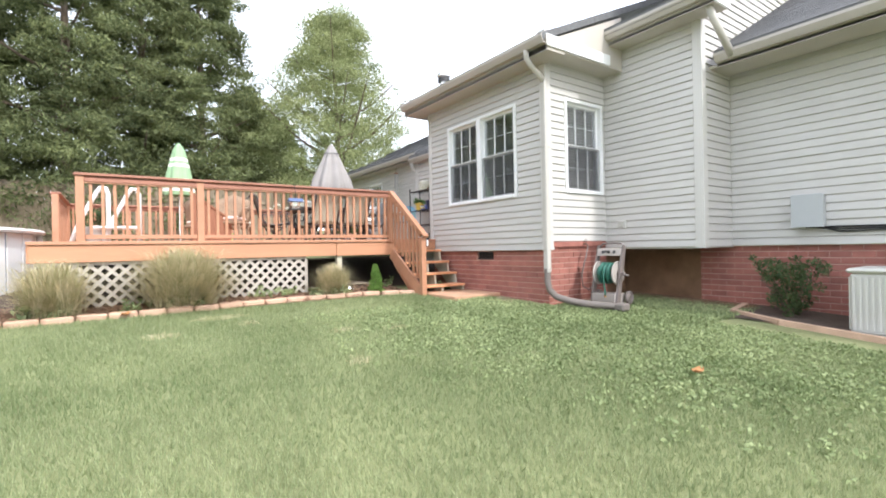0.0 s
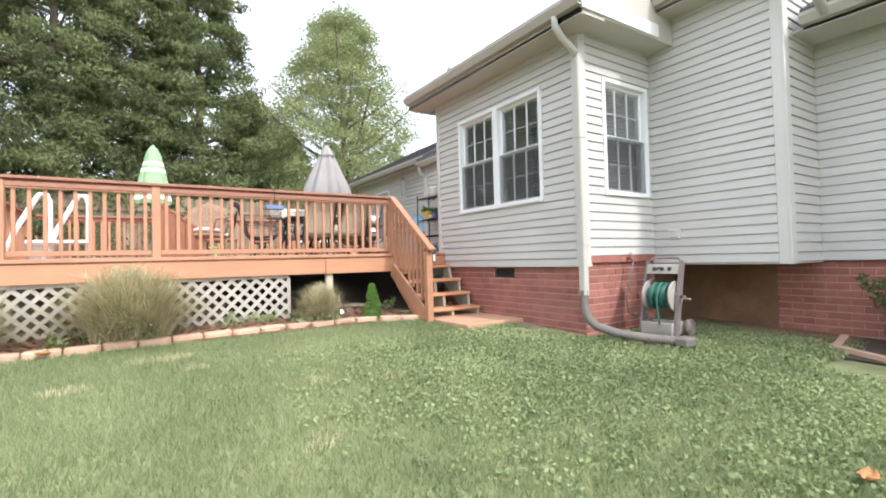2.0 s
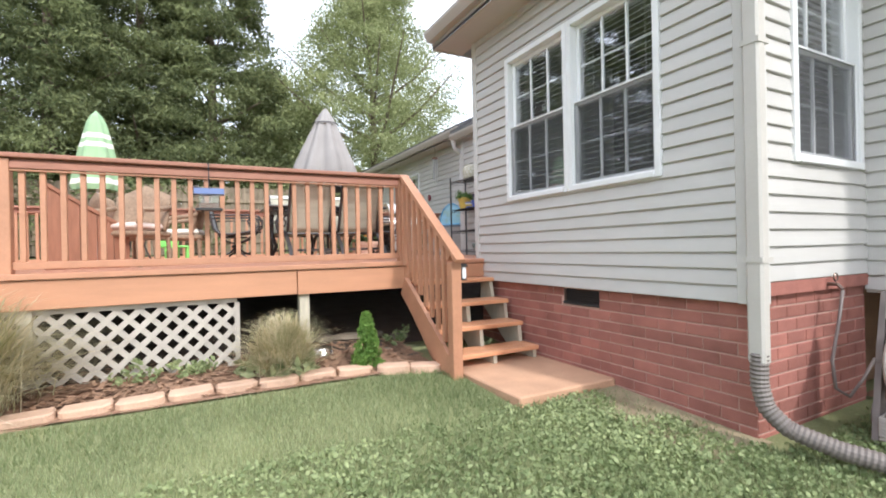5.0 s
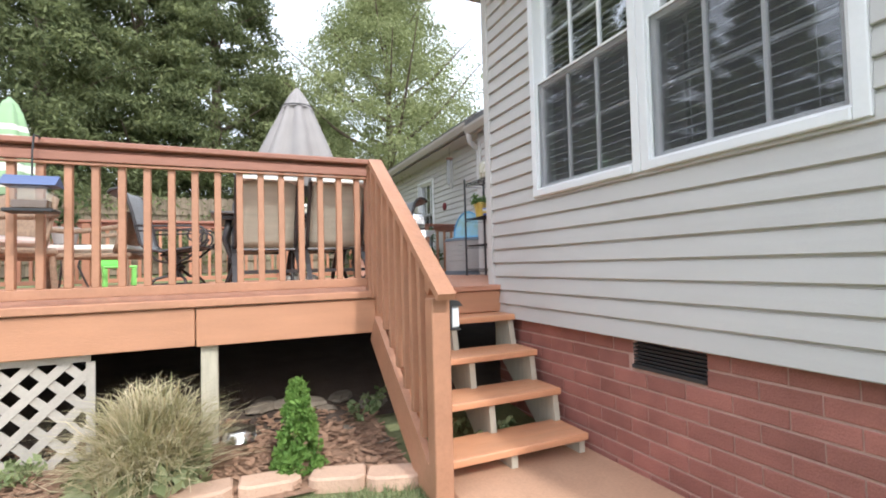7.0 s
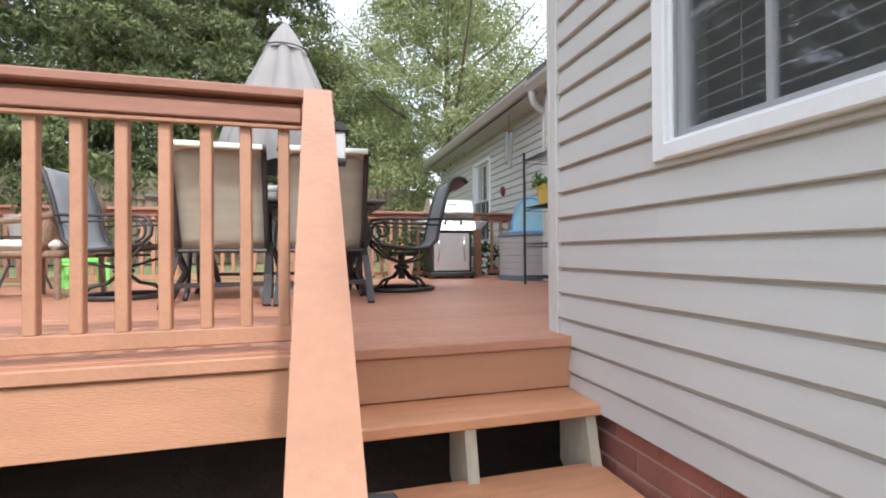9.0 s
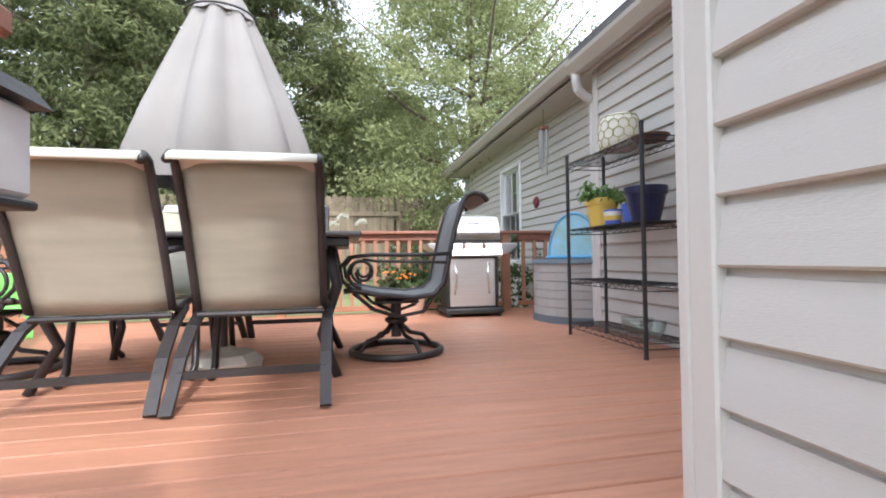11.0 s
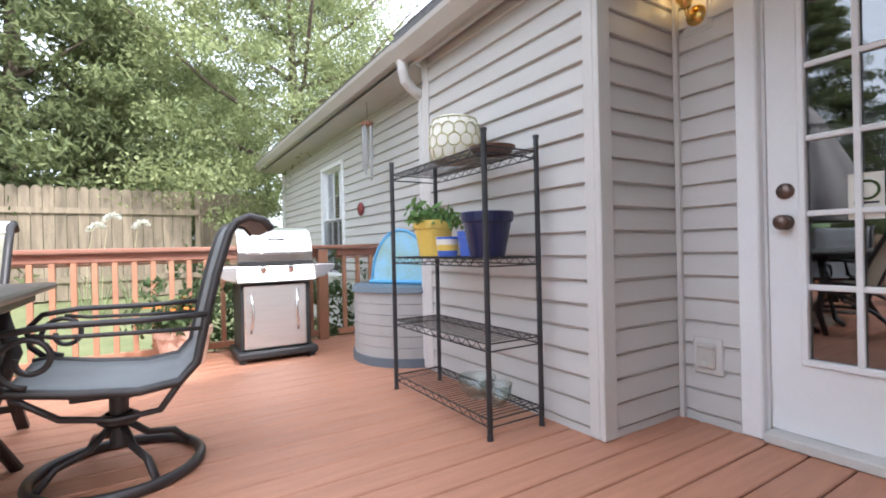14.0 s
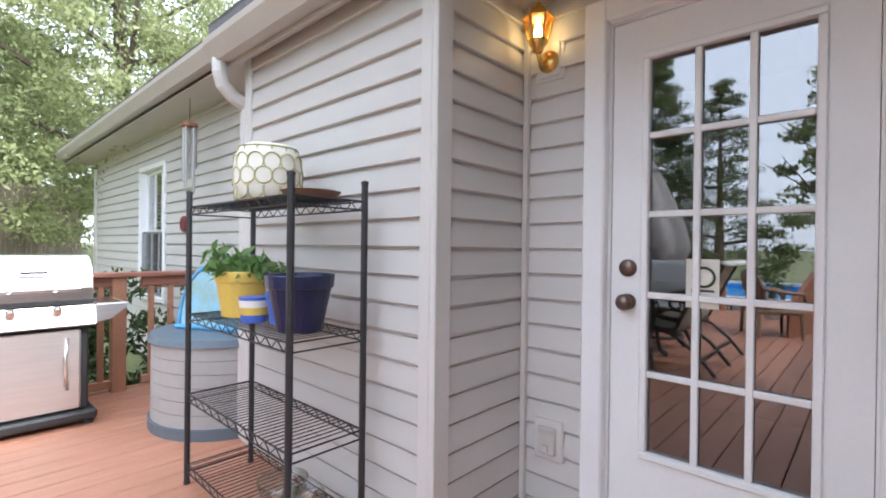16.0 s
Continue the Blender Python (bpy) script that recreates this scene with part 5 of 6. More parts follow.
pts_ = [(-0.2, 0.72)] + [(0.0 + 0.205 * math.cos(radians(a)), 0.76 + 0.25 * math.sin(radians(a)) ** 0.9) for a in range(170, 9, -16)] + [(0.2, 0.72)]
a_ = [bm.verts.new((-0.27, y_, z_)) for y_, z_ in pts_]
b_ = [bm.verts.new((0.27, y_, z_)) for y_, z_ in pts_]
for i in range(len(pts_)):
    j = (i + 1) % len(pts_)
    bm.faces.new((a_[i], a_[j], b_[j], b_[i]))
bm.faces.new(a_)
bm.faces.new(b_[::-1])
lid = part("lid", bm, M_STEELL, gr)
part("lid_handle", tube(bmesh.new(), [(-0.2, -0.2, 0.80), (-0.2, -0.25, 0.81), (0.2, -0.25, 0.81), (0.2, -0.2, 0.80)], 0.011, 8), M_STEELL, lid)
part("lid_trim", B(-0.275, 0.275, -0.212, -0.202, 0.72, 0.745), M_BLACKP, lid)
part("badge", B(-0.06, 0.06, -0.206, -0.196, 0.9, 0.915), M_BLACKP, lid)

fp = pot("flower_planter", "pale terracotta planter with orange flowers", (5.02, 11.33, DECK), 0.19, 0.28, M_TERRAP, plant=(0.22, 8, 60, M_SHRUB))
rng_f = np.random.default_rng(5)
for k in range(26):
    fx, fy, fz = rng_f.normal(size=3)
    part("blossom", lathe(bmesh.new(), [(0, 0.0), (0.02, 0.008), (0.014, 0.018), (0, 0.016)], 7, (fx * 0.12, fy * 0.12, 0.36 + abs(fz) * 0.06)), M_FLOWER, fp)

# ---- wind chime, thermometer ----
ch = thing("wind_chime", "aluminium tube wind chime hanging from eave", "wind chime", (6.6, 11.55, 3.62))
part("cord", tube(bmesh.new(), [(0, 0, 0), (0, 0, -0.2)], 0.003, 5), M_BLACKP, ch)
part("top_disc", lathe(bmesh.new(), [(0, 0), (0.06, 0), (0.06, -0.025), (0, -0.025)], 18, (0, 0, -0.2)), M_WOODP, ch)
for k in range(5):
    a = k * 1.2566
    part("chime_tube", tube(bmesh.new(), [(0.045 * math.cos(a), 0.045 * math.sin(a), -0.235), (0.045 * math.cos(a), 0.045 * math.sin(a), -0.55 - 0.05 * k)], 0.011, 8), M_CHIME, ch)
th = thing("wall_thermometer", "round dark red thermometer on siding", "thermometer", (6.80, 12.25, 2.66))
part("dial", lathe(bmesh.new(), [(0, 0.025), (0.06, 0.022), (0.075, 0.01), (0.075, 0)], 24), M_RED, th, m=pose(0, 0, 0, 0, -90, 0))

# ---- table, umbrellas, chairs ----
TX, TY = 3.72, 9.42
table = thing("patio_table", "dark metal patio dining table with slab top", "table", (TX, TY, DECK))
part("tabletop", B(-0.78, 0.78, -0.48, 0.48, 0.685, 0.712, 0.008), M_TABLE, table)
part("apron", B(-0.72, 0.72, -0.42, 0.42, 0.64, 0.683, 0.006), M_BRONZE, table)
for sx in (-1, 1):
    for sy in (-1, 1):
        part("leg", tube(bmesh.new(), [(sx * 0.62, sy * 0.34, 0.64), (sx * 0.66, sy * 0.37, 0.45), (sx * 0.58, sy * 0.3, 0.2), (sx * 0.66, sy * 0.38, 0.0)], 0.03, 8, r1=0.022), M_BRONZE, table, smooth=True)
        part("scroll", tube(bmesh.new(), [(sx * (0.5 + 0.09 * math.cos(q) * (1 - q / 9)), sy * 0.35, 0.52 + 0.09 * math.sin(q) * (1 - q / 9)) for q in np.linspace(0, 7, 20)], 0.01, 6), M_BRONZE, table)


def canopy(bm, prof, n=8, depth=0.16, sway=0.0):
    """A furled canopy: rings that are pleated between the ribs."""
    rings = []
    for r, z in prof:
        ring = []
        for k in range(n * 6):
            a = 2 * math.pi * k / (n * 6)
            f = 1 - depth * (0.5 - 0.5 * math.cos(a * n)) ** 1.3 + 0.03 * math.sin(3 * a + z * 4)
            ring.append(bm.verts.new((r * f * math.cos(a) + sway * (1 - z), r * f * math.sin(a), z)))
        rings.append(ring)
    m_ = len(rings[0])
    for a, b in zip(rings, rings[1:]):
        for k in range(m_):
            bm.faces.new((a[k], a[(k + 1) % m_], b[(k + 1) % m_], b[k]))
    return bm


um = thing("patio_umbrella", "closed beige canvas patio umbrella through table", "umbrella", (TX + 0.06, TY - 0.05, DECK + 0.12))
part("pole", tube(bmesh.new(), [(0, 0, 0.0), (0, 0, 1.96)], 0.019, 12), M_BRONZE, um)
part("canopy", canopy(bmesh.new(), [(0.45, 0.86), (0.49, 0.98), (0.42, 1.2), (0.31, 1.45), (0.21, 1.66), (0.155, 1.78)], 8, 0.24), M_CANVAS, um, smooth=True)
part("vent_cap", canopy(bmesh.new(), [(0.165, 1.76), (0.115, 1.86), (0.062, 1.94), (0.012, 2.0)], 8, 0.12), M_CANVAS, um, smooth=True)
part("finial", lathe(bmesh.new(), [(0.012, 1.97), (0.022, 1.985), (0.015, 2.0), (0, 2.01)], 10), M_BRONZE, um)
part("tie_strap", tube(bmesh.new(), arc((0, 0, 1.77), 0.175, 0, 350, 30, "xy"), 0.006, 5, True), M_BLACKP, um)
part("crank", tube(bmesh.new(), [(0.02, 0, 0.82), (0.07, 0, 0.82), (0.07, 0, 0.76)], 0.008, 6), M_BRONZE, um)
ub = thing("umbrella_base", "beige concrete umbrella base under table", "umbrella base", (TX + 0.06, TY - 0.05, DECK))
part("base_body", lathe(bmesh.new(), [(0, 0), (0.19, 0), (0.2, 0.05), (0.16, 0.085), (0.08, 0.1), (0.04, 0.118), (0, 0.118)], 8), M_CREAM, ub)
gu = thing("patio_umbrella", "closed green and white striped umbrella", "umbrella", (1.0, 10.4, DECK))
part("pole", tube(bmesh.new(), [(0, 0, 0.0), (0, 0, 2.0)], 0.016, 10), M_WHITE, gu)
GP = [(0.27, 0.98), (0.29, 1.05), (0.275, 1.12), (0.26, 1.22), (0.245, 1.3), (0.22, 1.42), (0.195, 1.54), (0.18, 1.6), (0.165, 1.66), (0.15, 1.72), (0.115, 1.86), (0.07, 1.96), (0.01, 2.03)]
for k, (a, b) in enumerate(zip(GP, GP[1:])):
    part("canopy_stripe", canopy(bmesh.new(), [a, b], 6, 0.22), M_CREAM if k in (1, 3, 6, 8) else M_GREEN, gu, smooth=True)


def back_curve(t):
    """Side view of a sling chair's back: forward distance and height."""
    return (-0.02 - 0.23 * t - 0.05 * t * t, 0.35 + 0.61 * t)


def sling_chair(loc, rz, label):
    """A sling patio chair on curved sled legs; it faces its local +y."""
    c = thing("patio_chair", label, "chair", loc, rz, group="chairs round the table")
    for sx in (-1, 1):
        x_ = sx * 0.265
        pts_ = [(x_, 0.36, 0.40), (x_, 0.2, 0.385), (x_, 0.06, 0.365)] + [(x_, *back_curve(t)) for t in np.linspace(0.05, 1, 8)]
        pts_ += [(x_, back_curve(1)[0] - 0.05, 0.975), (x_, back_curve(1)[0] - 0.085, 0.945)]
        part("side_frame", tube(bmesh.new(), pts_, 0.017, 8), M_BRONZE, c, smooth=True)
        arm = [(x_, -0.14, 0.62), (x_, 0.1, 0.64), (x_, 0.32, 0.63), (x_, 0.38, 0.57), (x_, 0.36, 0.45), (x_, 0.3, 0.4)]
        part("armrest", tube(bmesh.new(), arm, 0.015, 8), M_BRONZE, c, smooth=True)
        leg = [(x_, 0.33, 0.40), (x_ + sx * 0.01, 0.30, 0.2), (x_ + sx * 0.01, 0.27, 0.06), (x_ + sx * 0.01, 0.2, 0.014), (x_ + sx * 0.01, 0.0, 0.014), (x_ + sx * 0.01, -0.2, 0.014), (x_ + sx * 0.01, -0.36, 0.014)]
        part("front_leg", tube(bmesh.new(), leg[:4], 0.018, 8), M_BRONZE, c, smooth=True)
        rear = [(x_ + sx * 0.01, 0.1, 0.37), (x_ + sx * 0.012, -0.06, 0.3), (x_ + sx * 0.014, -0.2, 0.19), (x_ + sx * 0.016, -0.31, 0.06), (x_ + sx * 0.018, -0.35, 0.012)]
        bm_ = bmesh.new()
        for a, b in zip(rear, rear[1:]):
            bar(bm_, a, b, 0.045, 0.02)
        part("rear_leg", bm_, M_BRONZE, c)
    part("rear_stretcher", bar(bmesh.new(), (-0.28, -0.24, 0.135), (0.28, -0.24, 0.135), 0.02, 0.03), M_BRONZE, c)
    part("seat_bar", tube(bmesh.new(), [(-0.265, -0.03, 0.345), (0.265, -0.03, 0.345)], 0.013, 8), M_BRONZE, c)
    rows_ = [[(x_, back_curve(t)[0] + 0.01 - 0.02 * (1 - (x_ / 0.25) ** 2), back_curve(t)[1]) for x_ in np.linspace(-0.25, 0.25, 7)] for t in np.linspace(0.02, 0.985, 9)]
    part("back_sling", sheet(bmesh.new(), rows_), M_SLING, c, "beige woven mesh back sling", True)
    rows_ = [[(x_, y_, z_ - 0.025 * (1 - (x_ / 0.25) ** 2)) for x_ in np.linspace(-0.25, 0.25, 7)] for y_, z_ in ((-0.02, 0.365), (0.1, 0.36), (0.24, 0.378), (0.36, 0.40), (0.4, 0.385))]
    part("seat_sling", sheet(bmesh.new(), rows_), M_SLING, c, "beige woven mesh seat sling", True)
    e = back_curve(1)[0]
    rows_ = [[(x_, y_, z_) for x_ in np.linspace(-0.262, 0.262, 3)] for y_, z_ in ((e + 0.03, 0.93), (e - 0.01, 0.975), (e - 0.055, 0.987), (e - 0.1, 0.965), (e - 0.105, 0.945))]
    part("headrest", sheet(bmesh.new(), rows_, 0.008), M_CREAM, c, "pale folded top edge", True)
    return c


S1 = sling_chair((4.06, 8.90, DECK), 0, "beige sling patio chair with dark metal frame")
copy_thing(S1, pose(3.42, 8.92, DECK, 0, 0, 2))
copy_thing(S1, pose(4.02, 9.98, DECK, 0, 0, 180))
copy_thing(S1, pose(3.38, 10.02, DECK, 0, 0, 176))


def swivel_chair(loc, rz, label):
    """A high-back swivel rocker on a ring base; it faces its local +y."""
    c = thing("swivel_chair", label, "chair", loc, rz, group="swivel chairs")
    part("ring_base", tube(bmesh.new(), arc((0, 0, 0.02), 0.27, 0, 350, 35, "xy"), 0.02, 8, True), M_BRONZE, c, smooth=True)
    part("column", tube(bmesh.new(), [(0, 0, 0.10), (0, 0, 0.33)], 0.032, 12), M_BRONZE, c)
    part("collar", lathe(bmesh.new(), [(0.05, 0.18), (0.07, 0.195), (0.07, 0.21), (0.045, 0.225)], 16), M_BRONZE, c)
    for k in range(4):
        a = k * math.pi / 2 + 0.5
        ca, sa = math.cos(a), math.sin(a)
        part("spider_arm", tube(bmesh.new(), [(0.26 * ca, 0.26 * sa, 0.025), (0.2 * ca, 0.2 * sa, 0.09), (0.1 * ca, 0.1 * sa, 0.115), (0.02 * ca, 0.02 * sa, 0.19)], 0.014, 6), M_BRONZE, c, smooth=True)
    part("rocker_plate", B(-0.13, 0.13, -0.13, 0.13, 0.31, 0.33, 0.006), M_BRONZE, c)
    side = [(0.30, 0.40), (0.26, 0.405), (0.1, 0.375), (-0.08, 0.355), (-0.2, 0.37), (-0.255, 0.43), (-0.285, 0.57), (-0.325, 0.74), (-0.37, 0.89), (-0.395, 0.93), (-0.44, 0.95), (-0.49, 0.937), (-0.52, 0.90)]
    for sx in (-1, 1):
        part("side_frame", tube(bmesh.new(), [(sx * 0.265, y_, z_) for y_, z_ in side], 0.016, 8), M_BRONZE, c, smooth=True)
        x_ = sx * 0.275
        part("armrest", tube(bmesh.new(), [(x_, -0.29, 0.60), (x_, -0.1, 0.595), (x_, 0.15, 0.6), (x_, 0.27, 0.585), (x_, 0.32, 0.53), (x_, 0.31, 0.46), (x_, 0.26, 0.41)], 0.011, 8), M_BRONZE, c, smooth=True)
        part("arm_brace", tube(bmesh.new(), [(x_, -0.275, 0.55), (x_, -0.1, 0.555), (x_, 0.12, 0.562), (x_, 0.2, 0.575)], 0.008, 6), M_BRONZE, c, smooth=True)
        part("scroll", tube(bmesh.new(), [(x_, 0.2 + (0.075 - 0.007 * q) * math.cos(q), 0.50 + (0.075 - 0.007 * q) * math.sin(q)) for q in np.linspace(-1.5, 6.5, 26)], 0.0095, 6), M_BRONZE, c, smooth=True)
        part("under_spring", tube(bmesh.new(), [(x_ * 0.95, 0.25, 0.39), (x_ * 0.8, 0.14, 0.29), (x_ * 0.5, 0.0, 0.235), (x_ * 0.8, -0.14, 0.27), (x_ * 0.95, -0.24, 0.42)], 0.012, 6), M_BRONZE, c, smooth=True)
    rows_ = [[(x_, y_, z_ + 0.004 - 0.012 * (1 - (x_ / 0.26) ** 2)) for x_ in np.linspace(-0.255, 0.255, 5)] for y_, z_ in side]
    part("sling", sheet(bmesh.new(), rows_, 0.005), M_SLINGG, c, "grey woven mesh sling", True)
    return c


V1 = swivel_chair((4.72, 9.55, DECK), 88, "grey sling swivel rocker on dark ring base")
copy_thing(V1, pose(2.62, 9.55, DECK, 0, 0, -97))

# ---- other deck things ----
panel = thing("wood_screen", "brown stained board screen with sloping top", "screen", (0.95, 8.15, DECK), rz=18)
for k in range(5):
    h_ = 0.78 - k * 0.085
    part("board", plate(bmesh.new(), [(k * 0.13, 0, 0), (k * 0.13 + 0.124, 0, 0), (k * 0.13 + 0.124, 0, h_ - 0.07), (k * 0.13, 0, h_)], 0.03, (0, 1, 0)), M_WOODP, panel)
part("top_cap", bar(bmesh.new(), (-0.02, 0.015, 0.795), (0.66, 0.015, 0.355), 0.06, 0.03), M_WOODP, panel)


def lounge(loc, rz, label, cm, name="wicker_chair"):
    c = thing(name, label, "chair", loc, rz)
    part("seat", B(-0.28, 0.28, -0.26, 0.28, 0.30, 0.36, 0.02), M_WICKER, c)
    part("cushion", B(-0.26, 0.26, -0.22, 0.28, 0.362, 0.44, 0.03), cm, c)
    rows_ = [[(0.31 * math.sin(a), -0.24 - 0.1 * t - 0.06 * math.cos(a) + 0.12, 0.36 + 0.5 * t * (1 - 0.25 * abs(math.sin(a)))) for a in np.linspace(-1.3, 1.3, 9)] for t in np.linspace(0, 1, 5)]
    part("backrest", sheet(bmesh.new(), rows_, 0.03), M_WICKER, c, smooth=True)
    for sx in (-1, 1):
        part("armrest", tube(bmesh.new(), [(sx * 0.29, -0.22, 0.62), (sx * 0.31, 0.0, 0.58), (sx * 0.3, 0.24, 0.56), (sx * 0.28, 0.27, 0.42)], 0.025, 8), M_WICKER, c, smooth=True)
        for yy in (-0.22, 0.24):
            part("leg", tube(bmesh.new(), [(sx * 0.25, yy, 0.3), (sx * 0.27, yy * 1.05, 0.0)], 0.022, 8), M_WICKER, c)
    return c


lounge((1.55, 8.55, DECK), 150, "brown wicker armchair with pale cushion", M_PINK)
lounge((2.0, 9.9, DECK), 80, "white-cushioned wicker armchair on deck", M_CREAM)
lounge((1.35, 9.7, DECK), -60, "wicker armchair with pale pink cushion", M_PINK)
st = thing("side_table", "small round bronze metal side table", "table", (1.35, 10.85, DECK))
part("tabletop", lathe(bmesh.new(), [(0, 0.5), (0.24, 0.5), (0.24, 0.485), (0, 0.485)], 24), M_BRONZE, st)
for k in range(3):
    a = k * 2.094
    part("leg", tube(bmesh.new(), [(0.18 * math.cos(a), 0.18 * math.sin(a), 0.485), (0.12 * math.cos(a), 0.12 * math.sin(a), 0.25), (0.22 * math.cos(a), 0.22 * math.sin(a), 0)], 0.012, 6), M_BRONZE, st)
pot("planter", "pale stone planter with spindly plant", (1.35, 10.85, DECK + 0.5), 0.14, 0.2, M_TAUPEL, plant=(0.5, 9, 22, M_SHRUB))
toy = thing("toy_chair", "lime green plastic child chair", "chair", (1.82, 10.9, DECK), rz=30)
toy.scale = (1.2, 1.2, 1.2)
part("seat", B(-0.15, 0.15, -0.14, 0.14, 0.18, 0.205, 0.008), M_TOY, toy)
part("backrest", B(-0.15, 0.15, 0.125, 0.145, 0.207, 0.42, 0.008), M_TOY, toy)
for sx in (-1, 1):
    for sy in (-1, 1):
        part("leg", B(sx * 0.125 - 0.02, sx * 0.125 + 0.02, sy * 0.115 - 0.02, sy * 0.115 + 0.02, 0, 0.179, 0.005), M_TOY, toy)
fd = thing("bird_feeder", "hanging clear bird feeder with blue roof", "bird feeder", (2.25, 7.06, 1.86))
part("tray", B(-0.1, 0.1, -0.06, 0.06, 0, 0.018, 0.004), M_BLACKP, fd)
part("seed_body", B(-0.075, 0.075, -0.04, 0.04, 0.019, 0.13, 0.004), M_CLEAR, fd, "clear plastic seed holder")
part("seed", B(-0.07, 0.07, -0.035, 0.035, 0.02, 0.062, 0.004), M_BROWN, fd, "brown bird seed")
part("roof", plate(bmesh.new(), [(-0.11, -0.07, 0.13), (-0.11, 0.0, 0.185), (-0.11, 0.07, 0.13)], 0.22, (1, 0, 0)), M_FEED, fd, "blue pitched roof")
part("hook", tube(bmesh.new(), [(0, 0, 0.18), (0, 0, 0.3), (0, 0.02, 0.39), (0, 0.07, 0.398), (0, 0.1, 0.398)], 0.005, 6), M_BLACKP, fd)


def solar(loc):
    s_ = thing("solar_light", "black solar post light with frosted lens", "light", loc, group="solar post lights")
    part("housing", B(0.0, 0.012, -0.04, 0.04, -0.06, 0.06, 0.003), M_BLACKP, s_)
    part("cap", plate(bmesh.new(), [(0.0, -0.045, 0.05), (0.065, -0.045, 0.05), (0.045, -0.045, 0.075), (0.0, -0.045, 0.08)], 0.09, (0, 1, 0)), M_BLACKP, s_)
    part("lens", B(0.013, 0.052, -0.033, 0.033, -0.05, 0.048, 0.006), M_FROST, s_)
    part("bottom_rim", B(0.013, 0.056, -0.036, 0.036, -0.062, -0.051, 0.003), M_BLACKP, s_)


solar((4.059, 6.165, 1.31))
solar((4.05, DY0 + 0.05, 2.09))

# ---- pool ----
pool = thing("swimming_pool", "white-walled above-ground pool with blue liner", "pool", (-3.75, 9.7, 0))
zt = 1.60
me = to_mesh(B(-0.19, 0.19, -0.02, 0.0, 0.3, zt - 0.03, 0.006), "wall_panel", M_WHITE)
for k in range(40):
    a = k * 2 * math.pi / 40
    ob = piece("wall_panel", me, pool, (2.6 * math.cos(a), 2.6 * math.sin(a), 0))
    ob.rotation_euler = (0, 0, a + math.pi / 2)
part("top_rail", lathe(bmesh.new(), [(2.5, zt - 0.03), (2.74, zt - 0.03), (2.76, zt), (2.74, zt + 0.03), (2.5, zt + 0.03), (2.5, zt - 0.03)], 40), M_WHITE, pool)
part("liner", lathe(bmesh.new(), [(2.5, 0.35), (2.5, zt - 0.035)], 40), M_POOLB, pool)
part("water", lathe(bmesh.new(), [(0, zt - 0.17), (2.49, zt - 0.17)], 40), M_POOLB, pool)
for k in range(10):
    a = k * 2 * math.pi / 10 + 0.1
    part("upright", B(-0.07, 0.07, -0.05, 0.02, 0.3, zt + 0.035, 0.01), M_WHITE, pool, m=pose(2.66 * math.cos(a), 2.66 * math.sin(a), 0, 0, 0, math.degrees(a) + 90))
ladder = thing("pool_ladder", "white tubular pool ladder rising above deck", "ladder", (0, 0, 0))
for x0_, yy in ((-0.36, 8.2), (0.02, 8.2)):
    part("rail", tube(bmesh.new(), [(x0_ - 0.22, yy, DECK), (x0_ - 0.1, yy, 1.75), (x0_ + 0.08, yy, 2.12), (x0_ + 0.13, yy, 2.2), (x0_ + 0.19, yy, 2.2), (x0_ + 0.22, yy, 2.12), (x0_ + 0.22, yy, DECK)], 0.03, 10), M_WHITE, ladder, smooth=True)
part("step", B(-0.36, 0.24, 8.1, 8.3, 1.60, 1.64, 0.01), M_WHITE, ladder)
pot("planter", "pale planter with green stems beside ladder", (-0.3, 8.75, DECK), 0.16, 0.26, M_TAUPEL, plant=(0.4, 19, 30, M_SHRUB))

# ---- hose reel, downspout, yard equipment ----
hr = thing("hose_reel_cart", "taupe plastic hose reel cart with green hose", "hose reel", (5.64, 3.84, 0.375), rz=6)
hr.scale = (0.94, 0.94, 0.94)
for sy in (-1, 1):
    yy = sy * 0.185
    fr = part("side_frame", plate(bmesh.new(), [(-0.17, yy, 0.0), (-0.07, yy, 0.0), (-0.01, yy, 0.3), (0.03, yy, 0.44), (0.13, yy, 0.86), (0.075, yy, 0.89), (-0.04, yy, 0.56), (-0.075, yy, 0.42)], 0.032, (0, sy, 0)), M_TAUPE, hr)
    part("wheel", lathe(bmesh.new(), [(0, 0.012), (0.04, 0.02), (0.06, 0.008), (0.085, 0.022), (0.1, 0.012), (0.1, -0.022), (0.085, -0.03), (0, -0.03)], 24), M_TAUPE, hr, m=pose(0.15, yy + sy * 0.06, 0.1, 90, 0, 0))
    part("flange", lathe(bmesh.new(), [(0.05, 0.0), (0.15, 0.0), (0.165, -0.006), (0.178, 0.006), (0.172, 0.022), (0.15, 0.014), (0.05, 0.02)], 30), M_TAUPEL, hr, m=pose(-0.02, yy - sy * 0.035, 0.47, 90, 0, 0))
    part("hub", lathe(bmesh.new(), [(0.045, -0.02), (0.045, 0.03), (0.03, 0.04), (0, 0.04)], 16), M_TAUPE, hr, m=pose(-0.02, yy + sy * 0.01, 0.47, 90 * sy, 0, 0))
tray = part("tray", B(-0.17, 0.13, -0.183, 0.183, 0.03, 0.05, 0.006), M_TAUPEL, hr)
for x0_, x1_, y0_, y1_ in ((-0.17, -0.15, -0.183, 0.183), (0.11, 0.13, -0.183, 0.183), (-0.149, 0.109, -0.183, -0.168), (-0.149, 0.109, 0.168, 0.183)):
    part("tray_wall", B(x0_, x1_, y0_, y1_, 0.051, 0.17, 0.004), M_TAUPEL, tray)
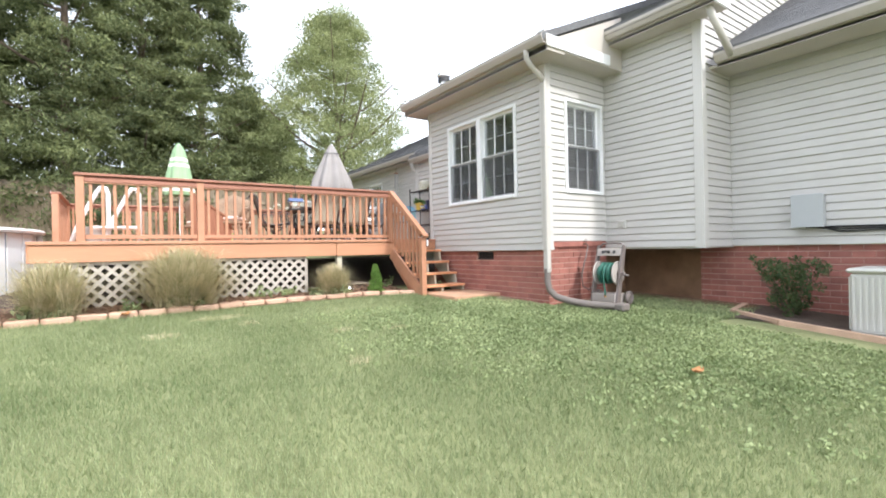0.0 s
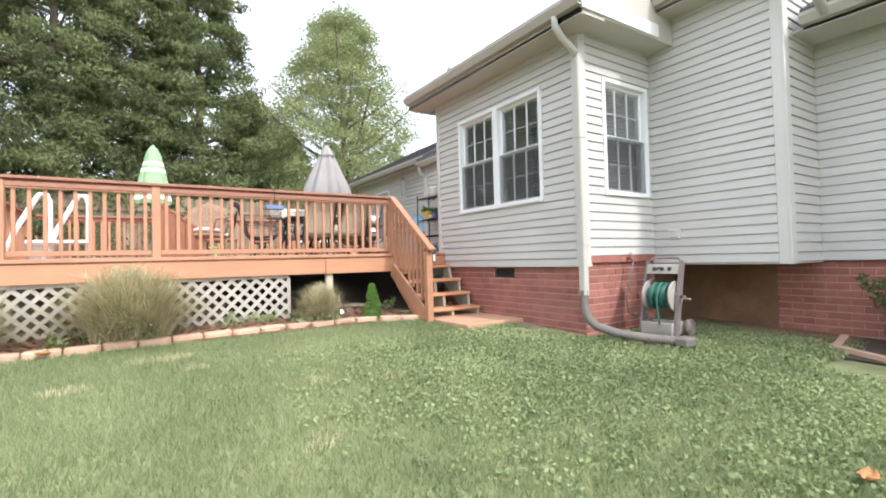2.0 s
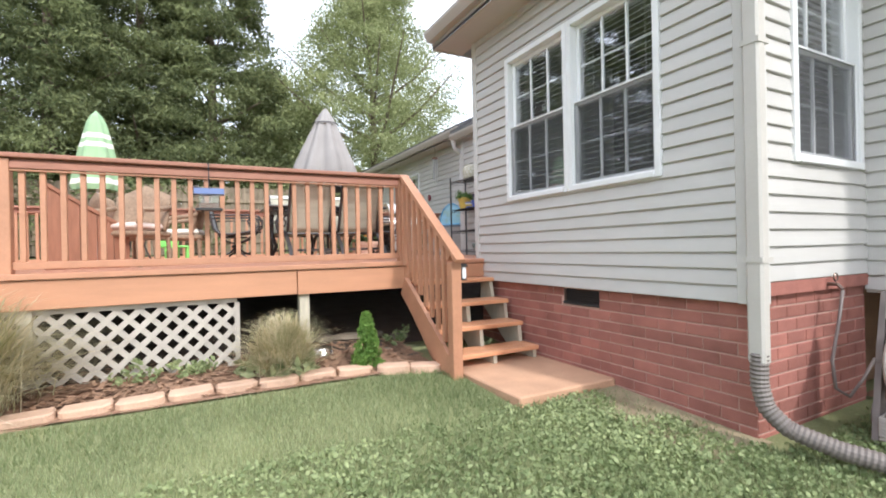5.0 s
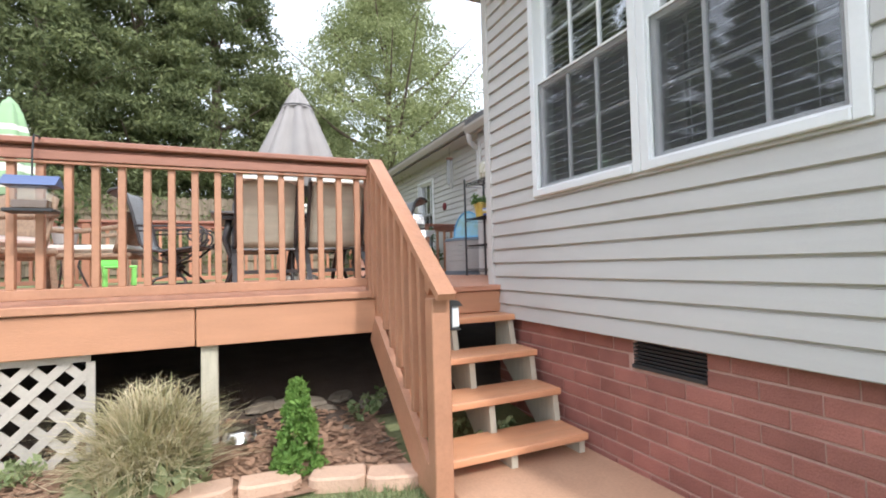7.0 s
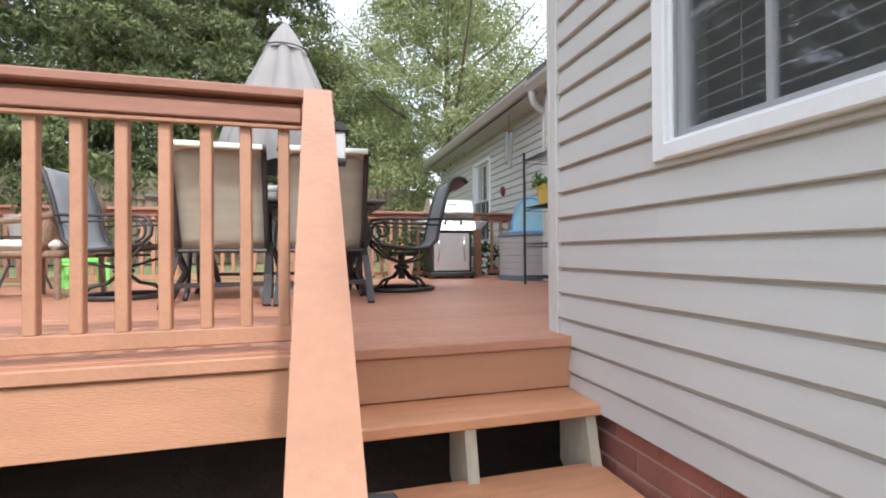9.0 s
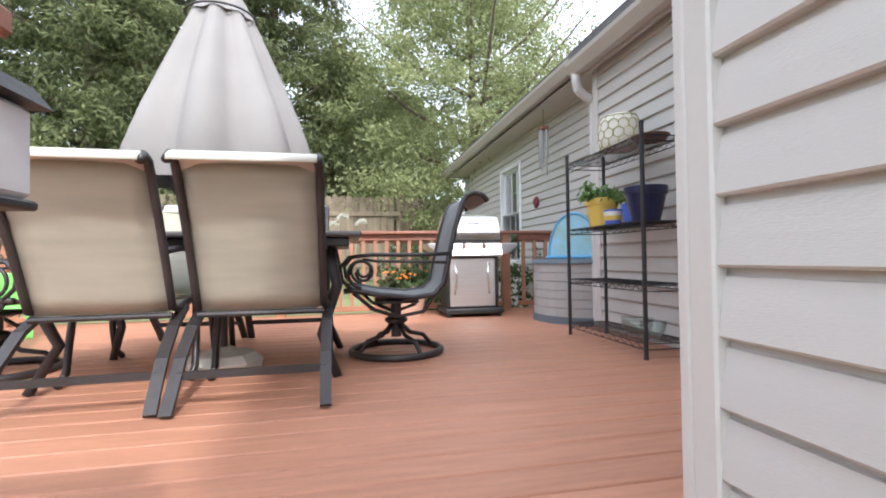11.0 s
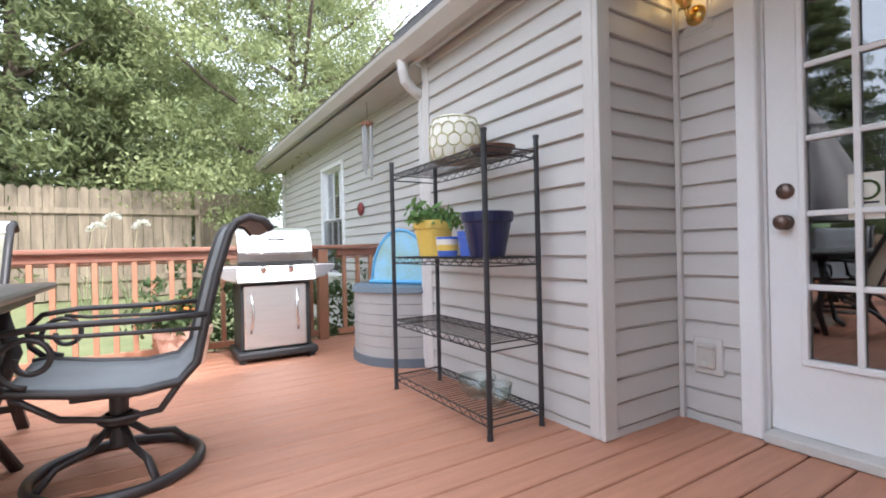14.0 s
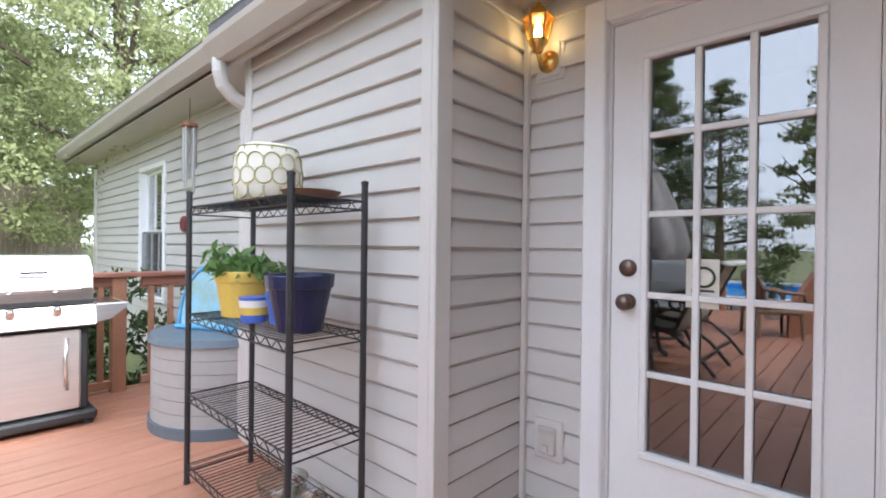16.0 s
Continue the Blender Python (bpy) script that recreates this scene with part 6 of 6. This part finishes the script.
for k in range(5):
    part("tray_rib", B(-0.176, -0.1705, -0.17, 0.17, 0.058 + k * 0.022, 0.066 + k * 0.022, 0.002), M_TAUPEL, tray)
top = part("top_tray", plate(bmesh.new(), [(0.0, -0.183, 0.73), (0.15, -0.183, 0.765), (0.165, -0.183, 0.84), (0.03, -0.183, 0.83)], 0.366, (0, 1, 0)), M_TAUPEL, hr)
for yy in (-0.09, 0.0, 0.09):
    part("nozzle_hole", lathe(bmesh.new(), [(0, 0.004), (0.024, 0.004), (0.026, 0)], 14), M_BLACKP, top, m=pose(0.012, yy, 0.785, 0, -73, 0))
part("nozzle", tube(bmesh.new(), [(-0.005, 0.0, 0.79), (-0.05, 0.01, 0.80), (-0.065, 0.03, 0.775)], 0.014, 8), M_BLACKP, top, "black spray nozzle")
part("handle", tube(bmesh.new(), [(0.1, -0.19, 0.86), (0.125, -0.15, 0.91), (0.13, 0.0, 0.915), (0.125, 0.15, 0.91), (0.1, 0.19, 0.86)], 0.014, 8), M_TAUPE, hr, smooth=True)
part("crank", tube(bmesh.new(), [(-0.02, -0.215, 0.47), (-0.02, -0.27, 0.47), (-0.06, -0.28, 0.455), (-0.09, -0.285, 0.45), (-0.09, -0.36, 0.45)], 0.014, 8), M_TAUPE, hr, smooth=True)
rh = random.Random(4)
for lay in range(3):
    coil = []
    n_t = (9, 8, 6)[lay]
    ph_ = rh.uniform(0, 6)
    for i in range(n_t * 18):
        a = i * 2 * math.pi / 18
        rr_ = 0.098 + 0.024 * lay + 0.005 * math.sin(a * 0.37 + ph_)
        wob_ = 0.012 * math.sin(a + ph_) + 0.008 * math.sin(0.5 * a)
        coil.append((-0.02 + rr_ * math.cos(a), (-0.125 + 0.25 * i / (n_t * 18)) * (1 - 0.12 * lay) + wob_, 0.47 + rr_ * math.sin(a)))
    part("hose_coil", tube(bmesh.new(), coil, 0.0135, 6), M_HOSE, hr, "green rubber hose", True)
part("hose_tail", tube(bmesh.new(), [(-0.15, -0.01, 0.55), (-0.178, -0.02, 0.44), (-0.185, -0.03, 0.32), (-0.19, -0.045, 0.2), (-0.192, -0.05, 0.15)], 0.0125, 6), M_HOSE, hr, smooth=True)
part("hose_end", tube(bmesh.new(), [(-0.192, -0.05, 0.15), (-0.193, -0.052, 0.125)], 0.015, 8), M_BRASS, hr)
sp = thing("garden_spigot", "bronze wall spigot with short leader hose", "spigot", (5.72, 4.33, 1.235))
part("valve", tube(bmesh.new(), [(0, 0.02, 0), (0, -0.06, 0), (0, -0.085, -0.03)], 0.012, 8), M_KNOB, sp)
part("wheel", tube(bmesh.new(), arc((0, -0.05, 0.045), 0.025, 0, 340, 14, "xz"), 0.005, 5, True), M_KNOB, sp)
part("leader_hose", tube(bmesh.new(), [(0, -0.085, -0.035), (-0.06, -0.09, -0.2), (-0.16, -0.09, -0.45), (-0.15, -0.1, -0.62), (-0.05, -0.13, -0.68), (0.05, -0.16, -0.58), (0.1, -0.2, -0.45)], 0.010, 6), M_TAUPE, sp, smooth=True)

dn = thing("downspout", "beige metal downspout at house corner", "downspout", (0, 0, 0))
YD = 4.30
part("outlet_elbow", tube(bmesh.new(), [(4.56, YD, 3.88), (4.56, YD, 3.78), (4.66, YD, 3.68), (4.82, YD, 3.60), (4.895, YD, 3.52)], 0.038, 10), M_DSP, dn, smooth=True)
part("pipe", B(4.86, 4.935, YD - 0.045, YD + 0.045, 0.84, 3.56, 0.012), M_DSP, dn)
for zz in (1.4, 2.6):
    part("strap", B(4.855, 4.96, YD - 0.05, YD + 0.05, zz, zz + 0.03), M_DSP, dn)
cp = thing("drain_pipe", "grey-brown corrugated drain pipe along brick base", "pipe", (0, 0, 0))
path_ = [(4.897, YD, 0.90), (4.895, YD, 0.72), (4.90, YD - 0.03, 0.60), (4.93, YD - 0.12, 0.51), (5.0, YD - 0.32, 0.455), (5.1, YD - 0.58, 0.425), (5.24, YD - 0.9, 0.41)]
bm = bmesh.new()
dense = []
for a, b in zip(path_, path_[1:]):
    n_ = max(2, int((Vector(b) - Vector(a)).length / 0.012))
    dense += [Vector(a).lerp(Vector(b), i / n_) for i in range(n_)]
for _ in range(6):
    dense = [dense[0]] + [(dense[i - 1] + dense[i] * 2 + dense[i + 1]) / 4 for i in range(1, len(dense) - 1)] + [dense[-1]]
rings = []
for i, p in enumerate(dense):
    d_ = (dense[min(i + 1, len(dense) - 1)] - dense[max(i - 1, 0)]).normalized()
    r_ = 0.049 if i % 2 else 0.043
    e_ = d_.cross(Vector((0.3, 1, 0.2))).normalized()
    o_ = d_.cross(e_)
    rings.append([bm.verts.new(p + (e_ * math.cos(q) + o_ * math.sin(q)) * r_) for q in np.linspace(0, 2 * math.pi, 15)[:-1]])
for a, b in zip(rings, rings[1:]):
    for k in range(14):
        bm.faces.new((a[k], a[(k + 1) % 14], b[(k + 1) % 14], b[k]))
part("corrugated_tube", bm, M_PIPE, cp)
part("end_adapter", B(5.17, 5.33, YD - 1.0, YD - 0.86, 0.36, 0.46, 0.02), M_PIPE, cp)
for nm, x_, y_, z0_, z1_ in (("kitchen", 6.02, 2.62, 3.6, 4.24), ("bedroom", 6.47, 10.32, 3.45, 3.66)):
    d2 = thing("downspout", "beige metal downspout elbow at eave end", "downspout", (0, 0, 0))
    part("outlet_elbow", tube(bmesh.new(), [(x_, y_, z1_), (x_, y_, z1_ - 0.08), (x_ + 0.12, y_ - 0.05, z1_ - 0.18), (x_ + 0.3, y_ - 0.1, z1_ - 0.28)] if nm == "bedroom" else [(x_, y_, z1_), (x_ + 0.1, y_ - 0.05, z1_ - 0.25), (x_ + 0.42, y_ - 0.1, z1_ - 0.62)], 0.045, 10), M_DSP, d2, smooth=True)
part("pipe", B(6.76, 6.815, 10.17, 10.25, 1.3, 3.4, 0.01), M_WHITE, d2)

ac = thing("air_conditioner", "beige metal outdoor air conditioner unit", "air conditioner", (6.45, 0.98, 0.17))
part("pad", B(-0.42, 0.42, -0.42, 0.42, 0, 0.08, 0.01), M_BIN, ac)
part("cabinet", B(-0.33, 0.33, -0.33, 0.33, 0.082, 0.70, 0.02), M_AC, ac)
part("top_cover", B(-0.36, 0.36, -0.36, 0.36, 0.702, 0.75, 0.02), M_AC, ac)
me = to_mesh(B(-0.345, -0.332, -0.012, 0.012, 0.12, 0.66, 0.003), "louver", M_AC)
for k in range(13):
    piece("louver", me, ac, (0, -0.3 + k * 0.05, 0))
me = to_mesh(B(-0.012, 0.012, 0.332, 0.345, 0.12, 0.66, 0.003), "louver", M_AC)
for k in range(13):
    piece("louver", me, ac, (-0.3 + k * 0.05, 0, 0))
eb = thing("electric_box", "grey metal electrical box on siding wall", "electric box", (7.08, 1.915, 1.58))
part("box_body", B(-0.13, 0.0, -0.155, 0.155, -0.2, 0.2, 0.008), M_EBOX, eb)
part("box_cover", B(-0.14, -0.131, -0.165, 0.165, -0.2, 0.21, 0.003), M_EBOX, eb)
for k in range(3):
    part("cable", tube(bmesh.new(), [(-0.04, -0.1 + 0.07 * k, -0.2), (-0.03, -0.3, -0.26 + 0.03 * k), (-0.02, -0.8, -0.25 + 0.02 * k), (-0.03, -1.6, -0.22 - 0.07 * k), (-0.02, -3.0, -0.26)], 0.011, 6), M_CABLE, eb, smooth=True)
vent = thing("foundation_vent", "black metal crawlspace vent in brick base", "vent", (0, 0, 0))
part("frame", B(4.985, 5.06, 5.552, 5.958, 1.012, 1.03), M_BLACKP, vent)
part("screen", B(5.03, 5.04, 5.552, 5.958, 1.03, 1.143), M_BLACKP, vent)
for k in range(6):
    part("louver", B(5.0, 5.025, 5.552, 5.958, 1.034 + k * 0.018, 1.04 + k * 0.018), M_BLACKP, vent)
fl = thing("roof_flue", "galvanised metal roof flue pipe with cap", "flue", (6.75, 9.3, 3.85))
part("pipe", tube(bmesh.new(), [(0, 0, 0), (0, 0, 1.55)], 0.11, 16), M_STEEL, fl)
part("storm_collar", lathe(bmesh.new(), [(0.11, 0.3), (0.17, 0.27), (0.17, 0.26)], 16), M_STEEL, fl)
part("cap_band", lathe(bmesh.new(), [(0.15, 1.52), (0.15, 1.62)], 18), M_BLACKP, fl)
part("cap", lathe(bmesh.new(), [(0, 1.78), (0.1, 1.77), (0.17, 1.72), (0.17, 1.66), (0.14, 1.64), (0, 1.64)], 18), M_STEEL, fl)

# ---- planting beds ----
ys_b = np.linspace(6.5, 7.3, 6)
tagged(new("ground_bed_mulch", ground_mesh("ground_bed_mulch", np.linspace(-2.2, 4.0, 30), ys_b, M_MULCH, 0.02)), "bark mulch bed in front of deck", "mulch bed", kind="structure")
tagged(new("ground_under_deck", ground_mesh("ground_under_deck", np.linspace(-1.5, 6.9, 20), np.linspace(7.25, 11.9, 12), M_SOIL, 0.026)), "dark bare soil under the deck", "soil", kind="structure")
tagged(new("ground_house_bed", ground_mesh("ground_house_bed", np.linspace(6.0, 7.3, 12), np.linspace(-3.0, 2.5, 20), M_SOIL, 0.02)), "dark mulch bed along the house", "mulch bed", kind="structure")
# earth below the bay shares the brown with the overhang's shade in it
tagged(new("ground_overhang", ground_mesh("ground_overhang", np.linspace(6.35, 7.3, 8), np.linspace(2.5, 4.4, 12), M_SHADEDBLOCK, 0.02)), "bare earth under overhanging bay, darkened for its shade", "soil", kind="structure")
tagged(new("ground_wall_foot", ground_mesh("ground_wall_foot", np.linspace(4.5, 5.02, 12), np.linspace(4.3, 5.41, 16), M_EARTH, 0.012)), "bare tan earth along the brick wall", "soil", kind="structure")
rb = random.Random(9)
rc = np.random.default_rng(17)
n_c = 5200
cx, cy = rc.uniform(-1.8, 4.0, n_c), rc.uniform(6.56, 7.5, n_c)
cz = ground_zs(cx, cy) + 0.026 + rc.uniform(0, 0.015, n_c)
ang, ln_, tl = rc.uniform(0, 6.28, n_c), rc.uniform(0.012, 0.034, n_c), rc.uniform(-0.4, 0.4, n_c)
d1 = np.stack([np.cos(ang) * ln_, np.sin(ang) * ln_, tl * ln_], 1)
d2_ = np.stack([-np.sin(ang) * ln_ * 0.5, np.cos(ang) * ln_ * 0.5, 0 * ang], 1)
pc = np.stack([cx, cy, cz], 1)
v = np.stack([pc - d1 - d2_, pc + d1 - d2_, pc + d1 * 0.8 + d2_, pc - d1 + d2_], 1).reshape(-1, 3)
tagged(new("mulch_chips", soup("mulch_chips", v, np.arange(len(v)).reshape(-1, 4), M_MULCH)), "loose brown bark mulch chips", "mulch", kind="stuff")
edge = thing("garden_edging", "tan scalloped concrete edging blocks round flower bed", "edging")
xs_e = list(np.arange(-2.1, 3.6, 0.3))
for k, x_ in enumerate(xs_e):
    yy = 6.47 + 0.17 * smooth_step(-1.4, 2.4, x_) + 0.012 * math.sin(k * 2.3)
    w_ = 0.145
    bm = plate(bmesh.new(), [(-w_, -0.05, 0), (-w_ * 0.7, -0.085, 0), (w_ * 0.7, -0.085, 0), (w_, -0.05, 0), (w_ * 0.93, 0.07, 0), (-w_ * 0.93, 0.07, 0)], 0.085, (0, 0, 1))
    bmesh.ops.bevel(bm, geom=list(bm.edges), offset=0.01, segments=1, affect="EDGES")
    part("edging_block", bm, M_STONE, edge, m=pose(x_, yy, ground_z(x_, yy) - 0.02, rb.uniform(-3, 3), rb.uniform(-2, 2), rb.uniform(-4, 6)))
for k in range(2):
    x_, yy = 3.62 + k * 0.26, 6.56 - k * 0.1
    bm = plate(bmesh.new(), [(-0.14, -0.05, 0), (-0.1, -0.085, 0), (0.1, -0.085, 0), (0.14, -0.05, 0), (0.13, 0.07, 0), (-0.13, 0.07, 0)], 0.085, (0, 0, 1))
    bmesh.ops.bevel(bm, geom=list(bm.edges), offset=0.01, segments=1, affect="EDGES")
    part("edging_block", bm, M_STONE, edge, m=pose(x_, yy, ground_z(x_, yy) - 0.02, 0, 0, -18))
he = thing("timber_edging", "weathered timber edging of house bed", "edging")
pts_h = [(6.95, 2.62), (6.3, 2.5), (6.02, 1.9), (5.95, 1.0), (5.95, -0.4), (5.95, -2.8)]
for a, b in zip(pts_h, pts_h[1:]):
    part("timber", bar(bmesh.new(), (*a, ground_z(*a) + 0.02), (*b, ground_z(*b) + 0.02), 0.07, 0.08), M_STONE, he)


def tuft(x, y, h, r, n, seed, label):
    """An ornamental grass: arching blades of several segments from one root."""
    g_ = np.random.default_rng(seed)
    z0_ = ground_z(x, y) + 0.01
    a = g_.uniform(0, 6.283, n)
    lobe = 1 + 0.16 * np.sin(a * 3 + seed) + 0.1 * np.sin(a * 7 + 2 * seed)
    out = r * g_.random(n) ** 0.75 * lobe * np.where(g_.random(n) < 0.12, 1.25, 1.0)
    hh = h * g_.uniform(0.35, 1.12, n) * (1 - 0.38 * (out / r) ** 2).clip(0.25)
    base = np.stack([x + g_.normal(size=n) * 0.17 * r, y + g_.normal(size=n) * 0.13 * r, np.full(n, z0_)], 1)
    side = np.stack([-np.sin(a + g_.normal(size=n) * 0.5), np.cos(a), 0 * a], 1)
    vs = []
    for s_, wd in ((0, 0.0025), (0.35, 0.003), (0.7, 0.0024), (1.0, 0.0006)):
        px = base.copy()
        px[:, 0] += np.cos(a) * out * s_ ** 1.6 + g_.normal(size=n) * 0.05 * s_
        px[:, 1] += np.sin(a) * out * s_ ** 1.6 + g_.normal(size=n) * 0.05 * s_
        px[:, 2] += hh * (s_ * 1.75 - 0.85 * s_ ** 2.2)
        vs += [px - side * wd, px + side * wd]
    V = np.stack(vs, 1).reshape(-1, 3)
    i0 = np.arange(n) * 8
    F = np.concatenate([np.stack([i0 + k, i0 + k + 1, i0 + k + 3, i0 + k + 2], 1) for k in (0, 2, 4)])
    t = thing("ornamental_grass", label, "grass plant", (0, 0, 0), group="ornamental grasses")
    ob = new("blades", soup("blades", V, F, M_STRAW))
    ob.parent = t
    cs = np.stack([x + g_.normal(size=40) * 0.12, y + g_.normal(size=40) * 0.1, np.full(40, z0_ + 0.06), np.full(40, 0.1)], 1)
    v_, f_ = crown_soup(g_, cs, 14, 0.05)
    ob = new("base_thatch", soup("base_thatch", v_, f_, M_GRASS))
    ob.parent = t


tuft(0.68, 6.86, 0.86, 0.80, 5600, 31, "large tan and green ornamental grass clump")
tuft(2.76, 6.85, 0.55, 0.38, 2700, 32, "rounded green-tan ornamental grass clump")
tuft(-0.68, 6.82, 0.70, 0.56, 3600, 33, "dry tan ornamental grass clump by pool")
cf = thing("dwarf_conifer", "small bright green conical dwarf conifer", "shrub", (3.45, 6.74, ground_z(3.45, 6.74)))
part("trunk", tube(bmesh.new(), [(0, 0, -0.02), (0, 0, 0.4)], 0.012, 6, r1=0.004), M_BARK, cf)
g_ = np.random.default_rng(41)
k_ = 170
tt = g_.random(k_) ** 1.3
aa = g_.uniform(0, 6.28, k_)
rr = 0.125 * (1 - tt) ** 0.75 * g_.uniform(0.6, 1, k_) + 0.008
cs = np.stack([rr * np.cos(aa), rr * np.sin(aa), 0.03 + 0.45 * tt, np.full(k_, 0.03)], 1)
v_, f_ = crown_soup(g_, cs, 34, 0.014, droop=-0.8)
ob = new("foliage", soup("foliage", v_, f_, M_CONIFER))
ob.parent = cf
sh = thing("shrub", "rounded dark green shrub beside house wall", "shrub", (6.6, 2.0, ground_z(6.6, 2.0)))
bm = bmesh.new()
for k in range(12):
    a = k * 2.4
    tube(bm, [(0, 0, 0), (0.12 * math.cos(a), 0.12 * math.sin(a), 0.25), (0.3 * math.cos(a), 0.3 * math.sin(a), 0.5 + 0.12 * math.sin(k))], 0.009, 5, r1=0.003)
part("stems", bm, M_BARK, sh)
k_ = 120
aa, tt = g_.uniform(0, 6.28, k_), g_.random(k_)
rr = (0.12 + 0.3 * tt) * g_.uniform(0.4, 1.1, k_)
cs = np.stack([rr * np.cos(aa), rr * np.sin(aa), 0.12 + 0.55 * tt + g_.normal(size=k_) * 0.04, np.full(k_, 0.06)], 1)
v_, f_ = crown_soup(g_, cs, 26, 0.022)
ob = new("foliage", soup("foliage", v_, f_, M_SHRUB))
ob.parent = sh
nb = thing("shrub", "flowering green bushes beyond the deck railing", "shrub", (5.9, 12.35, ground_z(5.9, 12.35)))
part("stems", tube(bmesh.new(), [(0, 0, -0.1), (0, 0, 0.5)], 0.02, 6), M_BARK, nb)
k_ = 160
cs = np.stack([g_.normal(size=k_) * 0.45, g_.normal(size=k_) * 0.18, g_.uniform(0.1, 1.15, k_), np.full(k_, 0.11)], 1)
v_, f_ = crown_soup(g_, cs, 30, 0.035)
ob = new("foliage", soup("foliage", v_, f_, M_SHRUB))
ob.parent = nb
db = thing("dog_bowl", "stainless steel dog bowl on the mulch", "bowl", (3.17, 7.22, ground_z(3.17, 7.22) + 0.03))
part("bowl_body", lathe(bmesh.new(), [(0.1, 0), (0.085, 0.06), (0.075, 0.062), (0.06, 0.015), (0, 0.012)], 24), M_STEELL, db, smooth=True)
M_FIELD = mat("field_stone", (0.20, 0.165, 0.125), 0.9, v=0.25, s=9, bump=0.6, bs=60, rnd=0.2)
rs_ = random.Random(23)
for x_, y_, r_ in ((3.55, 7.62, 0.17), (3.86, 7.66, 0.12), (4.05, 7.48, 0.13), (3.32, 7.68, 0.14), (3.72, 7.5, 0.08), (3.95, 6.9, 0.05), (3.8, 7.15, 0.045), (3.62, 7.1, 0.035)):
    rk = thing("stone", "rough tan field stone lying on soil under deck", "stone", (x_, y_, ground_z(x_, y_) + 0.015), rs_.uniform(0, 180), group="stones under the deck")
    bm = lathe(bmesh.new(), [(0, 0), (0.8, 0.0), (1.0, 0.18), (0.9, 0.38), (0.55, 0.5), (0, 0.53)], 9)
    for v_ in bm.verts:
        j_ = rs_.uniform(0.8, 1.18)
        v_.co = Vector((v_.co.x * r_ * j_ * 1.2, v_.co.y * r_ * j_ * 0.75, v_.co.z * r_ * rs_.uniform(0.55, 0.8)))
    part("stone_body", bm, M_FIELD, rk)
for x_, y_, k_ in ((4.62, 6.55, 14), (4.3, 6.78, 9), (3.95, 7.32, 9), (2.15, 7.14, 14), (1.7, 7.1, 10), (0.1, 6.75, 12)):
    wd = thing("weed", "low green broad-leaved weed on soil", "weed", (x_, y_, ground_z(x_, y_) + 0.02), group="weeds in the bed")
    rw = np.random.default_rng(int(x_ * 100))
    cs = np.stack([rw.normal(size=k_) * 0.09, rw.normal(size=k_) * 0.06, np.abs(rw.normal(size=k_)) * 0.05 + 0.02, np.full(k_, 0.05)], 1)
    v_, f_ = crown_soup(rw, cs, 12, 0.024, slim=0.55)
    ob = new("foliage", soup("foliage", v_, f_, M_WEED))
    ob.parent = wd
for x_, y_, h_ in ((4.2, 15.6, 1.35), (4.55, 15.7, 1.25), (4.0, 15.8, 1.2)):
    z_ = ground_z(x_, y_)
    pg = thing("plume_grass", "tall grass with pale feathery plume before fence", "grass plant", (x_, y_, z_), group="plume grasses")
    rw = np.random.default_rng(int(h_ * 100))
    bm = bmesh.new()
    for q in range(14):
        a_ = q * 2.4
        tube(bm, [(0.02 * math.cos(a_), 0.02 * math.sin(a_), 0), (0.14 * math.cos(a_), 0.14 * math.sin(a_), 0.4), (0.36 * math.cos(a_), 0.36 * math.sin(a_), 0.5 + 0.1 * math.sin(q))], 0.008, 4, r1=0.002)
    part("blades", bm, M_WEED, pg)
    part("stalk", tube(bmesh.new(), [(0, 0, 0), (0.03, 0, h_ * 0.6), (0.1, 0, h_)], 0.006, 5, r1=0.003), M_STRAW, pg)
    cs = np.stack([0.1 + np.linspace(-0.05, 0.14, 16), np.zeros(16), h_ + 0.08 * np.sin(np.linspace(0, 2.6, 16)), np.full(16, 0.035)], 1)
    v_, f_ = crown_soup(rw, cs, 22, 0.025, slim=0.2)
    ob = new("plume", soup("plume", v_, f_, M_CREAM))
    ob.parent = pg
for k, (x_, y_, r_) in enumerate(((3.5, 1.56, 0.06), (0.02, 6.38, 0.07))):
    lf = thing("fallen_leaf", "curled dry brown leaf on lawn", "leaf", (x_, y_, ground_z(x_, y_) + 0.045), k * 50, group="fallen leaves")
    rows_ = [[(u * r_, v2 * r_ * 0.7 * (1 - u * u * 0.7), 0.35 * r_ * (v2 * v2 + u * u)) for v2 in (-1, -0.4, 0.4, 1)] for u in (-1, -0.6, 0, 0.6, 1)]
    part("blade", sheet(bmesh.new(), rows_, 0.002), M_LEAFDRY, lf, smooth=True)
nh = thing("neighbour_house", "distant grey gabled house beyond the fence", "house", (6.7, 45.0, 2.4))
part("wall", plate(bmesh.new(), [(-2.9, 0, 0), (2.9, 0, 0), (2.9, 0, 2.6), (0, 0, 5.5), (-2.9, 0, 2.6)], 8.0, (0, 1, 0)), M_EBOX, nh)
for sg in (-1, 1):
    part("roof", plate(bmesh.new(), [(0, -0.3, 5.54), (sg * 3.3, -0.3, 2.24), (sg * 3.3, -0.3, 2.4), (0, -0.3, 5.7)], 8.6, (0, 1, 0)), M_SHINGLE, nh)

lay_bricks()

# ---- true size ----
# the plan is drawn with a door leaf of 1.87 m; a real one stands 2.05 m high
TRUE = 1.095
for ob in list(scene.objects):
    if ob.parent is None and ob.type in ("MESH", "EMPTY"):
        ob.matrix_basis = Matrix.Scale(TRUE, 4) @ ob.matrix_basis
